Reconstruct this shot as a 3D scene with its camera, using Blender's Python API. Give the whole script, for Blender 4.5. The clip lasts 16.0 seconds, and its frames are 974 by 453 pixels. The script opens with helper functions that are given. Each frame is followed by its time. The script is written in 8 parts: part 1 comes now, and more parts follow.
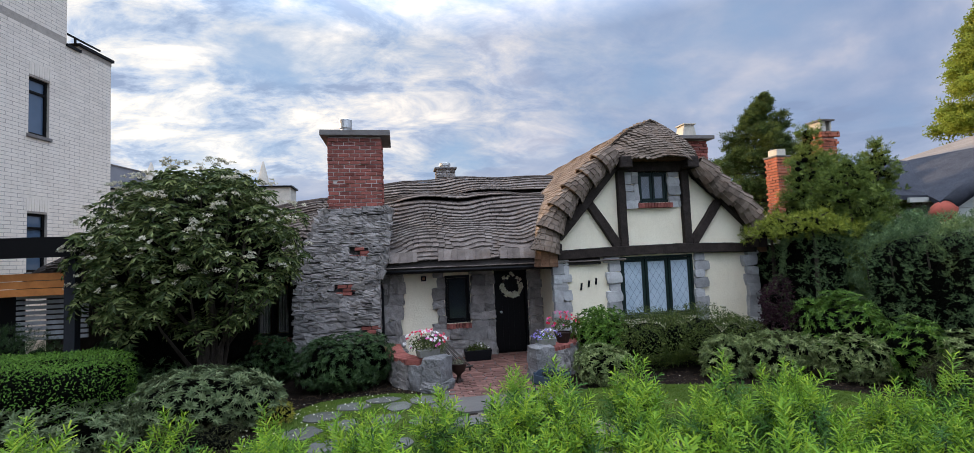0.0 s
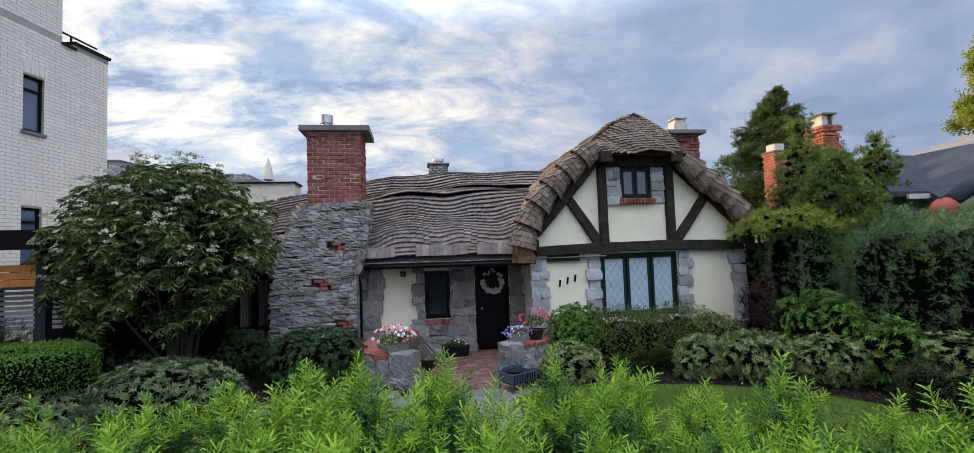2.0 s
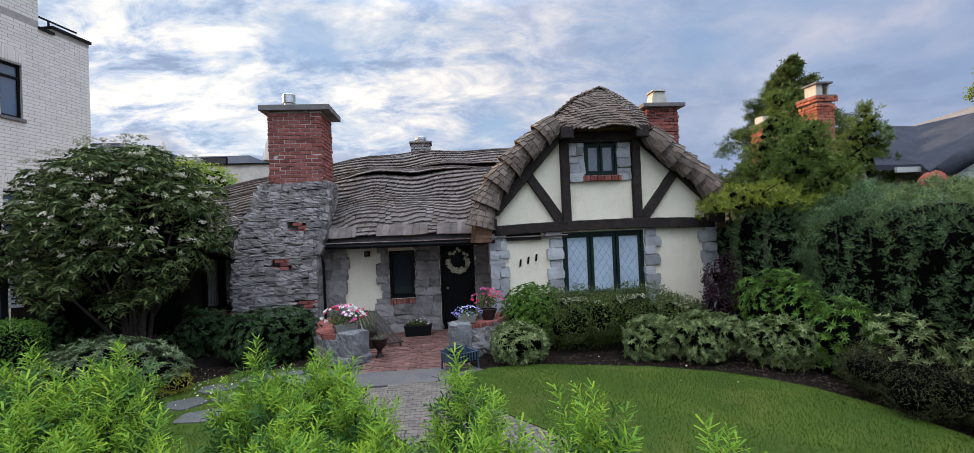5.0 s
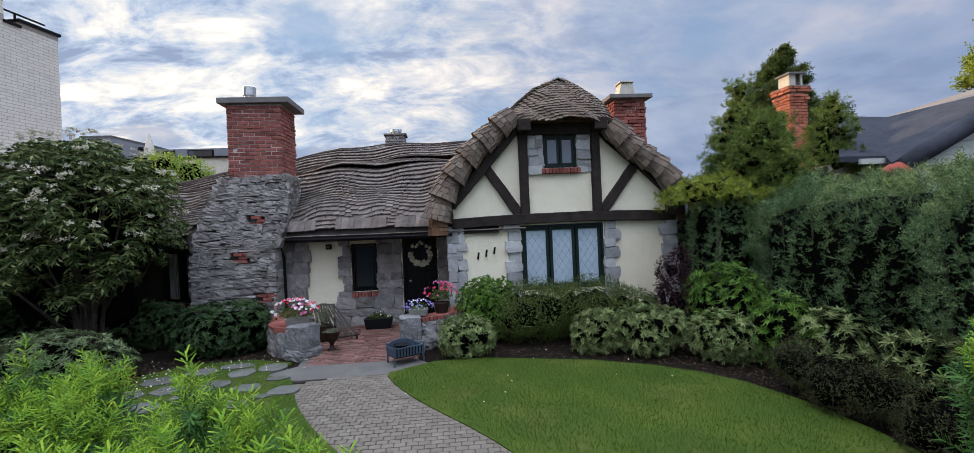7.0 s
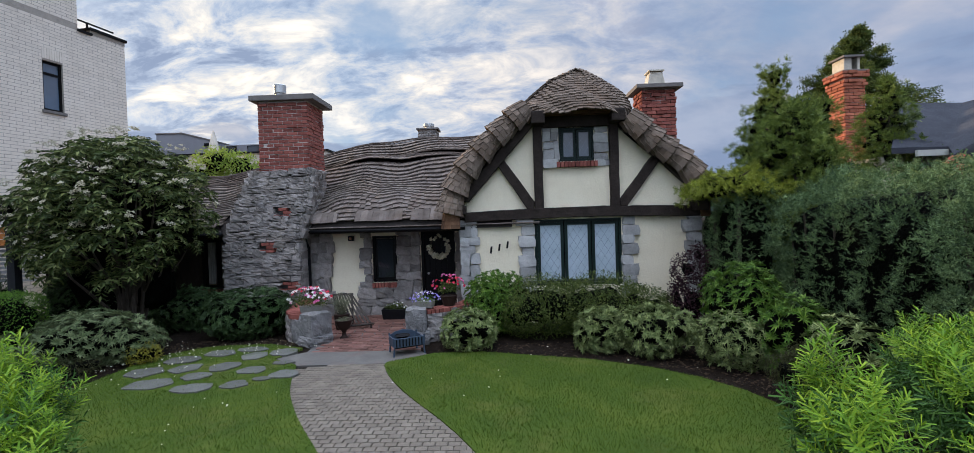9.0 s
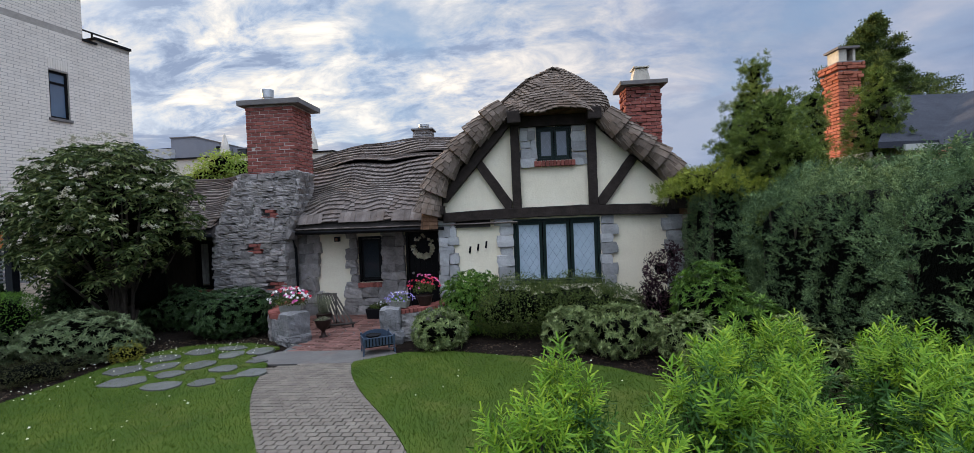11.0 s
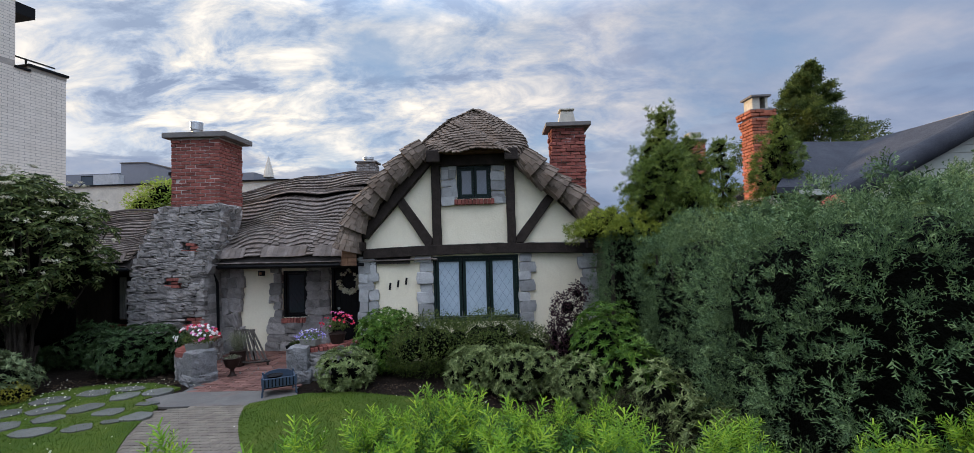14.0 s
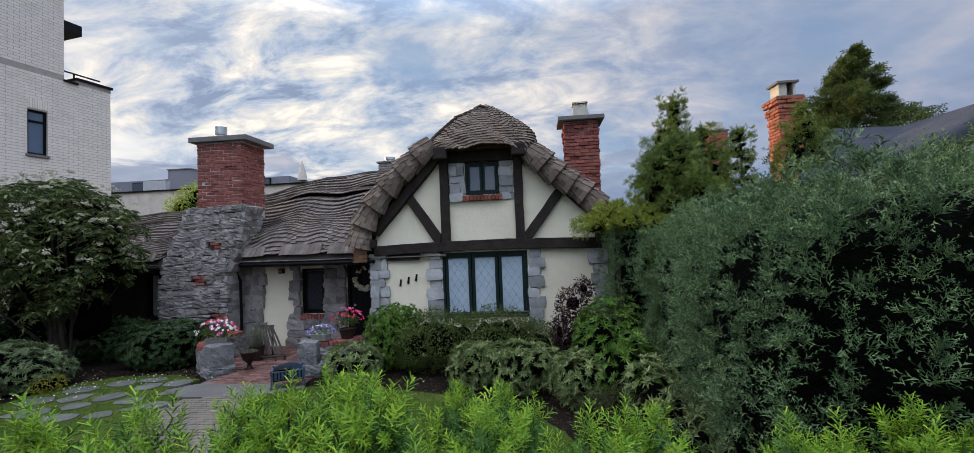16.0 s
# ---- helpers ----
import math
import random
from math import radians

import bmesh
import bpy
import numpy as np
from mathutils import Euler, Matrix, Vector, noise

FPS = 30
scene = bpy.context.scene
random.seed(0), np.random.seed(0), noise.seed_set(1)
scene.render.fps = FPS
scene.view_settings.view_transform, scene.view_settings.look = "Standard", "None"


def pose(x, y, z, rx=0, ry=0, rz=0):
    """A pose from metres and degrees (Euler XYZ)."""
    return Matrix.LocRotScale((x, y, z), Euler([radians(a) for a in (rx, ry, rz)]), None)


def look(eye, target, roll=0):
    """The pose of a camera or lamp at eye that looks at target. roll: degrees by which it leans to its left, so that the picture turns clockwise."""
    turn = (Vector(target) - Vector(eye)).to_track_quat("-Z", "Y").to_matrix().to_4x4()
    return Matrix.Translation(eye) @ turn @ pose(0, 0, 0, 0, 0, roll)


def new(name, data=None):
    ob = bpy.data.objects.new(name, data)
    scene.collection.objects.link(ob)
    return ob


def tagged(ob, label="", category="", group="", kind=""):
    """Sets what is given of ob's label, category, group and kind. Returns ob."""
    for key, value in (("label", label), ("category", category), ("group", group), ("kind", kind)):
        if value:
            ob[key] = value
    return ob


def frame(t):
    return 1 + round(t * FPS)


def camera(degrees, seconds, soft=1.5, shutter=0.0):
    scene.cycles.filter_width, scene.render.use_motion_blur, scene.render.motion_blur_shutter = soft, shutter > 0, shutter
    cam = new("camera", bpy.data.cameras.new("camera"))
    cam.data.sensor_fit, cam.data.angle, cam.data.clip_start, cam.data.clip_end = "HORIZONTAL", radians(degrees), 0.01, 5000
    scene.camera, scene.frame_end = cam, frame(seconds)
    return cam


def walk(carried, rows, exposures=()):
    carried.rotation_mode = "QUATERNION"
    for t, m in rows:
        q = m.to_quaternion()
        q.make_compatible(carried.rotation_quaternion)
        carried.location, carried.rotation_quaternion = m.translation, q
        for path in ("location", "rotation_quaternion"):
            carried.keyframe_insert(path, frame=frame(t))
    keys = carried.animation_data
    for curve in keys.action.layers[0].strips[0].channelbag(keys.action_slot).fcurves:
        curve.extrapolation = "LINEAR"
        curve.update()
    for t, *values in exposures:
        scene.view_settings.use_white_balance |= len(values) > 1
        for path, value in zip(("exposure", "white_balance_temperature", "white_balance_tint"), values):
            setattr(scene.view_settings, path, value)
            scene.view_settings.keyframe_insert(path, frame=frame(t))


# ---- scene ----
cam = camera(91.6, 16.0, 0.8)
METRES, EYE, TURN = 7.0, 2.4, -10.5
ROWS = [
    (0.0, 0.0, 0.0, 0.0, 0.13, 3.29, 2.34),
    (0.5, 0.0294, 0.005, -0.0027, 0.84, 3.4, 2.2),
    (1.0, 0.0619, 0.0133, -0.0071, 1.49, 3.39, 1.97),
    (1.5, 0.0913, 0.0175, -0.0061, 1.88, 3.17, 1.92),
    (2.0, 0.1273, 0.0167, -0.0086, 2.32, 3.01, 1.97),
    (2.5, 0.1564, 0.0173, -0.0077, 2.68, 2.78, 1.84),
    (3.0, 0.1889, 0.0229, -0.0114, 3.16, 2.42, 1.5),
    (3.5, 0.2182, 0.0319, -0.0121, 3.71, 1.99, 1.45),
    (4.0, 0.2526, 0.0384, -0.0118, 4.3, 1.47, 1.85),
    (6.5, 0.4218, 0.0683, -0.0145, 5.37, -0.41, 2.26),
    (7.0, 0.4583, 0.0684, -0.0135, 5.45, -0.53, 2.38),
    (7.5, 0.4909, 0.074, -0.0146, 6.85, -0.67, 2.3),
    (8.0, 0.525, 0.0832, -0.018, 8.95, -0.76, 1.99),
    (10.5, 0.6827, 0.1128, -0.0179, 14.78, -1.3, 2.1),
    (11.0, 0.7146, 0.1187, -0.0159, 14.81, -1.2, 2.26),
    (11.5, 0.7466, 0.12, -0.0173, 14.29, -1.13, 2.3),
    (12.0, 0.7831, 0.1247, -0.0172, 13.47, -1.18, 2.31),
    (12.5, 0.8126, 0.1336, -0.0155, 12.68, -1.09, 2.12),
    (13.0, 0.8405, 0.1416, -0.0012, 11.99, -0.36, 1.77),
    (13.5, 0.8612, 0.1432, 0.0059, 11.72, 1.27, 1.63),
    (14.0, 0.8867, 0.143, 0.0084, 11.98, 2.0, 1.63),
    (14.5, 0.9064, 0.1466, 0.0051, 13.28, 2.37, 1.51),
    (15.0, 0.9275, 0.1554, 0.0002, 14.35, 2.71, 1.49),
    (15.5, 0.9462, 0.1668, -0.0042, 15.48, 2.44, 1.36),
    (16.0, 0.972, 0.1718, -0.0078, 16.62, 2.2, 2.2),
]
walk(cam, [(t, pose(-3.38, -10.0, EYE, 0, 0, TURN) @ pose(METRES * x, METRES * y, METRES * z, 90 + pitch, roll, yaw)) for t, x, y, z, yaw, pitch, roll in ROWS],
     exposures=[(0.0, 0.0), (3.5, 0.02), (6.4, 0.05), (7.0, -0.05), (11.0, -0.14), (14.0, -0.20), (16.0, -0.25)])

# ---- daylight ----
SUN_DIR = Vector((-0.80, 0.52, 0.26)).normalized()      # towards the sun
world = bpy.data.worlds.new("evening_sky")
scene.world = world
world.use_nodes = True
wn, wl = world.node_tree.nodes, world.node_tree.links
wn.clear()


def wmath(op, a, b=None, clamp=False):
    n = wn.new("ShaderNodeMath")
    n.operation, n.use_clamp = op, clamp
    for i, v in enumerate((a, b)):
        if v is None:
            continue
        if isinstance(v, (int, float)):
            n.inputs[i].default_value = v
        else:
            wl.new(v, n.inputs[i])
    return n.outputs[0]


def wramp(fac, stops):
    n = wn.new("ShaderNodeValToRGB")
    while len(n.color_ramp.elements) < len(stops):
        n.color_ramp.elements.new(0.5)
    for e, (p, c) in zip(n.color_ramp.elements, stops):
        e.position, e.color = p, (*c, 1)
    wl.new(fac, n.inputs[0])
    return n.outputs[0]


def wmix(fac, a, b):
    n = wn.new("ShaderNodeMix")
    n.data_type = "RGBA"
    for i, v in ((0, fac), (6, a), (7, b)):
        if isinstance(v, tuple):
            n.inputs[i].default_value = (*v, 1)
        elif isinstance(v, (int, float)):
            n.inputs[i].default_value = v
        else:
            wl.new(v, n.inputs[i])
    return n.outputs[2]


sky = wn.new("ShaderNodeTexSky")
sky.sky_type, sky.sun_disc = "NISHITA", False
sky.sun_elevation = math.asin(SUN_DIR.z)
sky.sun_rotation = math.atan2(SUN_DIR.x, SUN_DIR.y)
coord = wn.new("ShaderNodeTexCoord")
sep = wn.new("ShaderNodeSeparateXYZ")
wl.new(coord.outputs["Generated"], sep.inputs[0])
dx, dy, dz = sep.outputs
up = wmath("MAXIMUM", dz, 0.0)
den = wmath("ADD", up, 0.38)
flat = wn.new("ShaderNodeCombineXYZ")                   # the cloud layer, seen in perspective
wl.new(wmath("DIVIDE", dx, den), flat.inputs[0])
wl.new(wmath("DIVIDE", dy, den), flat.inputs[1])


def wnoise(scale, detail, rough, dist, vec=None, stretch=(1, 1, 1), shift=(0, 0, 0), turn=0.0):
    m = wn.new("ShaderNodeMapping")
    m.inputs["Scale"].default_value = stretch
    m.inputs["Location"].default_value = shift
    m.inputs["Rotation"].default_value = (0, 0, turn)
    wl.new(vec or flat.outputs[0], m.inputs[0])
    n = wn.new("ShaderNodeTexNoise")
    n.inputs["Scale"].default_value, n.inputs["Detail"].default_value = scale, detail
    n.inputs["Roughness"].default_value, n.inputs["Distortion"].default_value = rough, dist
    wl.new(m.outputs[0], n.inputs[0])
    return n.outputs[0]


big = wnoise(1.2, 8, 0.52, 0.15, stretch=(1.0, 1.0, 1), shift=(3.1, 1.2, 0), turn=-0.5)
fine = wnoise(2.2, 9, 0.55, 0.2, stretch=(1.0, 1.15, 1), shift=(7.3, 2.0, 0), turn=-0.5)
low = wnoise(2.6, 8, 0.55, 0.2, vec=coord.outputs["Generated"], stretch=(1.0, 1.0, 4.5), shift=(1.7, 4.4, 0.3))
cover = wmath("ADD", wmath("MULTIPLY", big, 0.62), wmath("MULTIPLY", fine, 0.38))
# how near a direction is to the bright part of the sky over the low sun
glow_dir = Vector((-0.45, 0.85, 0.28)).normalized()
dot = wn.new("ShaderNodeVectorMath")
dot.operation = "DOT_PRODUCT"
wl.new(coord.outputs["Generated"], dot.inputs[0])
dot.inputs[1].default_value = glow_dir
near = wmath("POWER", wmath("MAXIMUM", dot.outputs["Value"], 0.0), 4.0)
cloud_mask = wramp(cover, [(0.40, (0.12, 0.12, 0.12)), (0.47, (0.7, 0.7, 0.7)), (0.55, (1, 1, 1))])
shade = wramp(fine, [(0.36, (0.26, 0.34, 0.54)), (0.50, (0.38, 0.45, 0.63)), (0.66, (0.66, 0.65, 0.73))])
puffs = wnoise(4.6, 14, 0.64, 0.35, stretch=(1.0, 1.6, 1), shift=(2.3, 5.0, 0), turn=-0.35)
bright = wramp(puffs, [(0.37, (0.34, 0.43, 0.62)), (0.44, (0.55, 0.65, 0.83)), (0.48, (0.76, 0.81, 0.90)), (0.54, (1.02, 0.99, 0.95)), (0.66, (1.65, 1.47, 1.22))])
clouds = wmix(near, shade, bright)
tint = wn.new("ShaderNodeMix")
tint.data_type, tint.blend_type = "RGBA", "MULTIPLY"
tint.inputs[0].default_value = 1.0
wl.new(sky.outputs[0], tint.inputs[6])
tint.inputs[7].default_value = (0.10, 0.10, 0.10, 1)
blue = wmix(0.6, tint.outputs[2], (0.40, 0.60, 0.92))
day = wmix(cloud_mask, blue, clouds)
# long slate-blue banks low over the horizon
bank_top = wmath("SUBTRACT", wmath("ADD", wmath("MULTIPLY", low, 0.42), -0.035), dz)
bank = wramp(bank_top, [(0.0, (0, 0, 0)), (0.018, (0.75, 0.75, 0.75)), (0.07, (0.9, 0.9, 0.9))])
bank_tone = wramp(fine, [(0.40, (0.27, 0.35, 0.54)), (0.60, (0.44, 0.51, 0.68))])
day = wmix(bank, day, bank_tone)
# an overcast sky is brightest overhead, and here also opposite the dark house front
lift_up = wramp(dz, [(0.0, (1, 1, 1)), (0.42, (1.0, 1.0, 1.0)), (1.0, (6.6, 6.6, 6.4))])
lift_back = wramp(wmath("MULTIPLY", dy, -1.0), [(0.0, (1, 1, 1)), (0.8, (1.75, 1.73, 1.66))])
sky_light = wn.new("ShaderNodeBackground")
sky_light.inputs[1].default_value = 1.0
for lift in (lift_up, lift_back):
    n = wn.new("ShaderNodeMix")
    n.data_type, n.blend_type = "RGBA", "MULTIPLY"
    n.inputs[0].default_value = 1.0
    wl.new(day, n.inputs[6]), wl.new(lift, n.inputs[7])
    day = n.outputs[2]
wl.new(day, sky_light.inputs[0])
wout = wn.new("ShaderNodeOutputWorld")
wl.new(sky_light.outputs[0], wout.inputs[0])

sun_data = bpy.data.lights.new("sun", "SUN")
sun_data.energy, sun_data.angle, sun_data.color = 5.0, radians(2), (1.0, 0.70, 0.40)
sun = new("sun", sun_data)
sun.matrix_world = look(SUN_DIR * 50, (0, 0, 0))
scene.view_settings.exposure = 0.0


# ---- materials ----
class Nodes:
    """A node material with a Principled shader, in world metres."""

    def __init__(self, name, rough=0.8, metal=0.0, spec=0.5):
        self.mat = bpy.data.materials.new(name)
        self.mat.use_nodes = True
        self.t = self.mat.node_tree
        self.bsdf = self.t.nodes["Principled BSDF"]
        self.bsdf.inputs["Roughness"].default_value = rough
        self.bsdf.inputs["Metallic"].default_value = metal
        self.bsdf.inputs["Specular IOR Level"].default_value = spec
        self.pos = self.t.nodes.new("ShaderNodeNewGeometry").outputs["Position"]

    def set(self, sock, v):
        if isinstance(v, (int, float)):
            sock.default_value = v
        elif isinstance(v, tuple):
            sock.default_value = (*v, 1) if len(sock.default_value) == 4 else v
        else:
            self.t.links.new(v, sock)

    def noise(self, scale, detail=4, rough=0.6, dist=0.0, stretch=None, vec=None):
        src = vec or self.pos
        if stretch:
            m = self.t.nodes.new("ShaderNodeMapping")
            m.inputs["Scale"].default_value = stretch
            self.t.links.new(src, m.inputs[0])
            src = m.outputs[0]
        n = self.t.nodes.new("ShaderNodeTexNoise")
        n.inputs["Scale"].default_value, n.inputs["Detail"].default_value = scale, detail
        n.inputs["Roughness"].default_value, n.inputs["Distortion"].default_value = rough, dist
        self.t.links.new(src, n.inputs[0])
        return n.outputs[0]

    def ramp(self, fac, stops):
        n = self.t.nodes.new("ShaderNodeValToRGB")
        while len(n.color_ramp.elements) < len(stops):
            n.color_ramp.elements.new(0.5)
        for e, (p, c) in zip(n.color_ramp.elements, stops):
            e.position, e.color = p, (*((c, c, c) if isinstance(c, (int, float)) else c), 1)
        self.set(n.inputs[0], fac)
        return n.outputs[0]

    def mix(self, fac, a, b, blend="MIX"):
        n = self.t.nodes.new("ShaderNodeMix")
        n.data_type, n.blend_type = "RGBA", blend
        for i, v in ((0, fac), (6, a), (7, b)):
            self.set(n.inputs[i], v)
        return n.outputs[2]

    def math(self, op, a, b):
        n = self.t.nodes.new("ShaderNodeMath")
        n.operation = op
        self.set(n.inputs[0], a), self.set(n.inputs[1], b)
        return n.outputs[0]

    def random(self, island):
        if island:
            return self.t.nodes.new("ShaderNodeNewGeometry").outputs["Random Per Island"]
        return self.t.nodes.new("ShaderNodeObjectInfo").outputs["Random"]

    def bump(self, height, strength, dist):
        n = self.t.nodes.new("ShaderNodeBump")
        n.inputs["Strength"].default_value, n.inputs["Distance"].default_value = strength, dist
        self.t.links.new(height, n.inputs["Height"])
        self.t.links.new(n.outputs[0], self.bsdf.inputs["Normal"])

    def colour(self, c):
        self.set(self.bsdf.inputs["Base Color"], c)
        return self


def weathered(name, dark, mid, light, scale, rough=0.85, fine=30.0, relief=0.5, depth=0.01, vary=None, stain=None, stretch=None, metal=0.0, spec=0.14, hue=None):
    """Mottled surface: three tones over a coarse noise, fine grain, optional piece-to-piece variation ('object' or 'island') and stains."""
    m = Nodes(name, rough, metal, spec)
    base = m.ramp(m.noise(scale, 6, 0.65, 0.3, stretch), [(0.30, dark), (0.5, mid), (0.70, light)])
    grain = m.noise(fine, 5, 0.7, 0.0, stretch)
    col = m.mix(0.35, base, m.ramp(grain, [(0.3, dark), (0.7, light)]))
    if vary:
        r = m.random(vary == "island")
        col = m.mix(1.0, col, m.ramp(r, hue or [(0.0, 0.55), (0.5, 0.95), (1.0, 1.35)]), "MULTIPLY")
    if stain:
        col = m.mix(m.ramp(m.noise(stain[1], 5, 0.7, 0.6), [(0.52, 0.0), (0.70, stain[2])]), col, stain[0])
    m.colour(col)
    m.bump(m.math("ADD", grain, m.math("MULTIPLY", m.noise(scale * 3, 4, 0.6, 0, stretch), 1.5)), relief, depth)
    return m.mat


def leafy(name, deep, mid, tip, clump=1.6, rough=0.5, through_light=0.35):
    """Foliage: every leaf its own tone, slow drift between clumps, light passing through the blade."""
    m = Nodes(name, rough, 0.0, 0.13)
    r = m.random(True)
    base = m.ramp(r, [(0.0, deep), (0.55, mid), (1.0, tip)])
    col = m.mix(m.ramp(m.noise(clump, 3, 0.6), [(0.35, 0.0), (0.7, 0.55)]), base, mid)
    col = m.mix(m.ramp(m.noise(clump * 2.3, 3, 0.6), [(0.55, 0.0), (0.8, 0.5)]), col, tip)
    m.colour(col)
    if through_light:
        tr = m.t.nodes.new("ShaderNodeBsdfTranslucent")
        m.set(tr.inputs[0], col)
        mixer = m.t.nodes.new("ShaderNodeMixShader")
        mixer.inputs[0].default_value = through_light
        m.t.links.new(m.bsdf.outputs[0], mixer.inputs[1])
        m.t.links.new(tr.outputs[0], mixer.inputs[2])
        m.t.links.new(mixer.outputs[0], m.t.nodes["Material Output"].inputs[0])
    return m.mat


def plain(name, c, rough=0.6, metal=0.0, vary=0.25, scale=8.0, relief=0.15):
    d = tuple(x * (1 - vary) for x in c)
    l = tuple(min(1, x * (1 + vary)) for x in c)
    return weathered(name, d, c, l, scale, rough, scale * 6, relief, 0.004, metal=metal)


M_CHIP = weathered("bark_chip", (0.02, 0.014, 0.009), (0.05, 0.034, 0.022), (0.10, 0.07, 0.045), 9, 0.95, 50, 0.5, 0.004, vary="island")
M_SOIL = weathered("soil", (0.006, 0.0045, 0.0035), (0.014, 0.010, 0.0075), (0.028, 0.020, 0.014), 6, 0.95, 45, 0.9, 0.03, spec=0.05)
M_TURF = weathered("turf", (0.024, 0.052, 0.006), (0.042, 0.075, 0.007), (0.085, 0.108, 0.015), 1.3, 0.9, 60, 0.6, 0.012, stain=((0.11, 0.105, 0.028), 0.9, 0.5))
M_BLADE = leafy("grass_blade", (0.032, 0.066, 0.006), (0.054, 0.098, 0.008), (0.125, 0.155, 0.018), 0.8, 0.6, 0.3)
M_STUCCO = weathered("cream_stucco", (0.68, 0.60, 0.445), (0.775, 0.69, 0.515), (0.83, 0.755, 0.58), 1.1, 0.9, 26, 0.5, 0.02, stain=((0.63, 0.555, 0.415), 1.6, 0.45))
M_BEAM = weathered("dark_beam", (0.013, 0.0095, 0.008), (0.027, 0.020, 0.0165), (0.050, 0.038, 0.031), 5, 0.75, 24, 0.9, 0.012, stretch=(1, 1, 1))
M_DARKWALL = weathered("dark_brown_boards", (0.018, 0.013, 0.010), (0.034, 0.025, 0.019), (0.055, 0.042, 0.033), 5, 0.85, 24, 0.7, 0.01, stretch=(1, 1, 0.3))
M_GREEN = plain("dark_green_paint", (0.012, 0.022, 0.019), 0.45)
M_BLACK = plain("black_paint", (0.0035, 0.0033, 0.0035), 0.5)
M_IRON = plain("black_iron", (0.006, 0.006, 0.007), 0.6, 0.1)
M_SHINGLE = weathered("weathered_shingle", (0.083, 0.066, 0.056), (0.160, 0.130, 0.111), (0.245, 0.207, 0.182), 3.5, 0.88, 60, 0.7, 0.008, vary="object", stain=((0.12, 0.08, 0.052), 2.0, 0.6), hue=[(0.0, 0.72), (0.35, 0.92), (0.7, 1.02), (1.0, 1.2)])
M_SHINGLE_I = weathered("weathered_shingle_field", (0.083, 0.066, 0.056), (0.160, 0.130, 0.111), (0.245, 0.207, 0.182), 3.5, 0.88, 60, 0.7, 0.008, vary="island", stain=((0.12, 0.08, 0.052), 2.0, 0.6), hue=[(0.0, 0.72), (0.35, 0.92), (0.7, 1.02), (1.0, 1.2)])
M_VERGE = weathered("brown_weathered_shingle", (0.088, 0.064, 0.047), (0.162, 0.122, 0.093), (0.25, 0.198, 0.158), 3.5, 0.88, 60, 0.7, 0.008, vary="object", stain=((0.13, 0.078, 0.046), 2.0, 0.6), hue=[(0.0, 0.68), (0.35, 0.9), (0.7, 1.02), (1.0, 1.22)])
M_VERGE_I = weathered("brown_weathered_shingle_field", (0.088, 0.064, 0.047), (0.162, 0.122, 0.093), (0.25, 0.198, 0.158), 3.5, 0.88, 60, 0.7, 0.008, vary="island", stain=((0.13, 0.078, 0.046), 2.0, 0.6), hue=[(0.0, 0.68), (0.35, 0.9), (0.7, 1.02), (1.0, 1.22)])
M_CEDAR = weathered("fresh_cedar_shingle", (0.075, 0.040, 0.024), (0.155, 0.080, 0.045), (0.25, 0.145, 0.085), 5, 0.8, 50, 0.6, 0.006, vary="object")
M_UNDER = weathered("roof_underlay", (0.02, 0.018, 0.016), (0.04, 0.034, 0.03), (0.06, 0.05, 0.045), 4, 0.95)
M_STONE = weathered("grey_stone", (0.130, 0.116, 0.106), (0.266, 0.241, 0.222), (0.41, 0.375, 0.346), 4.5, 0.85, 38, 0.8, 0.02, vary="object", stain=((0.27, 0.23, 0.18), 2.6, 0.4), hue=[(0.0, 0.55), (0.3, 0.85), (0.7, 1.02), (1.0, 1.22)])
M_STONE_I = weathered("grey_stone_field", (0.130, 0.116, 0.106), (0.266, 0.241, 0.222), (0.41, 0.375, 0.346), 4.5, 0.85, 38, 0.8, 0.02, vary="island", stain=((0.27, 0.23, 0.18), 2.6, 0.4), hue=[(0.0, 0.55), (0.3, 0.85), (0.7, 1.02), (1.0, 1.22)])
M_PALE = weathered("pale_quoin_stone", (0.24, 0.235, 0.23), (0.36, 0.355, 0.34), (0.48, 0.47, 0.45), 4.5, 0.85, 38, 0.7, 0.015, vary="object", hue=[(0.0, 0.7), (0.5, 0.95), (1.0, 1.2)])
M_MORTAR = weathered("dark_mortar", (0.065, 0.062, 0.058), (0.11, 0.105, 0.10), (0.155, 0.15, 0.143), 8, 0.95, 60, 0.6, 0.01)
M_BRICK = weathered("red_brick", (0.17, 0.054, 0.043), (0.25, 0.080, 0.063), (0.33, 0.125, 0.098), 7, 0.85, 55, 0.6, 0.006, vary="object", hue=[(0.0, (0.62, 0.58, 0.58)), (0.3, (0.88, 0.86, 0.86)), (0.7, (1.0, 1.0, 1.0)), (1.0, (1.22, 1.18, 1.15))])
M_LIME = weathered("lime_mortar", (0.36, 0.31, 0.28), (0.48, 0.42, 0.38), (0.58, 0.53, 0.48), 9, 0.95, 60, 0.5, 0.006)
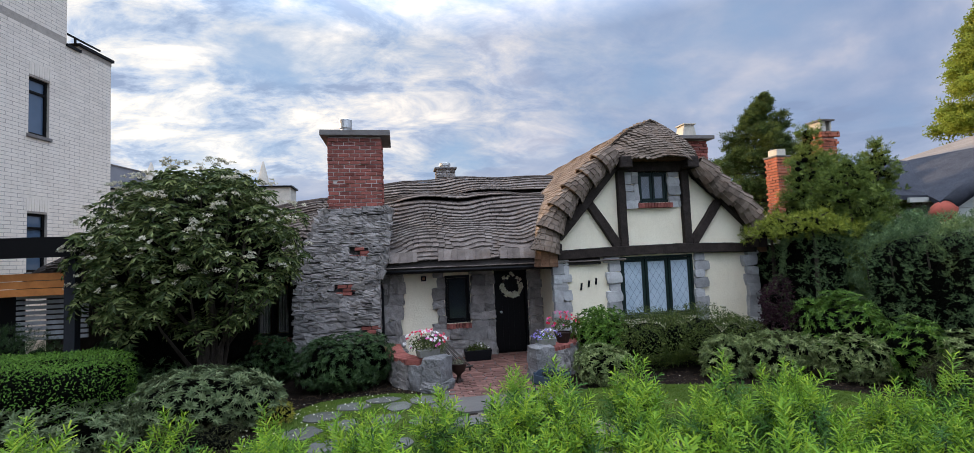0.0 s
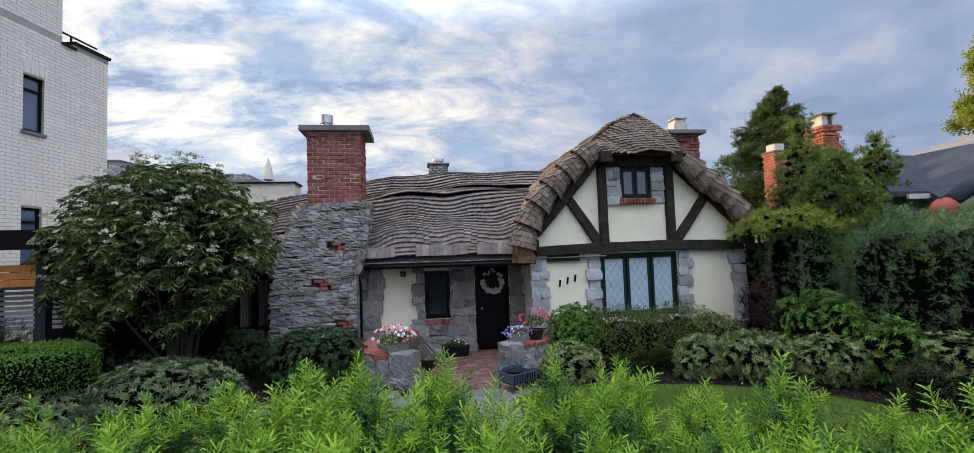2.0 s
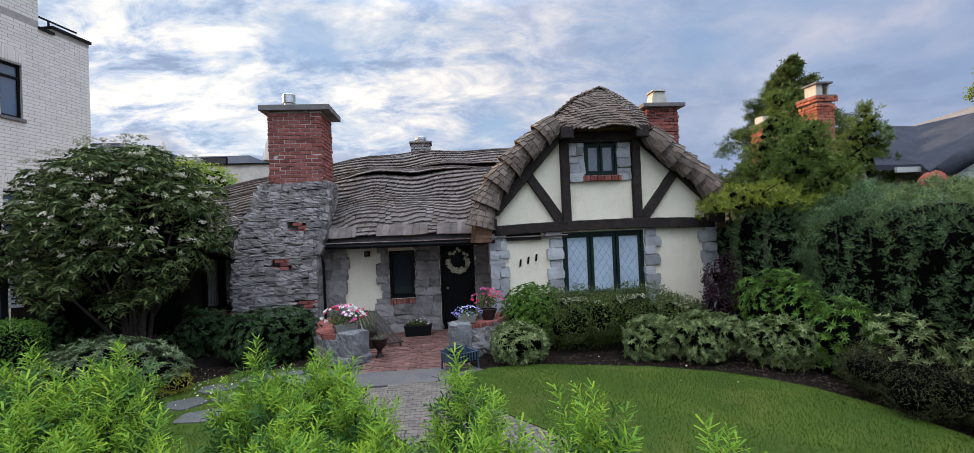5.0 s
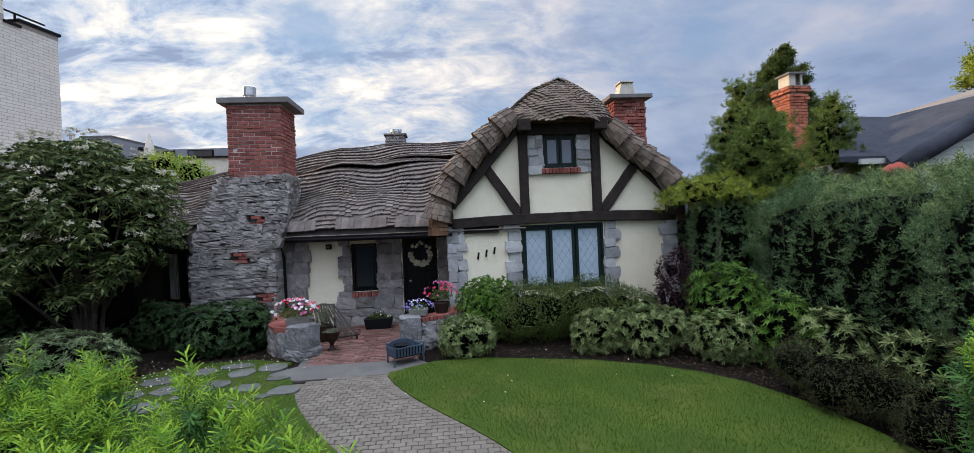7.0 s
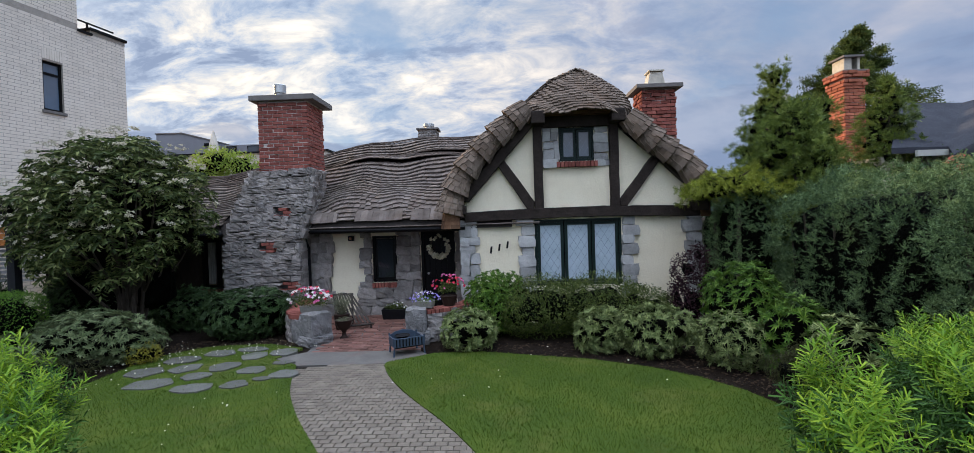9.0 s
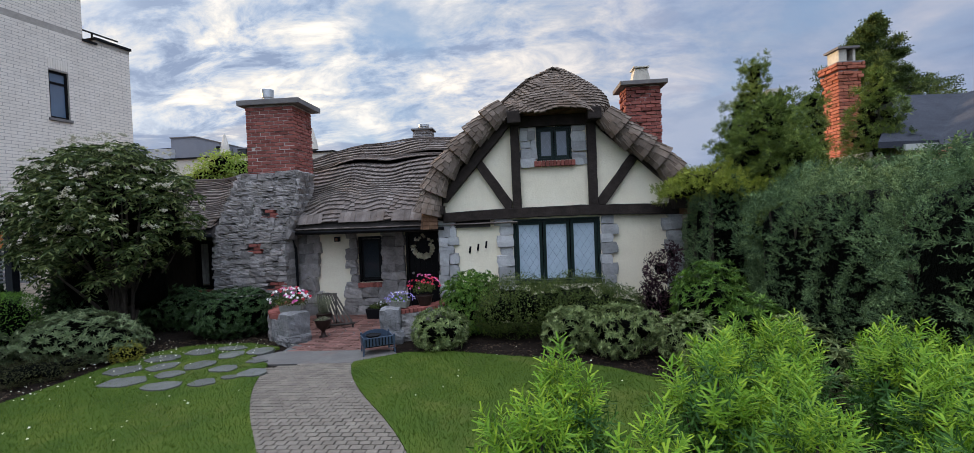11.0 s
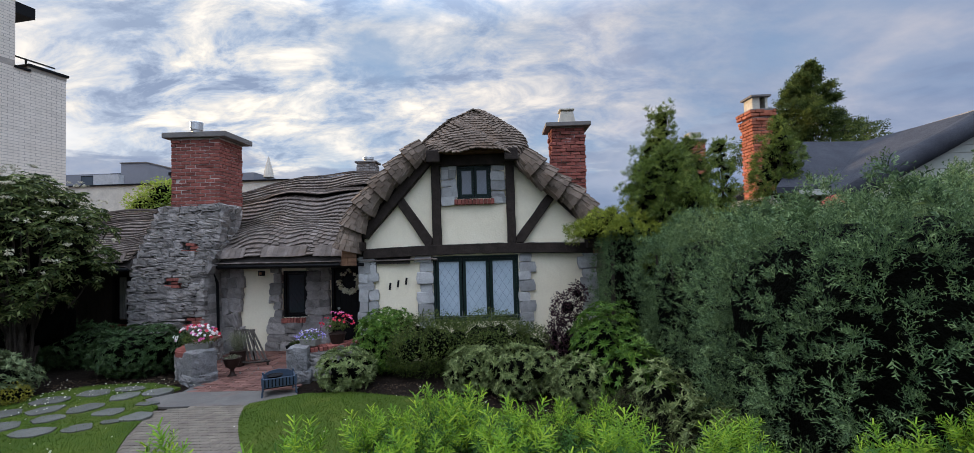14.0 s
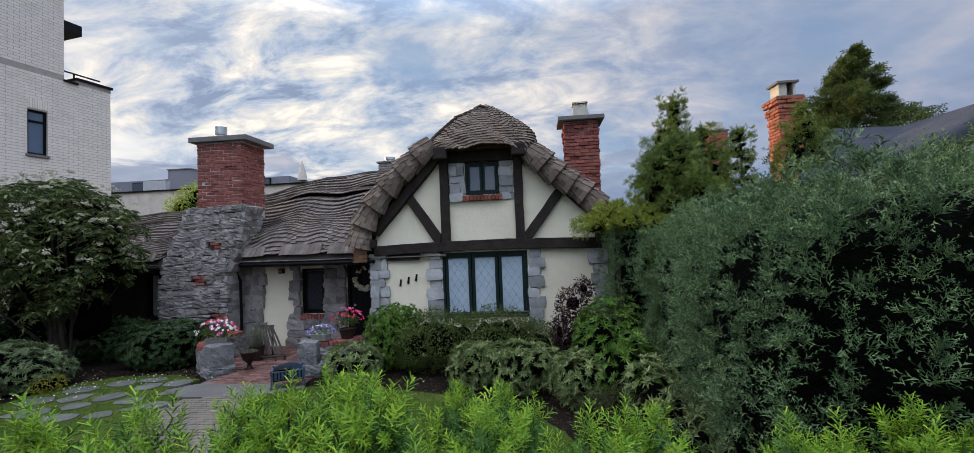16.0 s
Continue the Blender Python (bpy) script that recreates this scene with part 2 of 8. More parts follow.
M_CAP = weathered("concrete_cap", (0.12, 0.108, 0.10), (0.165, 0.150, 0.14), (0.21, 0.195, 0.18), 3, 0.8, 30, 0.4, 0.006)
M_STEEL = plain("galvanised_steel", (0.55, 0.55, 0.53), 0.35, 0.85)
M_CLAYPOT = plain("pale_flue_pot", (0.50, 0.46, 0.38), 0.8)
M_WHITEBRICK = weathered("white_brick", (0.65, 0.57, 0.475), (0.74, 0.655, 0.55), (0.80, 0.72, 0.62), 3, 0.85, 30, 0.3, 0.003, vary="island", hue=[(0.0, 0.95), (0.4, 1.0), (1.0, 1.03)])
M_WHITEMORTAR = plain("grey_mortar", (0.37, 0.325, 0.275), 0.95)
M_PAVER = weathered("grey_paver", (0.112, 0.093, 0.073), (0.156, 0.131, 0.103), (0.202, 0.173, 0.139), 4, 0.9, 60, 0.6, 0.006, vary="object", hue=[(0.0, 0.88), (0.5, 1.0), (1.0, 1.1)])
M_PAVER_I = weathered("grey_paver_field", (0.112, 0.093, 0.073), (0.156, 0.131, 0.103), (0.202, 0.173, 0.139), 4, 0.9, 60, 0.6, 0.006, vary="island", hue=[(0.0, 0.88), (0.5, 1.0), (1.0, 1.1)])
M_JOINT = weathered("sand_joint", (0.060, 0.051, 0.041), (0.088, 0.076, 0.061), (0.12, 0.105, 0.086), 6, 0.95, 50, 0.6, 0.006)
M_FLAG = weathered("slate_flagstone", (0.068, 0.068, 0.060), (0.105, 0.104, 0.092), (0.145, 0.143, 0.126), 2.5, 0.85, 40, 0.5, 0.008, vary="object", stain=((0.06, 0.08, 0.035), 3.0, 0.4), hue=[(0.0, 0.8), (0.5, 1.0), (1.0, 1.15)])
M_REDFLAG = weathered("red_patio_stone", (0.085, 0.042, 0.034), (0.150, 0.072, 0.056), (0.215, 0.120, 0.096), 3, 0.8, 40, 0.5, 0.006, vary="object", hue=[(0.0, 0.7), (0.5, 1.0), (1.0, 1.25)])
M_CONCRETE = weathered("worn_concrete", (0.085, 0.078, 0.070), (0.12, 0.111, 0.100), (0.16, 0.149, 0.135), 2, 0.9, 35, 0.4, 0.006, stain=((0.14, 0.08, 0.06), 1.5, 0.4))
M_ASPHALT = weathered("dark_roof_felt", (0.022, 0.024, 0.03), (0.036, 0.039, 0.048), (0.055, 0.057, 0.066), 2.2, 0.9, 40, 0.7, 0.012)
# The sunlight on one roof slope is put into this tan felt colour.
M_FELT_SUNLIT = weathered("sunlit_roof_felt", (0.13, 0.105, 0.085), (0.19, 0.155, 0.125), (0.25, 0.21, 0.17), 2.2, 0.9, 40, 0.6, 0.01)
M_SIDING = plain("pale_siding", (0.42, 0.43, 0.38), 0.8, scale=3, vary=0.12)
M_GREYWALL = plain("grey_render", (0.20, 0.205, 0.225), 0.8, scale=2, vary=0.1)
M_BEIGE = plain("beige_render", (0.55, 0.50, 0.42), 0.85, scale=2)
M_BARK = weathered("bark", (0.025, 0.02, 0.016), (0.05, 0.04, 0.03), (0.09, 0.07, 0.055), 8, 0.95, 40, 1.0, 0.02, stretch=(1, 1, 0.3))
M_WOOD = weathered("grey_old_wood", (0.022, 0.018, 0.015), (0.045, 0.038, 0.032), (0.085, 0.073, 0.064), 6, 0.85, 60, 0.6, 0.006)
M_WARMWOOD = plain("varnished_cedar", (0.42, 0.16, 0.045), 0.5, scale=5)
# Almost black: the shade deep inside foliage is put into the twig colour.
M_SHADED_TWIGS = weathered("shaded_twigs", (0.0008, 0.001, 0.0006), (0.0018, 0.002, 0.0012), (0.004, 0.005, 0.003), 5, 0.95, 30, 1.0, 0.03, spec=0.03)
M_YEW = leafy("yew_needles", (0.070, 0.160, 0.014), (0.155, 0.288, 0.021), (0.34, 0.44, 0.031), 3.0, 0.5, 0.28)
# Old needles are greener; they are darkened further to stand for low, inner shade.
M_YEW_OLD_SHADED = leafy("old_shaded_yew_needles", (0.022, 0.058, 0.014), (0.050, 0.122, 0.024), (0.10, 0.20, 0.03), 2.0, 0.5, 0.25)
M_PIER = weathered("pier_stone", (0.10, 0.098, 0.095), (0.185, 0.18, 0.175), (0.28, 0.27, 0.26), 3.5, 0.88, 24, 1.0, 0.03, stain=((0.09, 0.075, 0.06), 2.2, 0.5))
M_JUNIPER = leafy("juniper_needles", (0.024, 0.048, 0.023), (0.100, 0.160, 0.070), (0.25, 0.345, 0.135), 6.0, 0.7, 0.08)
M_THUJA = leafy("thuja_sprays", (0.030, 0.054, 0.012), (0.105, 0.150, 0.030), (0.27, 0.325, 0.065), 3.0, 0.6, 0.22)
M_THUJA_GOLD = leafy("golden_thuja_sprays", (0.065, 0.088, 0.014), (0.20, 0.235, 0.032), (0.38, 0.41, 0.06), 4.0, 0.6, 0.25)
# Brighter than the fir: the sun on this tree is put into its leaf colour.
M_SUNLIT_CEDAR = leafy("sunlit_yellow_green_cedar", (0.13, 0.16, 0.025), (0.27, 0.31, 0.045), (0.42, 0.45, 0.08), 0.4, 0.6, 0.5)
M_FIR = leafy("fir_sprays", (0.024, 0.042, 0.014), (0.070, 0.100, 0.028), (0.18, 0.215, 0.05), 0.5, 0.6, 0.35)
M_ELDER = leafy("elder_leaves", (0.013, 0.023, 0.007), (0.054, 0.079, 0.021), (0.25, 0.275, 0.100), 2.5, 0.45, 0.10)
M_CREAM = leafy("cream_blossom", (0.38, 0.345, 0.25), (0.52, 0.48, 0.36), (0.66, 0.62, 0.48), 2, 0.7, 0.3)
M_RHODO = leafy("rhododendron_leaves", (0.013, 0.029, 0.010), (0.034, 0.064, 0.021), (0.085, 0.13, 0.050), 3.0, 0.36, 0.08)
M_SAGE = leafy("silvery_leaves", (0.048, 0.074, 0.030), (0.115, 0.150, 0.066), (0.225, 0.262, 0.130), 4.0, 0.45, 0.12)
M_GOLDTREE = leafy("sunlit_yellow_leaves", (0.15, 0.22, 0.035), (0.25, 0.34, 0.06), (0.38, 0.46, 0.11), 1.5, 0.5, 0.4)
M_PETAL = leafy("fallen_petal", (0.55, 0.50, 0.35), (0.68, 0.64, 0.50), (0.78, 0.75, 0.66), 2, 0.7, 0.2)
# The chimneys' sunlit glow is put into this brighter, more orange brick colour.
M_SUNLIT_BRICK = weathered("sunlit_brick", (0.25, 0.075, 0.045), (0.38, 0.125, 0.075), (0.46, 0.18, 0.11), 7, 0.85, 55, 0.6, 0.006, vary="object", hue=[(0.0, 0.7), (0.3, 0.9), (0.7, 1.0), (1.0, 1.2)])
M_BRIGHT = leafy("bright_green_leaves", (0.024, 0.060, 0.010), (0.078, 0.158, 0.023), (0.20, 0.30, 0.050), 4.0, 0.4, 0.15)
M_PALELEAF = leafy("yellow_green_leaves", (0.050, 0.074, 0.024), (0.150, 0.190, 0.066), (0.32, 0.365, 0.150), 4.0, 0.45, 0.12)
M_AZALEA = leafy("azalea_leaves", (0.020, 0.033, 0.008), (0.064, 0.092, 0.020), (0.175, 0.205, 0.050), 4.0, 0.5, 0.15)
M_HEATHER = leafy("brown_heather", (0.022, 0.024, 0.010), (0.046, 0.048, 0.019), (0.085, 0.085, 0.034), 2, 0.7, 0.2)
M_MAPLE = leafy("purple_maple_leaves", (0.016, 0.007, 0.010), (0.036, 0.014, 0.020), (0.07, 0.03, 0.036), 2, 0.5, 0.3)
M_BOX = leafy("boxwood_leaves", (0.045, 0.100, 0.016), (0.105, 0.215, 0.030), (0.19, 0.33, 0.050), 2, 0.5, 0.25)
M_GOLD = leafy("gold_leaves", (0.16, 0.15, 0.02), (0.28, 0.26, 0.035), (0.42, 0.38, 0.07), 2, 0.5, 0.3)


def glass(name, tint=(0.02, 0.025, 0.03), rough=0.05):
    m = Nodes(name, rough, 0.0, 0.8)
    m.colour(m.mix(m.noise(1.5, 2), tint, tuple(c * 1.6 for c in tint)))
    return m.mat


M_GLASS = glass("dark_window_glass")
M_NET = weathered("pale_blue_blind", (0.30, 0.37, 0.42), (0.40, 0.48, 0.53), (0.48, 0.56, 0.61), 1.5, 0.35, 20, 0.2, 0.003)
M_LEAD = plain("lead_came", (0.15, 0.17, 0.20), 0.5, 0.3)


# ---- building helpers ----
def mesh_of(name, verts, faces, material):
    me = bpy.data.meshes.new(name)
    me.from_pydata([tuple(v) for v in verts], [], [tuple(f) for f in faces])
    me.materials.append(material)
    me.update()
    return me


def quads_mesh(name, co, quads, material, smooth=False):
    """A mesh from arrays of points and four-sided faces."""
    me = bpy.data.meshes.new(name)
    co, quads = np.asarray(co, np.float32), np.asarray(quads, np.int32)
    me.vertices.add(len(co))
    me.vertices.foreach_set("co", co.ravel())
    me.loops.add(quads.size)
    me.loops.foreach_set("vertex_index", quads.ravel())
    me.polygons.add(len(quads))
    me.polygons.foreach_set("loop_start", np.arange(0, quads.size, quads.shape[1], dtype=np.int32))
    me.polygons.foreach_set("use_smooth", np.full(len(quads), bool(smooth)))
    me.materials.append(material)
    me.update(calc_edges=True)
    me.validate()
    return me


def place(name, me, parent=None, label="", m=None):
    ob = new(name, me)
    if parent:
        ob.parent = parent
    if m is not None:
        ob.matrix_basis = m
    if label:
        ob["label"] = label
    return ob


def part(name, bm, material, parent=None, label="", smooth=False):
    me = bpy.data.meshes.new(name)
    if smooth:
        for f in bm.faces:
            f.smooth = True
    bm.to_mesh(me)
    bm.free()
    me.materials.append(material)
    return place(name, me, parent, label)


def thing(name, label, category, group="", kind="", at=(0, 0, 0)):
    ob = new(name)
    ob.empty_display_size = 0.1
    ob.location = at
    return tagged(ob, label, category, group, kind)


def bm_box(bm, lo, hi, m=None, bevel=0.0):
    r = bmesh.ops.create_cube(bm, size=1.0)
    c = [(a + b) / 2 for a, b in zip(lo, hi)]
    s = [abs(b - a) for a, b in zip(lo, hi)]
    mm = Matrix.Translation(c) @ Matrix.Diagonal((*s, 1))
    bmesh.ops.transform(bm, matrix=(m @ mm) if m else mm, verts=r["verts"])
    if bevel:
        es = list({e for v in r["verts"] for e in v.link_edges})
        bmesh.ops.bevel(bm, geom=es, offset=bevel, segments=2, affect="EDGES", profile=0.6)
    return bm


def box(name, lo, hi, material, parent=None, label="", m=None, bevel=0.0):
    return part(name, bm_box(bmesh.new(), lo, hi, m, bevel), material, parent, label)


def bm_tube(bm, pts, radii, sides=8, cap=True):
    """A tapered tube along points."""
    rings = []
    pts = [Vector(p) for p in pts]
    for i, p in enumerate(pts):
        d = (pts[min(i + 1, len(pts) - 1)] - pts[max(i - 1, 0)]).normalized()
        a = d.orthogonal().normalized() if abs(d.z) > 0.99 else d.cross(Vector((0, 0, 1))).normalized()
        b = d.cross(a)
        rings.append([bm.verts.new(p + (a * math.cos(k) + b * math.sin(k)) * radii[i]) for k in (2 * math.pi * j / sides for j in range(sides))])
    for r0, r1 in zip(rings, rings[1:]):
        for j in range(sides):
            bm.faces.new((r0[j], r0[(j + 1) % sides], r1[(j + 1) % sides], r1[j]))
    if cap:
        bm.faces.new(rings[0][::-1])
        bm.faces.new(rings[-1])
    return bm


def tube(name, pts, radii, material, parent=None, sides=8, label=""):
    if isinstance(radii, (int, float)):
        radii = [radii] * len(pts)
    return part(name, bm_tube(bmesh.new(), pts, radii, sides), material, parent, label, smooth=True)


def bm_prism(bm, outline, z0, z1, m=None):
    """An upright prism over a flat outline (x, y)."""
    lo = [bm.verts.new((x, y, z0)) for x, y in outline]
    hi = [bm.verts.new((x, y, z1)) for x, y in outline]
    n = len(outline)
    bm.faces.new(lo[::-1]), bm.faces.new(hi)
    for i in range(n):
        bm.faces.new((lo[i], lo[(i + 1) % n], hi[(i + 1) % n], hi[i]))
    if m:
        bmesh.ops.transform(bm, matrix=m, verts=lo + hi)
    bmesh.ops.recalc_face_normals(bm, faces=bm.faces)
    return bm


def bm_lathe(bm, profile, sides=16, m=None):
    """A turned body from (radius, height) pairs."""
    rings = [[bm.verts.new((r * math.cos(a), r * math.sin(a), z)) for a in (2 * math.pi * j / sides for j in range(sides))] for r, z in profile]
    for r0, r1 in zip(rings, rings[1:]):
        for j in range(sides):
            bm.faces.new((r0[j], r0[(j + 1) % sides], r1[(j + 1) % sides], r1[j]))
    bm.faces.new(rings[0][::-1]), bm.faces.new(rings[-1])
    if m:
        bmesh.ops.transform(bm, matrix=m, verts=[v for r in rings for v in r])
    return bm


# wall frame: x along a front that faces -y, so that (x, z) outlines can be drawn


def slab(name, outline, y0, y1, material, parent=None, label=""):
    """A flat piece with an (x, z) outline, between two depths y."""
    bm = bmesh.new()
    a = [bm.verts.new((x, y0, z)) for x, z in outline]
    b = [bm.verts.new((x, y1, z)) for x, z in outline]
    n = len(outline)
    bm.faces.new(a), bm.faces.new(b[::-1])
    for i in range(n):
        bm.faces.new((a[i], b[i], b[(i + 1) % n], a[(i + 1) % n]))
    bmesh.ops.recalc_face_normals(bm, faces=bm.faces)
    return part(name, bm, material, parent, label)


def lump_mesh(name, material, seed, rough=0.16, cuts=1):
    """One irregular worn block, about a unit cube: shared by many stones."""
    rnd = random.Random(seed)
    bm = bmesh.new()
    bmesh.ops.create_cube(bm, size=1.0)
    bmesh.ops.subdivide_edges(bm, edges=bm.edges[:], cuts=cuts, use_grid_fill=True)
    for v in bm.verts:
        k = max(abs(c) for c in v.co)
        n = v.co.normalized() * 0.62
        v.co = v.co.lerp(n, 0.22)
        v.co += Vector([rnd.uniform(-rough, rough) * 0.6 for _ in range(3)])
    for f in bm.faces:
        f.smooth = False
    me = bpy.data.meshes.new(name)
    bm.to_mesh(me)
    bm.free()
    me.materials.append(material)
    return me


def block_mesh(name, material, chamfer=0.06):
    """A unit block with chamfered front edges, shared by bricks."""
    bm = bmesh.new()
    bmesh.ops.create_cube(bm, size=1.0)
    bmesh.ops.bevel(bm, geom=bm.edges[:], offset=chamfer, segments=1, affect="EDGES")
    me = bpy.data.meshes.new(name)
    bm.to_mesh(me)
    bm.free()
    me.materials.append(material)
    return me


# ---- foliage ----
RNG = np.random.default_rng(7)


def unit(v):
    return v / np.maximum(np.linalg.norm(v, axis=-1, keepdims=True), 1e-9)


def scatter(tv, tq, pos, axis, size, roll=None, face=None):
    """Copies of a small template (grown along +z) at points, each turned to its axis: arrays of points and faces."""
    n, k = len(pos), len(tv)
    axis = unit(axis)
    ref = np.where(np.abs(axis[:, 2:3]) > 0.95, [[1.0, 0, 0]], [[0, 0, 1.0]])
    a = unit(np.cross(ref, axis))
    b = np.cross(axis, a)
    if face is not None:                                # the template's +y side turned towards face
        b = unit(face - axis * (face * axis).sum(1, keepdims=True))
        a = np.cross(b, axis)
        roll = np.zeros(n)
    if roll is None:
        roll = RNG.uniform(0, 2 * np.pi, n)
    ca, sa = np.cos(roll)[:, None], np.sin(roll)[:, None]
    a, b = a * ca + b * sa, b * ca - a * sa
    s = np.asarray(size).reshape(-1, 1, 1) * np.ones((n, 1, 1))
    co = (tv[None, :, 0:1] * a[:, None] + tv[None, :, 1:2] * b[:, None] + tv[None, :, 2:3] * axis[:, None]) * s + pos[:, None]
    q = tq[None] + (np.arange(n) * k)[:, None, None]
    return co.reshape(-1, 3), q.reshape(-1, tq.shape[1])


def leaf(width=0.36, fold=0.10, droop=0.15):
    """One leaf, 1 long, as two folded halves."""
    v = np.array([(0, 0, 0), (-width / 2, fold, 0.45), (0, -droop, 1.0), (width / 2, fold, 0.45), (0, -droop * 0.25, 0.5)], float)
    return v, np.array([(0, 4, 2, 1), (0, 3, 2, 4)])


def whorl(n, length=1.0, width=0.30, spread=1.0, droop=0.2, rise=0.35):
    """A rosette of leaves round a shoot's end, 1 in radius."""
    lv, lq = leaf(width, 0.06, droop)
    vs, qs = [], []
    for i in range(n):
        a = 2 * math.pi * (i + 0.3 * math.sin(i * 7.1)) / n
        e = rise + 0.30 * math.sin(i * 3.7)
        d = np.array([[math.cos(a) * spread, math.sin(a) * spread, e]])
        co, q = scatter(lv, lq, np.zeros((1, 3)), d, [length * (0.8 + 0.2 * math.sin(i * 5.3))], np.zeros(1))
        qs.append(q + 5 * i), vs.append(co)
    return np.concatenate(vs), np.concatenate(qs)


def needle_shoot(n, length=0.34, width=0.05, lean=0.8, taper=0.5, curve=0.0):
    """A shoot 1 long with needles along it, like yew."""
    vs, qs = [], []
    for i in range(n):
        f = (i + 0.5) / n
        a = i * 2.39996
        l = length * (1 - taper * abs(f - 0.4))
        out = np.array([math.cos(a), math.sin(a) * 0.8, lean * (0.5 + f)])
        out /= np.linalg.norm(out)
        side = np.cross(out, (0, 0, 1.0))
        side = side / np.linalg.norm(side) * width / 2
        p = np.array([curve * f * f, 0, f * 0.85])
        vs += [p + side * 0.6, p + out * l + side * 0.75, p + out * l - side * 0.75, p - side * 0.6]
        qs.append([4 * i, 4 * i + 1, 4 * i + 2, 4 * i + 3])
    return np.array(vs), np.array(qs)


def frond(n=9, length=0.42, curl=0.12, forward=0.75):
    """A feathery spray 1 long, its barbs joined along one midrib."""
    rib = [np.array([0, -curl * f * f, 0.86 * f]) for f in (i / n for i in range(n + 1))]
    vs, qs = list(rib), []
    for i in range(n):
        f = (i + 0.5) / n
        s = 1 if i % 2 else -1
        out = np.array([s * 0.8, 0.22 * math.sin(i * 2.2) - curl * f, forward])
        vs.append(rib[i] + out / np.linalg.norm(out) * length * (1.15 - 0.7 * f))
        qs.append([i, i + 1, n + 1 + i] if s > 0 else [i + 1, i, n + 1 + i])
    return np.array(vs), np.array(qs)


def plume(n=11, length=0.30, forward=1.1, curl=0.10):
    """A bushy scale-leaved spray 1 long, barbs all round one midrib."""
    rib = [np.array([0, -curl * f * f, 0.84 * f]) for f in (i / n for i in range(n + 1))]
    vs, qs = list(rib), []
    for i in range(n):
        f, a = (i + 0.5) / n, i * 2.39996
        out = np.array([math.cos(a), math.sin(a), forward])
        vs.append(rib[i] + out / np.linalg.norm(out) * length * (1.2 - 0.8 * f))
        qs.append([i, i + 1, n + 1 + i])
    return np.array(vs), np.array(qs)


def pinnate(pairs=3, width=0.34, size=0.46, droop=0.25):
    """One compound leaf 1 long, grown along +z with its upper side to +y: paired leaflets and an end one."""
    lv, lq = leaf(width, 0.05, 0.16)
    vs, qs = [], []
    spots = [(0.25 + 0.5 * i / max(1, pairs - 1), s) for i in range(pairs) for s in (-1, 1)] + [(0.68, 0)]
    for k, (f, s) in enumerate(spots):
        at = np.array([[0, -droop * f * f, f * 0.8]])
        d = np.array([[s * 0.9, -0.30 - 0.3 * f, 0.55 if s else 1.0]])
        co, q = scatter(lv, lq, at, d, [size * (1.0 - 0.12 * abs(f - 0.5))], np.zeros(1))
        vs.append(co), qs.append(q + 5 * k)
    return np.concatenate(vs), np.concatenate(qs)


def slab_points(blocks, n, zmin=0.1, power=5.0):
    """Points on the outside of clipped, round-edged blocks (x0, x1, y0, y1, top, rise per metre of x), with outward directions."""
    pos, out = [], []
    area = np.array([(b[1] - b[0]) * (b[3] - b[2]) + b[4] * 2 * (b[1] - b[0] + b[3] - b[2]) for b in blocks])
    for b, share in zip(blocks, area / area.sum()):
        c = np.array([(b[0] + b[1]) / 2, (b[2] + b[3]) / 2, b[4] * 0.5])
        r = np.array([(b[1] - b[0]) / 2, (b[3] - b[2]) / 2, b[4] * 0.5])
        m = int(n * share * 2.5)
        faces = np.array([r[1] * r[2], r[0] * r[2], r[0] * r[1]])
        axis = RNG.choice(3, m, p=faces / faces.sum())
        d = RNG.uniform(-1, 1, (m, 3))
        d[np.arange(m), axis] = RNG.choice([-1.0, 1.0], m)
        u = d / (np.abs(d) ** power).sum(1, keepdims=True) ** (1 / power)
        p = c + u * r
        o = unit(np.sign(u) * np.abs(u) ** (power - 1) / r)
        ok = p[:, 2] > zmin
        for e in blocks:
            if e is not b:
                ce, re = np.array([(e[0] + e[1]) / 2, (e[2] + e[3]) / 2, e[4] * 0.5]), np.array([(e[1] - e[0]) / 2, (e[3] - e[2]) / 2, e[4] * 0.5])
                ok &= (np.abs((p - ce) / re) ** power).sum(1) > 0.80
        p, o = p[ok], o[ok]
        p[:, 2] += np.maximum(0, p[:, 0] - b[0] - 0.6) * b[5] * np.clip(p[:, 2] / b[4], 0, 1)
        k = min(len(p), int(n * share))
        pos.append(p[:k]), out.append(o[:k])
    return np.concatenate(pos), np.concatenate(out)


def spread_out(pos, out, dist):
    """Of many points, one in each small cell: an even but irregular scatter."""
    cell = np.floor(pos / dist).astype(int)
    _, first = np.unique(cell, axis=0, return_index=True)
    return pos[first], out[first]


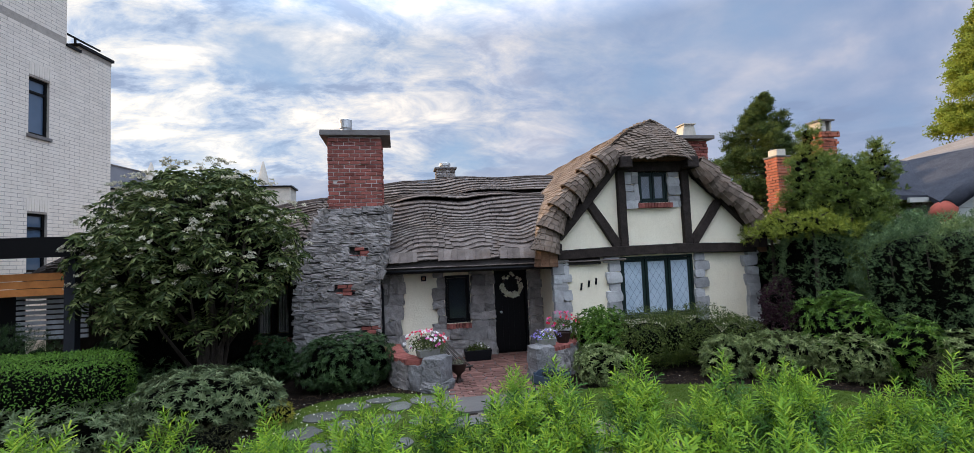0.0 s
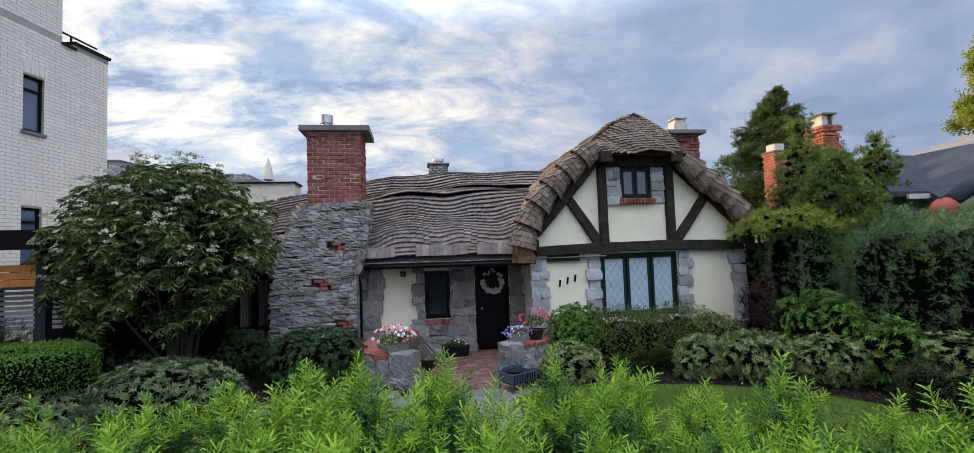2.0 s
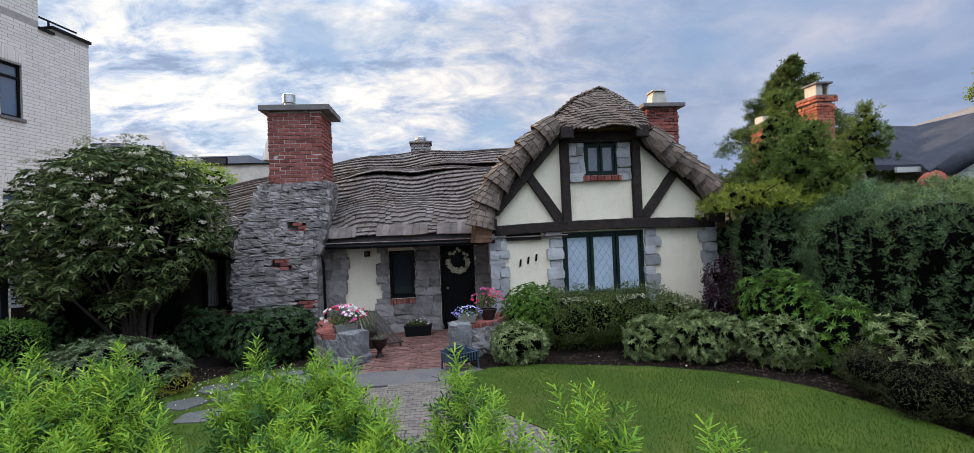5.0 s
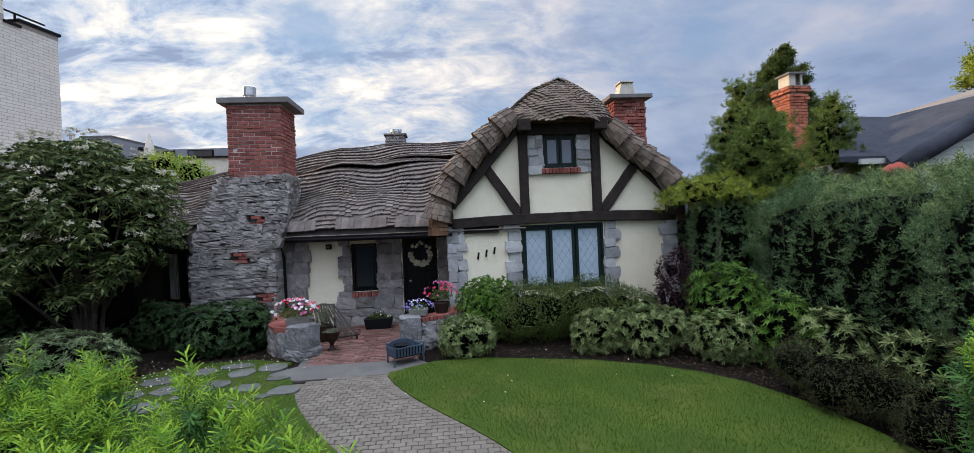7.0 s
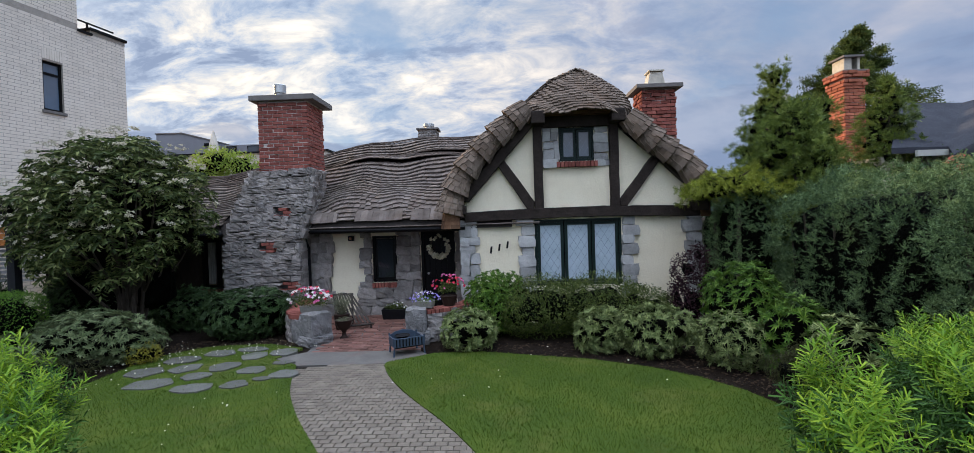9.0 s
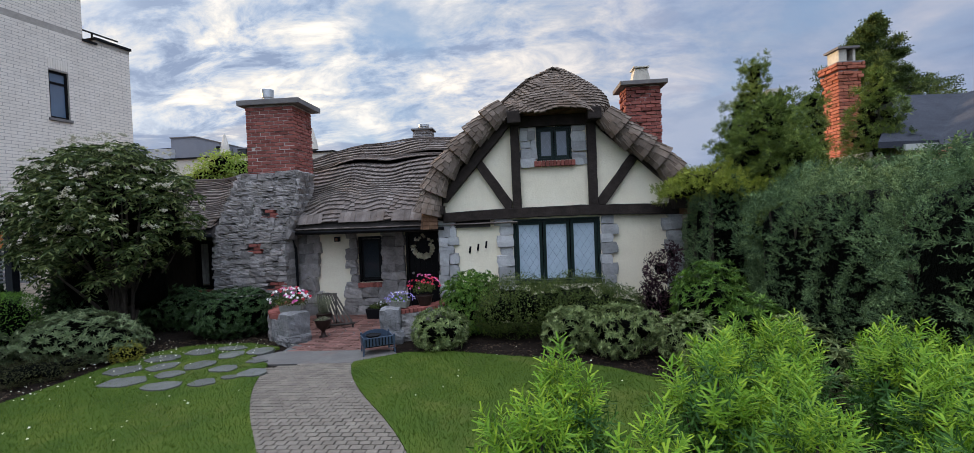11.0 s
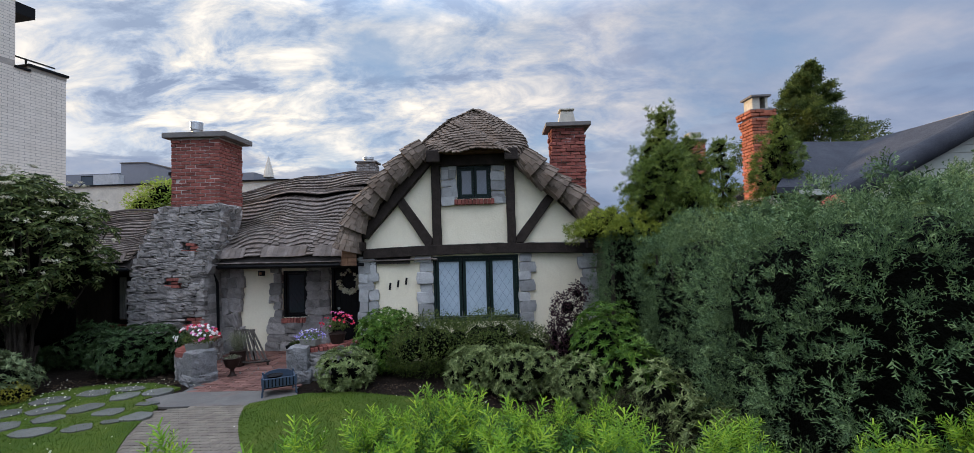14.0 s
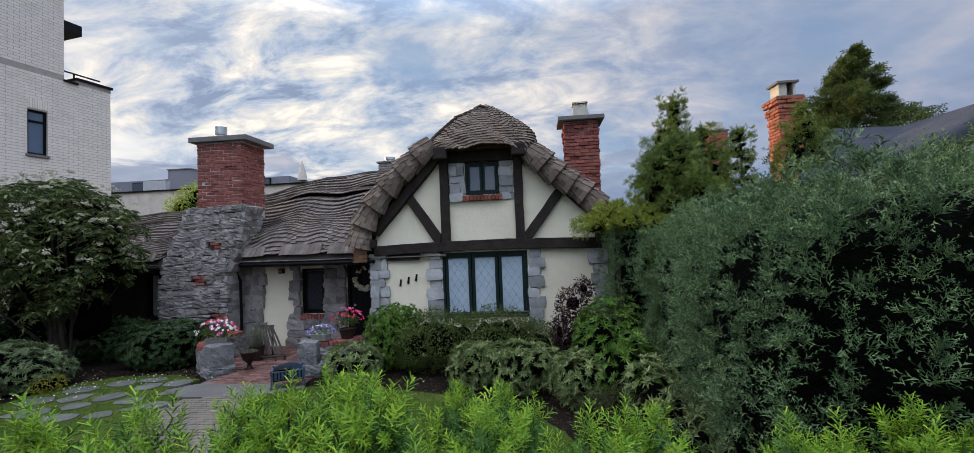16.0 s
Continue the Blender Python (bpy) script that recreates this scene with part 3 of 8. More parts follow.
def tufts(name, material, parent, pos, out, per, template, size, fan=0.75, lift=0.35, sink=0.08, swell=0.12, scale=1.6, gap=3.2, cut=-0.2):
    """Separate tufts of sprays over a surface that swells and sinks; each tuft fans out from one point, and dark gaps stay between."""
    wave = np.array([noise.noise(Vector(v) * scale) for v in pos])
    hole = np.array([noise.noise(Vector((v[0], v[1], v[2] * 0.6)) * gap + Vector((7, 3, 5))) for v in pos])
    keep = hole > cut
    pos, out = (pos + out * (wave * swell + np.clip(hole, -0.5, 0.6) * 0.34 + RNG.normal(0, 0.02, len(pos)))[:, None])[keep], out[keep]
    big = RNG.uniform(0.7, 1.3, len(pos))
    lean = unit(out + RNG.normal(size=out.shape) * 0.28 + np.array([0, 0, lift]))
    pos, out, lean, big = np.repeat(pos, per, 0), np.repeat(out, per, 0), np.repeat(lean, per, 0), np.repeat(big, per)
    ax = unit(lean * 0.8 + RNG.normal(size=out.shape) * fan * 0.75)
    at = pos - out * sink + ax * (RNG.uniform(0, 0.05, len(pos)) * big)[:, None]
    co, q = scatter(*template, at, ax, RNG.uniform(*size, len(pos)) * big)
    place(name, quads_mesh(name, co, q, material), parent)["kind"] = "stuff"


def shell_points(clumps, n, depth=(0.72, 1.06), zmin=0.03, keep=0.80):
    """Points in the outer layer of a group of ellipsoids, with outward directions."""
    c = np.array([q[:3] for q in clumps], float)
    r = np.array([q[3:6] for q in clumps], float)
    w = (r[:, 0] * r[:, 1] + r[:, 1] * r[:, 2] + r[:, 0] * r[:, 2])
    pos, out = np.zeros((0, 3)), np.zeros((0, 3))
    while len(pos) < n:
        k = RNG.choice(len(c), n, p=w / w.sum())
        d = unit(RNG.normal(size=(n, 3)))
        f = RNG.uniform(*depth, n)[:, None]
        p = c[k] + d * r[k] * f
        o = unit(d / r[k])
        inside = np.zeros(n, bool)
        for j in range(len(c)):
            e = np.linalg.norm((p - c[j]) / r[j], axis=1)
            inside |= (e < keep) & (k != j)
        ok = ~inside & (p[:, 2] > zmin)
        pos, out = np.concatenate([pos, p[ok]]), np.concatenate([out, o[ok]])
    return pos[:n], out[:n]


def foliage(name, material, parent, template, pos, out, size, spread=0.5, lift=0.3, label=""):
    """Leaves or shoots at points, facing outward and a little up."""
    sz = RNG.uniform(size[0], size[1], len(pos))
    if len(template[0]) == 5:                           # single leaves lie over the surface like scales, upper side out
        ax = unit(out * 0.35 + RNG.normal(size=out.shape) * 0.75 + np.array([0, 0, -0.10]))
        face = unit(out + RNG.normal(size=out.shape) * spread + np.array([0, 0, lift]))
        co, q = scatter(*template, pos, ax, sz, face=face)
    else:
        ax = unit(out + RNG.normal(size=out.shape) * spread + np.array([0, 0, lift]))
        co, q = scatter(*template, pos, ax, sz)
    ob = place("foliage" if name in ("leaves", "shoots") else name, quads_mesh(name, co, q, material), parent, label)
    ob["kind"] = "stuff"
    return ob


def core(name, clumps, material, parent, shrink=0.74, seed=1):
    """The dense twigs inside a bush or crown, near-black to stand for the shade among them."""
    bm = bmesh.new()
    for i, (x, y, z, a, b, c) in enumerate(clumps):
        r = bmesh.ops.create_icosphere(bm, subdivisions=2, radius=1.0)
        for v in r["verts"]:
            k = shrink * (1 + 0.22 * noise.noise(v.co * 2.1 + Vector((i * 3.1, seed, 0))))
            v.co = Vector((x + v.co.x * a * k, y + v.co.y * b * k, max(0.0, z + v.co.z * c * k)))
    ob = part("shaded_twig_mass", bm, material, parent)
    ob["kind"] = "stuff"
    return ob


def bush(name, label, clumps, n, template, size, material, category="shrub", spread=0.5, lift=0.35, stems=5, shrink=0.62, group="", depth=(0.62, 1.14)):
    """A shrub: stems from the soil, inner twigs near-black for shade, and a crown of leaves."""
    x = sum(c[0] for c in clumps) / len(clumps)
    y = sum(c[1] for c in clumps) / len(clumps)
    t = thing(name, label, category, group)
    bm = bmesh.new()
    for i in range(stems):
        c = clumps[i % len(clumps)]
        bx, by = c[0] * 0.6 + x * 0.4 + 0.05 * math.sin(i * 2.1), c[1] * 0.6 + y * 0.4 + 0.05 * math.cos(i * 2.1)
        bm_tube(bm, [(bx, by, -0.03), (c[0] * 0.8 + bx * 0.2, c[1] * 0.8 + by * 0.2, c[2] * 0.6), (c[0], c[1], c[2] + c[5] * 0.5)], [0.025, 0.018, 0.008], 5)
    part("stem", bm, M_BARK, t)["kind"] = "stuff"
    core("inner_twigs", clumps, M_SHADED_TWIGS, t, shrink)
    if len(template[0]) > 5:                            # large rosettes: spread evenly over the crown
        pos, out = shell_points(clumps, n * 9, depth)
        dist = 0.30
        while len(spread_out(pos, out, dist)[0]) < n and dist > 0.05:
            dist *= 0.94
        pos, out = spread_out(pos, out, dist)
    else:
        pos, out = shell_points(clumps, n, depth)
    foliage("leaves", material, t, template, pos, out, size, spread, lift)
    return t


# ---- ground ----
def sheet(name, outline, z, material, label, category, drop=0.05):
    bm = bm_prism(bmesh.new(), outline, z - drop, z)
    return tagged(part(name, bm, material), label, category, kind="structure")


bm = bmesh.new()
bmesh.ops.create_grid(bm, x_segments=8, y_segments=8, size=900)
tagged(part("ground", bm, M_SOIL), "dark bare garden soil under the beds", "ground", kind="structure")

# bed of the paved path, curving from the patio to the gate
PATH_MID = [(-1.83, -2.72), (-1.62, -3.4), (-1.32, -4.0), (-0.95, -4.6), (-0.45, -5.3), (0.0, -6.1), (0.28, -7.0), (0.42, -8.0), (0.45, -9.6)]
PATH_W = 0.69

def path_frame(f):
    """Point and direction at the share f of the path's length."""
    seg = [math.dist(a, b) for a, b in zip(PATH_MID, PATH_MID[1:])]
    want = f * sum(seg)
    for (a, b), l in zip(zip(PATH_MID, PATH_MID[1:]), seg):
        if want <= l or (b == PATH_MID[-1]):
            k = min(want / l, 1.0)
            return Vector(a).lerp(Vector(b), k), (Vector(b) - Vector(a)).normalized()
        want -= l


def path_smooth(f):
    ps = [path_frame(min(max(f + k, 0), 1)) for k in (-0.05, -0.025, 0, 0.025, 0.05)]
    p = sum((q[0] for q in ps), Vector((0, 0))) / 5
    if f < 0.05 or f > 0.95:
        p = path_frame(f)[0]
    return p, sum((q[1] for q in ps), Vector((0, 0))).normalized()


left_edge, right_edge = [], []
for i in range(41):
    p, d = path_smooth(i / 40)
    n = Vector((d.y, -d.x))
    left_edge.append(tuple(p + n * (PATH_W + 0.02))), right_edge.append(tuple(p - n * (PATH_W + 0.02)))


def path_side(sign, inset):
    """Points down one side of the path, a little inside its edge."""
    out = []
    for i in range(2, 38):
        p, d = path_smooth(i / 40)
        q = p + Vector((d.y, -d.x)) * sign * (PATH_W - inset)
        if -8.15 < q.y < -2.78:
            out.append((q.x, q.y))
    return out


LAWN_R = [(-1.10, -2.70), (-0.41, -2.24), (0.4, -2.22), (1.22, -2.48), (2.1, -2.75), (2.9, -3.2), (3.4, -3.65), (3.75, -4.15), (4.0, -4.87), (4.1, -5.64), (4.1, -8.2),
          (1.12, -8.2)] + path_side(-1, 0.03)[::-1]
LAWN_L = [(-2.53, -2.74)] + path_side(1, 0.03) + [(-0.25, -8.2), (-5.4, -8.2), (-5.42, -5.2), (-5.38, -4.2),
          (-5.30, -3.3), (-5.28, -2.6), (-5.12, -1.95), (-4.75, -1.57), (-4.4, -1.48), (-3.6, -1.42), (-2.85, -1.75), (-3.05, -2.4)]
sheet("lawn", LAWN_R, 0.044, M_TURF, "mown green lawn beside the paved path", "lawn")
sheet("lawn", LAWN_L, 0.044, M_TURF, "mown lawn with grey flagstones let in", "lawn")


def in_poly(px, py, poly):
    inside = np.zeros(len(px), bool)
    for (x0, y0), (x1, y1) in zip(poly, poly[1:] + poly[:1]):
        hit = ((y0 > py) != (y1 > py)) & (px < (x1 - x0) * (py - y0) / (y1 - y0 + 1e-12) + x0)
        inside ^= hit
    return inside


def grass(poly, n, label):
    xs, ys = [p[0] for p in poly], [p[1] for p in poly]
    px, py = RNG.uniform(min(xs), max(xs), n), RNG.uniform(max(min(ys), -8.0), max(ys), n)
    ok = in_poly(px, py, poly)
    px, py = px[ok], py[ok]
    pos = np.stack([px, py, np.full(len(px), 0.040)], 1)
    ax = unit(np.stack([RNG.normal(0, 0.5, len(px)), RNG.normal(0, 0.5, len(px)), np.ones(len(px))], 1))
    bv = np.array([(-0.09, 0, 0), (-0.06, 0.05, 0.6), (0.0, 0.16, 1.0), (0.09, 0, 0.0)], float)
    co, q = scatter(bv, np.array([(0, 3, 2, 1)]), pos, ax, RNG.uniform(0.018, 0.042, len(pos)))
    tagged(place("grass", quads_mesh("grass", co, q, M_BLADE)), label, "grass", kind="stuff")


grass(LAWN_R, 70000, "short mown grass blades of the lawn")
grass(LAWN_L, 60000, "short grass blades round the flagstones")

# the patio before the door: a concrete threshold and a bed for the red stones
APRON = [(-3.05, -2.35), (-2.55, -2.75), (-1.1, -2.72), (-0.45, -2.35), (-0.7, -2.0), (-2.7, -2.0)]
sheet("pavement", APRON, 0.03, M_CONCRETE, "worn concrete threshold strip before the patio", "pavement", 0.06)
PATIO = [(-2.7, -2.0), (-0.7, -2.0), (-0.75, -0.9), (0.0, 0.0), (0.0, 1.25), (-3.9, 1.25), (-3.3, -0.4), (-2.75, -1.2)]
patio = sheet("patio", PATIO, 0.012, M_MORTAR, "patio of irregular red stones before the door", "patio", 0.05)
bm = bmesh.new()
la = [bm.verts.new((x, y, 0.018)) for x, y in left_edge]
ra = [bm.verts.new((x, y, 0.018)) for x, y in right_edge]
for i in range(40):
    bm.faces.new((la[i], ra[i], ra[i + 1], la[i + 1]))
bmesh.ops.recalc_face_normals(bm, faces=bm.faces)
path = tagged(part("path", bm, M_JOINT), "curving garden path of grey interlocking pavers", "path", kind="structure")


# ---- cottage ----
cottage = thing("cottage", "storybook cottage with cream stucco, dark timbers and wavy shingle roof", "cottage")


def wall_with_openings(name, x0, x1, z0, z1, y0, y1, openings, material, parent, cuts=(), label=""):
    """A wall facing -y from x0 to x1, with openings (xa, xb, za, zb) right through it and its top cut by planes (point, normal) in x and z."""
    xs = sorted({x0, x1, *(v for o in openings for v in o[:2])})
    zs = sorted({z0, z1, *(v for o in openings for v in o[2:])})
    bm = bmesh.new()
    grid = {}

    def vert(x, y, z):
        key = (round(x, 4), round(y, 4), round(z, 4))
        if key not in grid:
            grid[key] = bm.verts.new((x, y, z))
        return grid[key]

    def hole(i, j):
        if not (0 <= i < len(xs) - 1 and 0 <= j < len(zs) - 1):
            return True
        cx, cz = (xs[i] + xs[i + 1]) / 2, (zs[j] + zs[j + 1]) / 2
        return any(a < cx < b and c < cz < d for a, b, c, d in openings)

    for i in range(len(xs) - 1):
        for j in range(len(zs) - 1):
            if hole(i, j):
                continue
            a, b, c, d = xs[i], xs[i + 1], zs[j], zs[j + 1]
            bm.faces.new((vert(a, y0, c), vert(b, y0, c), vert(b, y0, d), vert(a, y0, d)))
            bm.faces.new((vert(a, y1, c), vert(a, y1, d), vert(b, y1, d), vert(b, y1, c)))
            if hole(i - 1, j):
                bm.faces.new((vert(a, y0, c), vert(a, y0, d), vert(a, y1, d), vert(a, y1, c)))
            if hole(i + 1, j):
                bm.faces.new((vert(b, y0, c), vert(b, y1, c), vert(b, y1, d), vert(b, y0, d)))
            if hole(i, j - 1):
                bm.faces.new((vert(a, y0, c), vert(a, y1, c), vert(b, y1, c), vert(b, y0, c)))
            if hole(i, j + 1):
                bm.faces.new((vert(a, y0, d), vert(b, y0, d), vert(b, y1, d), vert(a, y1, d)))
    for co, no in cuts:
        bmesh.ops.bisect_plane(bm, geom=bm.verts[:] + bm.edges[:] + bm.faces[:], plane_co=co, plane_no=no, clear_outer=True)
    bmesh.ops.recalc_face_normals(bm, faces=bm.faces)
    return part(name, bm, material, parent, label)


WIN = (1.47, 3.30, 0.80, 2.20)
ATTIC = (2.03, 2.77, 3.42, 4.13)
SLOPE_L, SLOPE_R = Vector((-1.02, 0, 1.0)).normalized(), Vector((0.84, 0, 1.0)).normalized()
gable_wall = wall_with_openings("gable_wall", 0.0, 4.85, 0.0, 4.5, 0.0, 0.24, [WIN, ATTIC], M_STUCCO, cottage,
                                cuts=[((0.0, 0, 2.85), SLOPE_L), ((4.85, 0, 2.98), SLOPE_R)], label="cream stucco gable wall")
PWIN = (-2.37, -1.77, 0.80, 1.92)
DOOR = (-1.18, -0.36, 0.0, 2.0)
porch_wall = wall_with_openings("porch_wall", -4.0, 0.0, 0.0, 2.5, 1.25, 1.50, [PWIN, DOOR], M_STUCCO, cottage, label="cream stucco wall under the porch eave")
LWIN = (-6.55, -5.78, 0.75, 1.95)
left_wall = wall_with_openings("left_wall", -10.5, -5.3, 0.0, 2.4, 1.20, 1.45, [LWIN], M_DARKWALL, cottage, label="dark brown boarded wall of the left wing")
box("side_wall", (0.0, 0.24, 0), (0.2, 1.25, 2.6), M_STUCCO, cottage)
box("side_wall", (4.65, 0.24, 0), (4.85, 7.0, 3.0), M_STUCCO, cottage)
box("side_wall", (-10.5, 1.45, 0), (-10.3, 7.0, 2.6), M_STUCCO, cottage)
box("back_wall", (-10.5, 7.0, 0), (4.85, 7.2, 3.2), M_STUCCO, cottage)
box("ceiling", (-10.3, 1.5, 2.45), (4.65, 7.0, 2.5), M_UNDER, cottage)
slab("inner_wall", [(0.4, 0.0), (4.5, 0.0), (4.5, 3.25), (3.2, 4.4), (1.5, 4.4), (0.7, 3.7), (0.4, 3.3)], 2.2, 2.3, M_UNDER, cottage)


# --- timbers ---
def timber(name, outline, y0=-0.12, y1=0.02, arch=0.0):
    """A hewn beam with slightly wavering edges."""
    bm = bmesh.new()
    n = len(outline)
    pts = []
    for i in range(n):
        (xa, za), (xb, zb) = outline[i], outline[(i + 1) % n]
        steps = max(1, int(math.dist((xa, za), (xb, zb)) / 0.22))
        for k in range(steps):
            f = k / steps
            x, z = xa + (xb - xa) * f, za + (zb - za) * f
            z += arch * math.sin(math.pi * x / 4.9)
            j = 0.010 if k else 0.0
            pts.append((x + j * noise.noise((x * 5, z * 5, 1)), z + j * noise.noise((x * 5, z * 5, 7)) * 1.5))
    a = [bm.verts.new((x, y0 + 0.008 * noise.noise((x * 4, z * 4, 3)), z)) for x, z in pts]
    b = [bm.verts.new((x, y1, z)) for x, z in pts]
    m = len(pts)
    bm.faces.new(a)
    for i in range(m):
        bm.faces.new((a[i], b[i], b[(i + 1) % m], a[(i + 1) % m]))
    bmesh.ops.recalc_face_normals(bm, faces=bm.faces)
    es = [e for e in bm.edges if all(v in set(a) for v in e.verts)]
    bmesh.ops.bevel(bm, geom=es, offset=0.012, segments=1, affect="EDGES")
    return part(name, bm, M_BEAM, cottage)


timber("tie_beam", [(0.0, 2.19), (4.9, 2.19), (4.9, 2.41), (0.0, 2.40)], -0.14, arch=0.05)
box("beam_end", (-0.18, -0.30, 2.36), (0.04, 0.1, 2.55), M_BEAM, cottage, bevel=0.015)
box("beam_end", (4.72, -0.42, 2.30), (4.96, 0.1, 2.52), M_BEAM, cottage, bevel=0.015)
timber("post", [(1.49, 2.43), (1.68, 2.43), (1.67, 4.25), (1.49, 4.25)])
timber("post", [(3.08, 2.43), (3.27, 2.43), (3.26, 4.25), (3.08, 4.25)])
timber("brace", [(0.66, 3.48), (0.82, 3.56), (1.49, 2.58), (1.47, 2.44), (1.33, 2.44)], -0.11)
timber("brace", [(3.95, 3.46), (4.10, 3.36), (3.42, 2.44), (3.28, 2.44), (3.27, 2.58)], -0.11)
timber("header", [(1.67, 4.13), (3.08, 4.13), (3.08, 4.36), (1.67, 4.36)], -0.10)
timber("verge_board", [(0.0, 2.62), (0.10, 2.62), (1.58, 4.27), (1.45, 4.42), (0.0, 2.84)], -0.16)
timber("verge_board", [(4.86, 2.74), (4.75, 2.74), (3.18, 4.24), (3.34, 4.42), (4.86, 2.98)], -0.16)
box("bracket", (1.44, -0.42, 4.17), (1.72, 0.0, 4.42), M_BEAM, cottage, bevel=0.02)
box("bracket", (3.06, -0.42, 4.17), (3.34, 0.0, 4.42), M_BEAM, cottage, bevel=0.02)
box("soffit", (1.5, -0.36, 4.36), (3.3, 0.2, 4.42), M_CEDAR, cottage)


# --- windows ---
def lattice(name, x0, x1, z0, z1, y, cell_x, cell_z, parent, thick=0.0045, material=None):
    """Crossed lead bars in a pane."""
    bm = bmesh.new()
    w, h = x1 - x0, z1 - z0
    k = cell_z / cell_x
    for s in (1, -1):
        c = -h / k - w
        while c < w + h / k:
            # line x = x0 + c + s * (z - z0) / k
            pts = []
            for i in range(41):
                z = z0 + h * i / 40
                x = x0 + c + s * (z - z0) / k
                if x0 <= x <= x1:
                    pts.append((x, z))
            if len(pts) > 1:
                (xa, za), (xb, zb) = pts[0], pts[-1]
                d = Vector((xb - xa, zb - za)).normalized()
                nx, nz = -d.y * thick / 2, d.x * thick / 2
                vs = [bm.verts.new(p) for p in ((xa - nx, y, za - nz), (xb - nx, y, zb - nz), (xb + nx, y, zb + nz), (xa + nx, y, za + nz))]
                f = bm.faces.new(vs)
                r = bmesh.ops.extrude_face_region(bm, geom=[f])
                bmesh.ops.translate(bm, vec=(0, 0.005, 0), verts=[v for v in r["geom"] if isinstance(v, bmesh.types.BMVert)])
            c += cell_x
    bmesh.ops.recalc_face_normals(bm, faces=bm.faces)
    return part(name, bm, material or M_LEAD, parent)


def casement(parent, x0, x1, z0, z1, y, frame_w, pane_mat, cell=(0.13, 0.2), name="casement", lead=None, paint=None):
    bm = bmesh.new()
    bm_box(bm, (x0, y, z0), (x0 + frame_w, y + 0.05, z1)), bm_box(bm, (x1 - frame_w, y, z0), (x1, y + 0.05, z1))
    bm_box(bm, (x0 + frame_w, y, z0), (x1 - frame_w, y + 0.05, z0 + frame_w)), bm_box(bm, (x0 + frame_w, y, z1 - frame_w), (x1 - frame_w, y + 0.05, z1))
    c = part(name, bm, paint or M_GREEN, parent)
    box("pane", (x0 + frame_w, y + 0.02, z0 + frame_w), (x1 - frame_w, y + 0.028, z1 - frame_w), pane_mat, c)
    lattice("lead_lattice", x0 + frame_w, x1 - frame_w, z0 + frame_w, z1 - frame_w, y + 0.012, *cell, c, material=lead)
    return c


def window_frame(name, o, y, w, parent, material, label=""):
    x0, x1, z0, z1 = o
    bm = bmesh.new()
    bm_box(bm, (x0, y, z0), (x0 + w, y + 0.14, z1)), bm_box(bm, (x1 - w, y, z0), (x1, y + 0.14, z1))
    bm_box(bm, (x0 + w, y, z0), (x1 - w, y + 0.14, z0 + w)), bm_box(bm, (x0 + w, y, z1 - w), (x1 - w, y + 0.14, z1))
    return part(name, bm, material, parent, label)


big_window = window_frame("front_window", WIN, 0.0, 0.05, cottage, M_GREEN, "dark green window with three leaded casements")
bw = (WIN[1] - WIN[0] - 0.10) / 3
for i in range(3):
    xa = WIN[0] + 0.05 + bw * i
    casement(big_window, xa + 0.012, xa + bw - 0.012, WIN[2] + 0.06, WIN[3] - 0.06, 0.02, 0.062, M_NET, (0.155, 0.235))
attic_window = window_frame("attic_window", ATTIC, 0.0, 0.045, cottage, M_GREEN, "small dark green attic window with lattice panes")
aw = (ATTIC[1] - ATTIC[0] - 0.09) / 2
M_ATTICGLASS = glass("attic_glass", (0.10, 0.115, 0.13), 0.06)
for i in range(2):
    xa = ATTIC[0] + 0.045 + aw * i
    casement(attic_window, xa + 0.008, xa + aw - 0.008, ATTIC[2] + 0.05, ATTIC[3] - 0.05, 0.02, 0.05, M_ATTICGLASS, (0.12, 0.19))
porch_window = window_frame("porch_window", PWIN, 1.29, 0.06, cottage, M_BLACK, "narrow dark window beside the door")
casement(porch_window, PWIN[0] + 0.07, PWIN[1] - 0.07, PWIN[2] + 0.07, PWIN[3] - 0.07, 1.32, 0.04, M_GLASS, (0.11, 0.17), lead=M_BLACK, paint=M_BLACK)
left_window = window_frame("side_window", LWIN, 1.20, 0.07, cottage, M_BLACK, "dark framed window with pale drawn curtains")
box("mullion", (-6.20, 1.21, 0.82), (-6.12, 1.30, 1.88), M_BLACK, left_window)
M_CURTAIN = plain("grey_curtain", (0.34, 0.32, 0.28), 0.9, scale=6, relief=0.4)
for xa, xb in ((-6.48, -6.26), (-6.08, -5.86)):
    bm = bmesh.new()
    cols = [(xa + (xb - xa) * k / 12, 1.335 + 0.02 * math.sin(k * 2.2)) for k in range(13)]
    lo = [bm.verts.new((x, y, 0.85)) for x, y in cols]
    hi = [bm.verts.new((x, y, 1.88)) for x, y in cols]
    for k in range(12):
        bm.faces.new((lo[k], lo[k + 1], hi[k + 1], hi[k]))
    part("curtain", bm, M_CURTAIN, left_window, "pale grey drawn curtain")

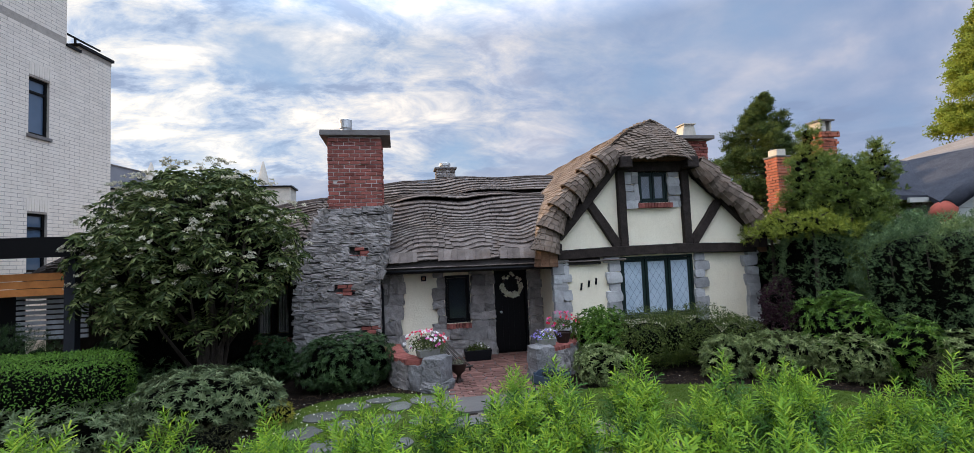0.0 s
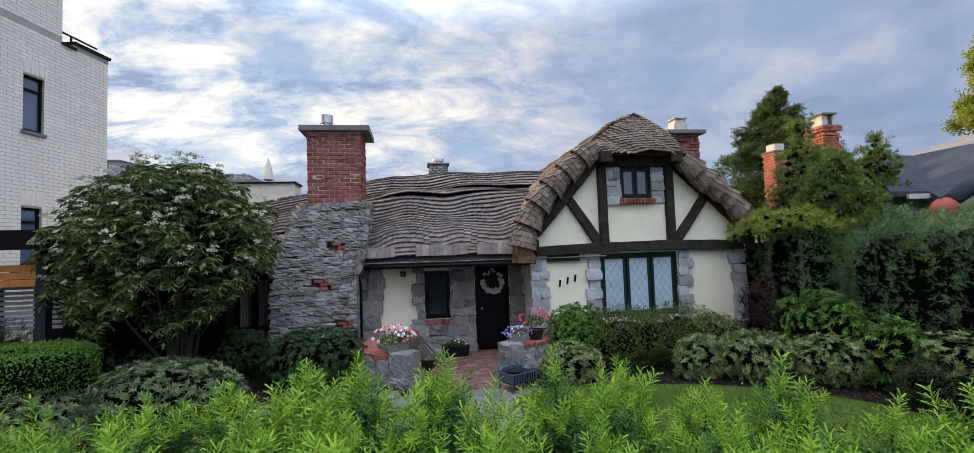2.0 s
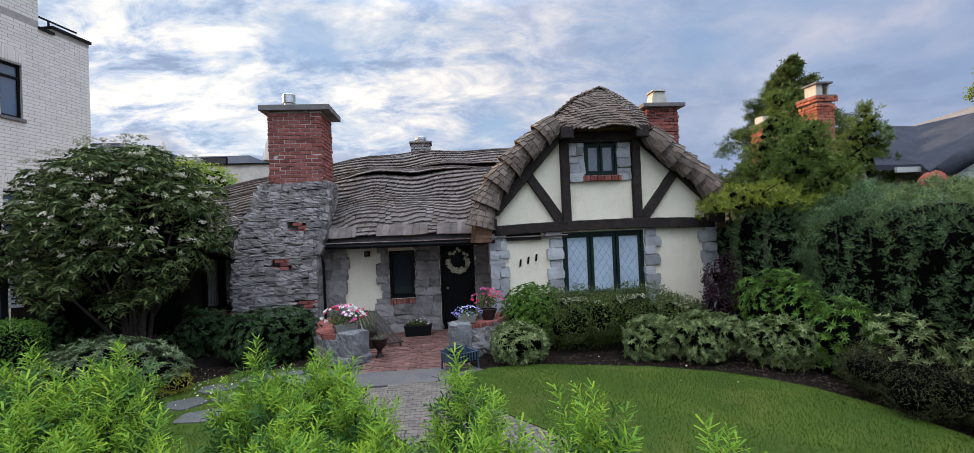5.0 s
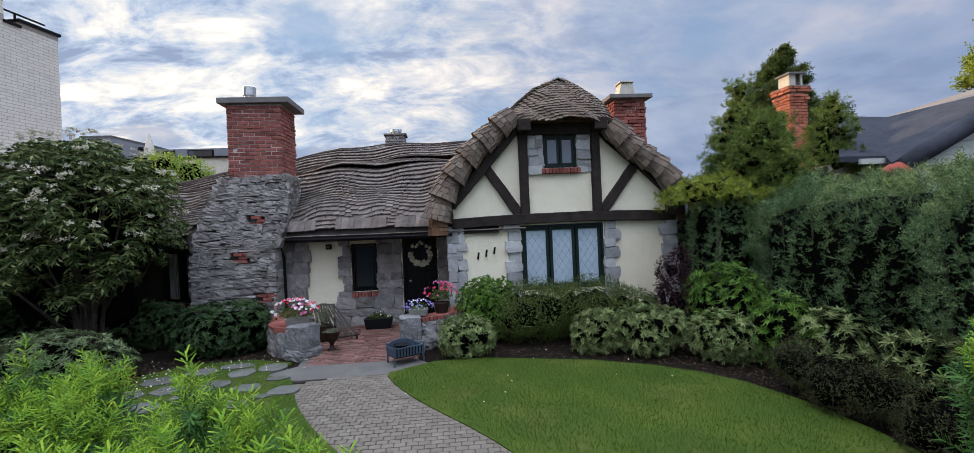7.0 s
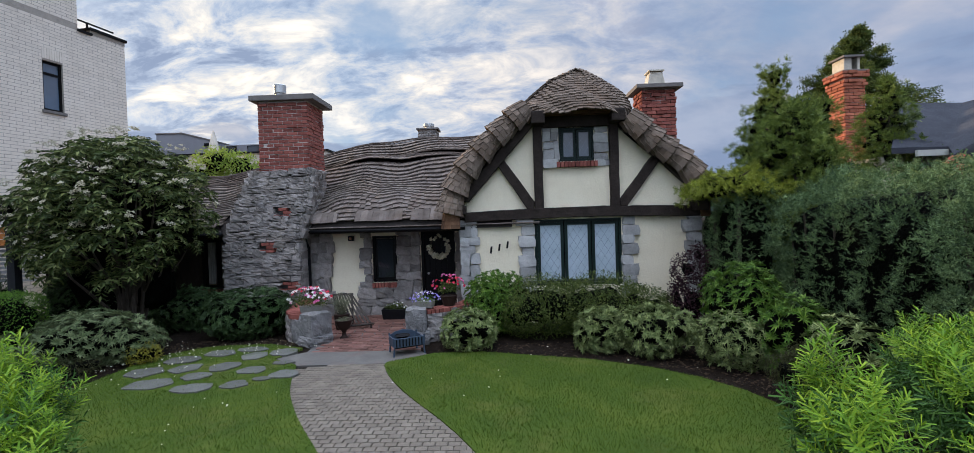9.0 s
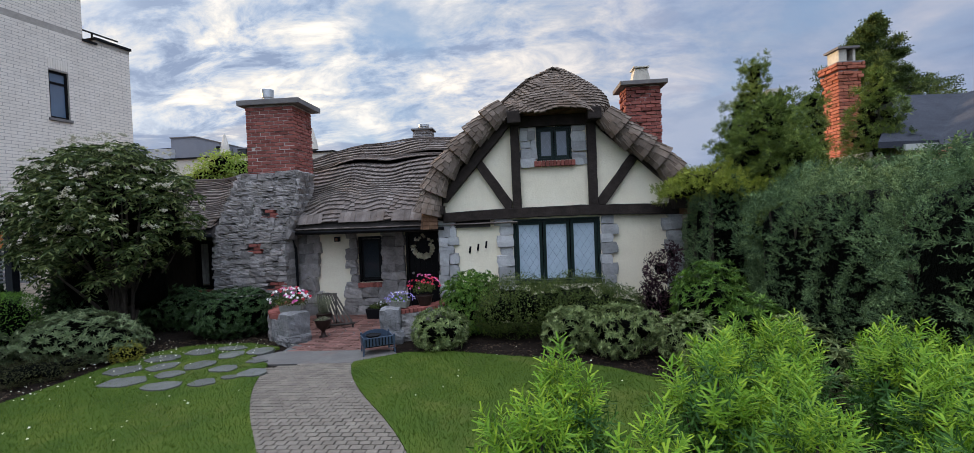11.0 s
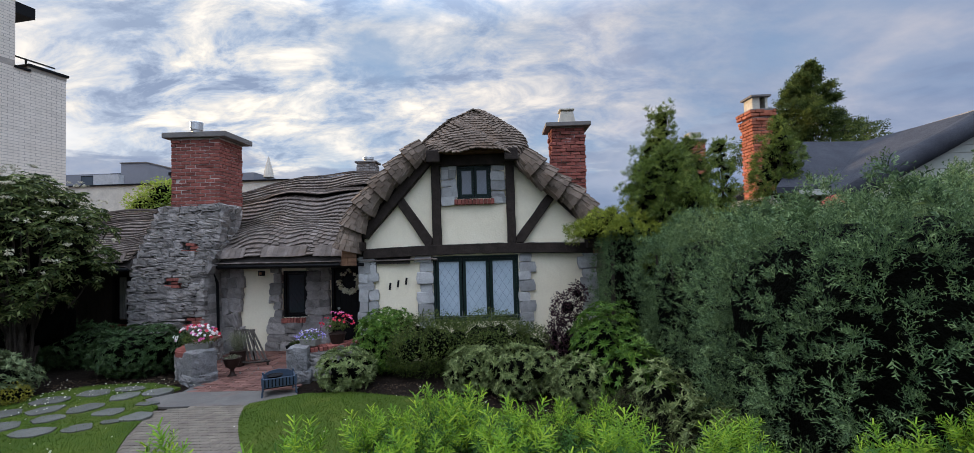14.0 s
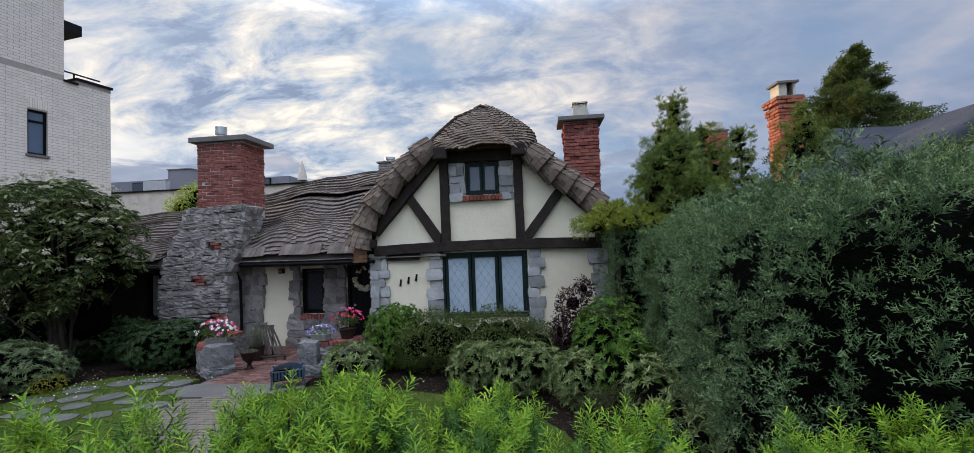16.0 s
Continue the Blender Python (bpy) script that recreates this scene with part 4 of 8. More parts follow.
# little iron fence on the sill of the front window
guard = part("window_guard", bm_tube(bmesh.new(), [(1.46, -0.16, 0.93), (2.4, -0.16, 0.925), (3.32, -0.16, 0.94)], [0.007] * 3, 6), M_LEAD, cottage, "thin grey iron guard before the window")
for k in range(10):
    x = 1.48 + 0.203 * k
    tube("bar", [(x, -0.16, 0.70), (x, -0.16, 0.93 + (0.13 if k % 3 == 0 else 0.04))], [0.006, 0.003], M_LEAD, guard, 6)

# --- door ---
door = box("door", (DOOR[0] + 0.06, 1.33, 0.02), (DOOR[1] - 0.06, 1.38, DOOR[3] - 0.06), M_BLACK, cottage, "black plank front door", bevel=0.01)
for k in range(5):
    x = DOOR[0] + 0.07 + 0.137 * k
    box("plank", (x, 1.318, 0.04), (x + 0.128, 1.3325, DOOR[3] - 0.08), M_BLACK, door, bevel=0.006)
part("door_knob", bm_lathe(bmesh.new(), [(0.005, 0), (0.028, 0.01), (0.03, 0.04), (0.006, 0.055)], 12, Matrix.Translation((DOOR[0] + 0.16, 1.318, 0.98)) @ pose(0, 0, 0, 90)), M_STEEL, door)
bm = bmesh.new()
bm_box(bm, (DOOR[0], 1.25, 0), (DOOR[0] + 0.06, 1.5, DOOR[3])), bm_box(bm, (DOOR[1] - 0.06, 1.25, 0), (DOOR[1], 1.5, DOOR[3])), bm_box(bm, (DOOR[0] + 0.06, 1.25, DOOR[3] - 0.06), (DOOR[1] - 0.06, 1.5, DOOR[3]))
part("door_frame", bm, M_BLACK, cottage)

# --- the main roof ---
PROFILE = [(0.0, 2.12), (0.10, 2.30), (0.32, 2.60), (0.75, 3.00), (1.4, 3.44), (2.2, 3.88), (2.9, 4.12), (3.6, 4.42), (4.2, 4.70)]


def lerp_table(tab, v):
    for (a, p), (b, q) in zip(tab, tab[1:]):
        if v <= b:
            return p + (q - p) * max(0.0, (v - a) / (b - a))
    return tab[-1][1]


def smooth_table(tab, v, r):
    return sum(lerp_table(tab, v + k * r) for k in (-1, -0.5, 0, 0.5, 1)) / 5


EAVE = [(-10.6, 0.55), (-5.6, 0.52), (-5.2, 0.80), (-3.97, 0.84), (-2.5, 0.50), (0.0, -0.06), (1.0, -0.1)]
RIDGE = [(-10.6, 0.60), (-8.0, 0.64), (-6.0, 0.78), (-4.6, 0.90), (-3.2, 1.0), (1.5, 1.0)]


def roof_z(x, d):
    """Height of the main roof at x, d metres behind its eave."""
    z = 2.12 + (smooth_table(PROFILE, d, 0.25) - 2.12 if d > 0.05 else 0.0) * lerp_table(RIDGE, x)
    fade = min(1.0, d / 0.5)
    z += (0.04 + 0.05 * min(1.0, max(0.0, d - 0.6))) * fade * math.sin(d * 3.3 + 1.25 + 0.6 * math.sin(x * 0.9 + 0.6))
    z += 0.030 * fade * math.sin(x * 2.6 + d * 1.4)
    return z


def roof_point(x, d):
    return Vector((x, lerp_table(EAVE, x) + d, roof_z(x, d)))


def roof_frame(x, d):
    p = roof_point(x, d)
    up_d = (roof_point(x, d + 0.03) - roof_point(x, max(0.0, d - 0.03))).normalized()
    al = (roof_point(x + 0.03, d) - roof_point(x - 0.03, d)).normalized()
    n = al.cross(up_d).normalized()
    return p, n.cross(up_d).normalized() * -1, up_d, n


roof = None
bm = bmesh.new()
cols = [[bm.verts.new(roof_frame(-10.6 + 0.2 * i, 0.14 * j)[0] - Vector((0, 0, 0.05))) for j in range(31)] for i in range(59)]
for i in range(58):
    for j in range(30):
        bm.faces.new((cols[i][j], cols[i + 1][j], cols[i + 1][j + 1], cols[i][j + 1]))
# back slope
back = [bm.verts.new((c[-1].co.x, 8.2, 2.6)) for c in cols]
for i in range(58):
    bm.faces.new((cols[i][-1], cols[i + 1][-1], back[i + 1], back[i]))
roof = part("main_roof", bm, M_UNDER, cottage, "wavy grey cedar shingle roof")
# eave boards and gutter of the porch
bm = bmesh.new()
pts = [(x, lerp_table(EAVE, x) - 0.03, 2.075) for x in (-3.98, -3.0, -2.0, -1.0, 0.0)]
bm_tube(bm, pts, [0.034] * 5, 8)
part("gutter", bm, M_IRON, cottage, "black half-round gutter", True)
bm = bmesh.new()
for xa, xb in zip((-3.98, -3.0, -2.0, -1.0), (-3.0, -2.0, -1.0, 0.0)):
    ya, yb = lerp_table(EAVE, xa), lerp_table(EAVE, xb)
    v = [bm.verts.new(c) for c in ((xa, ya, 2.10), (xb, yb, 2.10), (xb, 1.3, 2.22), (xa, 1.3, 2.22))]
    bm.faces.new(v)
    v2 = [bm.verts.new(c) for c in ((xa, ya, 2.02), (xb, yb, 2.02), (xb, 1.3, 2.20), (xa, 1.3, 2.20))]
    bm.faces.new(v2[::-1])
    bm.faces.new((v[0], v2[0], v2[1], v[1]))
part("porch_soffit", bm, M_BEAM, cottage)
tube("downpipe", [(-3.92, 0.80, 2.05), (-3.84, 0.86, 1.90), (-3.80, 0.95, 1.7), (-3.80, 0.97, 0.9), (-3.80, 0.97, 0.02)], 0.035, M_IRON, cottage, 10, "black iron downpipe")
tube("gutter", [(-10.5, 0.50, 2.08), (-8.0, 0.50, 2.08), (-5.6, 0.48, 2.08)], 0.045, M_IRON, cottage)

# --- the gable's roof ---
OUTLINE = [(-0.40, 2.55), (-0.20, 3.00), (0.10, 3.48), (0.55, 3.98), (1.05, 4.42), (1.50, 4.82), (1.90, 5.12), (2.36, 5.27), (2.80, 5.08), (3.20, 4.70), (3.65, 4.25), (4.15, 3.80), (4.65, 3.42), (5.00, 3.05), (5.12, 2.65)]
bm = bmesh.new()
front = [bm.verts.new((x, 0.0, z - 0.03)) for x, z in OUTLINE]
rear = [bm.verts.new((x, 7.2, z - 0.03)) for x, z in OUTLINE]
under = [bm.verts.new((x + (0.28 if x < 2.36 else -0.28) * min(1, abs(x - 2.36)), 0.0, z - 0.25)) for x, z in OUTLINE]
for i in range(len(OUTLINE) - 1):
    bm.faces.new((front[i], front[i + 1], rear[i + 1], rear[i]))
    bm.faces.new((under[i], under[i + 1], front[i + 1], front[i]))
gable_roof = part("gable_roof", bm, M_UNDER, cottage, "steep shingled gable roof with rolled verges")

# --- chimneys: bodies that the bricks and stones are set on ---
chimney = box("chimney", (-4.902, 0.984, 3.3), (-3.748, 1.98, 5.19), M_LIME, cottage, "red brick chimney on a rough grey stone base")
box("cap", (-5.07, 0.86, 5.18), (-3.53, 2.12, 5.31), M_CAP, chimney, "brown-grey concrete cap", bevel=0.015)
part("flue", bm_lathe(bmesh.new(), [(0.11, 5.28), (0.11, 5.46), (0.145, 5.465), (0.15, 5.66), (0.13, 5.68), (0.10, 5.67)], 18, Matrix.Translation((-4.55, 1.38, 0))), M_STEEL, chimney, "galvanised steel flue")
STONE_OUT = [(-5.60, 0.0), (-5.58, 1.6), (-5.48, 2.2), (-5.30, 2.7), (-5.12, 3.15), (-5.00, 3.5), (-3.66, 3.5), (-3.70, 3.1), (-3.78, 2.5), (-3.86, 2.0), (-3.88, 0.0)]
chimney_base = slab("chimney_base", STONE_OUT, 0.62, 1.6, M_MORTAR, cottage, "rough rubble stone chimney base with brick patches")


def base_front(z):
    """Depth of the chimney base's face, which leans back above the eaves."""
    return 0.60 + 0.34 * max(0.0, (z - 1.7) / 1.8)


for v in chimney_base.data.vertices:
    if v.co.y < 1.0:
        v.co.y = base_front(v.co.z) + 0.03


def rough_chimney(parent, x0, x1, y0, y1, z0, z1, cap_over=0.14, name="chimney", label="red brick chimney", cap_h=0.10):
    c = box(name, (x0 + 0.032, y0 + 0.032, z0), (x1 - 0.032, y1 - 0.032, z1), M_LIME, parent, label)
    box("cap", (x0 - cap_over, y0 - cap_over, z1), (x1 + cap_over, y1 + cap_over, z1 + cap_h), M_CAP, c, bevel=0.012)
    return c


chimney_right = rough_chimney(cottage, 4.30, 5.12, 1.72, 2.42, 2.2, 5.32, 0.15, label="red clinker brick chimney with a stepped cap")
slab("flue", [(4.50, 5.42), (4.96, 5.42), (4.88, 5.78), (4.58, 5.78)], 1.9, 2.25, M_CLAYPOT, chimney_right, "pale tapered flue pot")
box("flue_lid", (4.54, 1.86, 5.80), (4.92, 2.28, 5.83), M_CLAYPOT, chimney_right)
chimney_back = rough_chimney(cottage, -2.05, -1.40, 6.40, 7.0, 3.0, 5.42, 0.06, label="small grey brick chimney behind the ridge", cap_h=0.06)
part("flue", bm_lathe(bmesh.new(), [(0.15, 5.48), (0.15, 5.56), (0.20, 5.57), (0.20, 5.66), (0.15, 5.68)], 12, Matrix.Translation((-1.72, 6.7, 0))), M_STEEL, chimney_back)


# ---- the neighbours ----
# white brick block, its long side facing the garden
BW = Vector((-0.18, -0.984, 0)).normalized()
B0 = Vector((-11.53, 5.27, 0))
apart = thing("apartment_building", "tall apartment building of white brick with dark windows", "building")
BM = Matrix.Translation(B0) @ Matrix(((BW.x, BW.y, 0, 0), (BW.y, -BW.x, 0, 0), (0, 0, 1, 0), (0, 0, 0, 1)))     # x along the wall towards the street, -y out of it


def bbox(name, lo, hi, material, parent, label="", bevel=0.0):
    return box(name, lo, hi, material, parent, label, BM, bevel)


BWINS = [(1.93, 2.46, 5.70, 7.10), (1.95, 2.46, 2.4, 3.80), (5.2, 6.4, 5.70, 7.10), (5.2, 6.4, 2.4, 3.8)]
wall = wall_with_openings("wall", 0.0, 16.0, 0.0, 8.30, -0.002, 0.30, BWINS, M_WHITEMORTAR, apart)
wall.data.transform(BM)
wall.data.flip_normals()
wall2 = wall_with_openings("upper_wall", 1.46, 16.0, 8.30, 13.2, -0.002, 0.30, [], M_WHITEMORTAR, apart)
wall2.data.transform(BM)
wall2.data.flip_normals()
bbox("parapet", (-0.01, -0.012, 8.30), (1.10, 0.35, 8.42), M_WHITEMORTAR, apart)
bbox("rear_wall", (-0.002, 0.30, 0), (0.30, 9.0, 8.42), M_WHITEMORTAR, apart)
bbox("rear_wall", (1.46, 0.30, 8.2), (1.76, 9.0, 13.2), M_WHITEMORTAR, apart)
bbox("roof", (0.2, 0.2, 8.15), (16, 9.0, 8.25), M_ASPHALT, apart)
bbox("roof", (1.3, -0.2, 13.2), (16, 9.0, 13.4), M_ASPHALT, apart)
bbox("coping", (-0.06, -0.06, 8.42), (1.12, 0.40, 8.50), M_BLACK, apart, "dark metal coping")
bbox("coping", (1.05, -0.05, 8.26), (1.48, 0.38, 8.33), M_BLACK, apart)
bbox("coping", (0.9, 0.02, 10.0), (1.46, 2.2, 10.35), M_BLACK, apart, "dark canopy edge")
box("terrace_rail", (1.10, 0.05, 8.42), (1.14, 0.09, 8.66), M_BLACK, apart, "", BM)
bbox("terrace_rail", (0.30, 0.05, 8.62), (1.46, 0.09, 8.66), M_BLACK, apart)
bbox("terrace_side", (1.06, 0.30, 8.25), (1.10, 0.9, 8.46), M_WARMWOOD, apart)
for a, b, c, d in BWINS:
    bm = bmesh.new()
    for lo, hi in (((a, 0.06, c), (a + 0.06, 0.14, d)), ((b - 0.06, 0.06, c), (b, 0.14, d)), ((a + 0.06, 0.06, c), (b - 0.06, 0.14, c + 0.06)), ((a + 0.06, 0.06, d - 0.06), (b - 0.06, 0.14, d)), ((a + 0.06, 0.06, d - 0.38), (b - 0.06, 0.14, d - 0.32))):
        bm_box(bm, lo, hi, BM)
    w = part("window", bm, M_BLACK, apart, "dark framed window")
    bbox("pane", (a + 0.06, 0.10, c + 0.06), (b - 0.06, 0.115, d - 0.06), glass("sky_glass", (0.06, 0.09, 0.13), 0.04), w)
    bbox("sill", (a - 0.05, -0.05, c - 0.08), (b + 0.05, 0.10, c - 0.004), M_CAP, w)

# dark pergola and slatted fence at the foot of the block
pergola = thing("pergola", "black timber entrance canopy with slatted screen", "canopy")
box("fascia", (-10.8, -1.62, 2.62), (-8.35, -1.50, 2.92), M_BLACK, pergola)
box("roof_deck", (-10.8, -1.50, 2.86), (-8.35, 1.0, 2.94), M_BLACK, pergola)
box("post", (-8.55, -1.5, 0), (-8.40, -1.36, 2.62), plain("grey_post", (0.022, 0.023, 0.026), 0.7), pergola)
box("post", (-10.7, -1.5, 0), (-10.55, -1.36, 2.62), M_BLACK, pergola)
bm = bmesh.new()
for k in range(3):
    bm_box(bm, (-10.55, -1.42 + 0.02 * k, 2.03 + 0.12 * k), (-8.56, -1.36 + 0.02 * k, 2.14 + 0.12 * k))
part("cedar_board", bm, M_WARMWOOD, pergola, "warm lit cedar boards")
for k in range(9):
    box("slat", (-9.6, -0.9, 1.28 + 0.085 * k), (-8.56, -0.87, 1.335 + 0.085 * k), plain("pale_slat", (0.36, 0.36, 0.36), 0.6) if k == 0 else bpy.data.materials["pale_slat"], pergola)
box("dark_door", (-10.5, -0.7, 0), (-9.65, -0.62, 2.0), M_BLACK, pergola)
# two plain bars in place of the number on the canopy
for k in range(2):
    box("number_bar", (-9.72 + 0.12 * k, -1.628, 2.70), (-9.66 + 0.12 * k, -1.621, 2.83), M_STEEL, pergola)

# grey houses behind
far_house = thing("house", "grey flat-roofed modern house behind the garden", "house")
slab("wall", [(-20.0, 0.0), (-16.3, 0.0), (-16.3, 7.35), (-18.4, 7.93), (-20.0, 7.93)], 18.0, 23.0, M_GREYWALL, far_house)
slab("roof", [(-20.05, 7.93), (-18.4, 7.93), (-16.25, 7.35), (-16.25, 7.40), (-18.4, 7.99), (-20.05, 7.99)], 17.95, 23.0, M_CAP, far_house)
box("wall", (-25.0, 18.6, 0), (-20.1, 23.0, 7.45), M_GREYWALL, far_house)
box("wall", (-16.25, 18.4, 0), (-12.0, 23.0, 7.20), M_GREYWALL, far_house, "shaded wall with dark openings")
for x0, x1, z0, z1 in ((-20.95, -20.2, 6.9, 7.40), (-15.9, -15.3, 6.65, 7.12), (-14.6, -13.2, 6.65, 7.12), (-22.8, -21.6, 6.6, 7.3)):
    w = box("window", (x0, 18.32, z0), (x1, 18.62, z1), M_BLACK, far_house)
    box("pane", (x0 + 0.06, 18.30, z0 + 0.06), (x1 - 0.06, 18.318, z1 - 0.06), M_GLASS, w)
box("vent", (-17.0, 17.9, 7.10), (-16.75, 17.99, 7.28), M_BLACK, far_house)
terrace = thing("terrace_block", "low beige terrace with a black edge behind the garden", "building")
box("wall", (-24.0, 16.4, 0), (-9.0, 17.8, 6.35), M_BEIGE, terrace)
box("coping", (-24.1, 16.3, 6.35), (-8.9, 17.9, 6.43), M_BLACK, terrace)
box("parapet", (-20.5, 16.6, 6.43), (-19.0, 17.0, 7.05), plain("pale_panel", (0.42, 0.42, 0.42), 0.7), terrace)
for px_, pz in ((-16.1, 7.93), (-10.6, 7.93)):
    umbrella = thing("parasol", "closed pale garden parasol on the terrace", "parasol", "parasols on the terrace")
    tube("pole", [(px_, 17.4, 6.43), (px_, 17.4, pz - 0.1)], 0.03, M_STEEL, umbrella)
    part("canopy", bm_lathe(bmesh.new(), [(0.06, 6.62), (0.30, 6.70), (0.24, 7.1), (0.12, 7.6), (0.03, pz)], 10, Matrix.Translation((px_, 17.4, 0))), M_BEIGE, umbrella)

# house to the right: long dark roof, chimneys, red gable end
nb = thing("house", "neighbouring house with dark felt roof and pale gables", "house")
box("wall", (8.75, 0.1, 0), (15.6, 6.0, 3.3), M_BEIGE, nb)


def roof_plane(name, pts, material, parent, label="", thick=0.12):
    bm = bmesh.new()
    f = bm.faces.new([bm.verts.new(p) for p in pts])
    r = bmesh.ops.extrude_face_region(bm, geom=[f])
    bmesh.ops.translate(bm, vec=(0, 0, -thick), verts=[v for v in r["geom"] if isinstance(v, bmesh.types.BMVert)])
    bmesh.ops.recalc_face_normals(bm, faces=bm.faces)
    return part(name, bm, material, parent, label)


roof_plane("roof", [(8.6, -0.35, 3.43), (9.7, -0.35, 3.42), (12.2, 2.0, 4.76), (10.7, 2.0, 4.80)], M_ASPHALT, nb, "dark felt roof")
roof_plane("roof", [(10.7, 2.0, 4.80), (12.2, 2.0, 4.76), (13.0, 6.4, 3.2), (10.0, 6.4, 3.1)], M_ASPHALT, nb)
roof_plane("roof", [(9.3, -0.9, 3.2), (12.4, -0.9, 4.80), (12.4, 2.0, 4.80), (12.2, 2.0, 4.76), (9.7, -0.35, 3.42)], M_ASPHALT, nb, "dark felt roof of the front gable")
roof_plane("roof", [(12.4, -0.9, 4.80), (16.0, -0.9, 3.0), (16.0, 2.0, 3.0), (12.4, 2.0, 4.80)], M_ASPHALT, nb)
roof_plane("roof", [(12.2, 2.1, 4.75), (12.5, 0.1, 4.80), (14.5, 0.1, 5.42), (16.2, 3.0, 5.78), (13.2, 3.0, 4.97)], M_FELT_SUNLIT, nb, "felt roof slope coloured tan for the sun on it")
tube("verge_roll", [(9.5, -0.92, 3.12), (10.4, -0.93, 3.60), (11.4, -0.93, 4.13), (12.4, -0.93, 4.66)], [0.17, 0.19, 0.20, 0.20], M_ASPHALT, nb, 10, "rolled dark felt verge")
bm = bmesh.new()
bmesh.ops.create_uvsphere(bm, u_segments=20, v_segments=12, radius=1.0)
bmesh.ops.transform(bm, matrix=Matrix.Translation((9.43, -0.86, 2.97)) @ pose(0, 0, 0, 0, -28, 0) @ Matrix.Diagonal((0.34, 0.24, 0.24, 1)), verts=bm.verts)
part("roll_end", bm, plain("red_roof_felt", (0.30, 0.075, 0.050), 0.85), nb, "rounded red end of the verge", True)
for k in range(17):
    z0 = 2.0 + 0.15 * k
    box("board", (9.62 + max(0.0, (z0 - 3.0) / 0.516), -0.80 - 0.004 * (k % 2), z0), (12.5, -0.74, z0 + 0.142), M_SIDING, nb)
box("wall", (9.62, -0.78, 0), (12.5, -0.72, 2.0), M_SIDING, nb)
box("fascia", (9.05, -0.42, 3.24), (9.66, -0.36, 3.36), M_SIDING, nb, "pale painted eave board")
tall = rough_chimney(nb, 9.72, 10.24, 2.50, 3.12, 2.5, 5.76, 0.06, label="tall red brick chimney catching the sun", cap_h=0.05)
bm = bmesh.new()
bm_box(bm, (9.78, 2.58, 5.81), (9.84, 3.02, 6.15)), bm_box(bm, (10.12, 2.58, 5.81), (10.18, 3.02, 6.15)), bm_box(bm, (9.84, 2.96, 5.81), (10.12, 3.02, 6.15)), bm_box(bm, (9.84, 2.58, 5.81), (9.97, 2.64, 6.15))
part("flue", bm, M_CLAYPOT, tall, "pale stone flue pot")
box("flue_lid", (9.72, 2.50, 6.15), (10.24, 3.08, 6.20), M_CAP, tall)
short = rough_chimney(nb, 7.95, 8.42, 2.40, 2.90, 2.5, 4.98, 0.03, label="short red brick chimney", cap_h=0.05)
box("flue", (8.03, 2.48, 5.03), (8.34, 2.82, 5.24), M_CLAYPOT, short)


# ---- planting ----
LEAF = leaf(0.38, 0.08, 0.18)
LEAF_N = leaf(0.26, 0.06, 0.22)
ROSETTE = whorl(11, 1.0, 0.25, 1.0, 0.20, 0.62)


def hedge_clumps(x0, x1, y0, y1, top, step, seed, wob=0.10):
    """Rounded heads in rows; top is a height or a table of heights over x."""
    rnd = random.Random(seed)
    out = []
    nx, ny = max(1, round((x1 - x0) / step)), max(1, round((y1 - y0) / step))
    for i in range(nx):
        for j in range(ny):
            x = x0 + (i + 0.5) * (x1 - x0) / nx + rnd.uniform(-0.08, 0.08)
            y = y0 + (j + 0.5) * (y1 - y0) / ny + rnd.uniform(-0.06, 0.06)
            h = (lerp_table(top, x) if isinstance(top, list) else top) + rnd.uniform(-wob, wob)
            q = step * rnd.uniform(0.55, 0.72)
            out.append((x, y, h - q * 0.9, q, q, q * 0.9))
            out.append((x, y, h * 0.40, step * 0.62, step * 0.62, h * 0.42))
    return out


YEW_TOP_L = [(-8.0, 1.80), (-4.0, 1.82), (-3.7, 1.83), (-3.45, 1.80), (-3.3, 1.76), (-3.0, 1.82), (-2.3, 1.82), (-2.0, 1.78), (-1.6, 1.77), (-1.2, 1.75), (-1.0, 1.79), (-0.4, 1.77), (-0.1, 1.64), (0.3, 1.50)]
YEW_BACK_L = [(-9.0, -7.9), (-1.5, -7.95), (-1.0, -8.30), (-0.5, -8.60), (0.3, -8.80)]
YEW_NEW = needle_shoot(34, 0.31, 0.050, 0.45, 0.50, 0.14)
YEW_DARK = needle_shoot(26, 0.33, 0.052, 0.40, 0.45, -0.12)


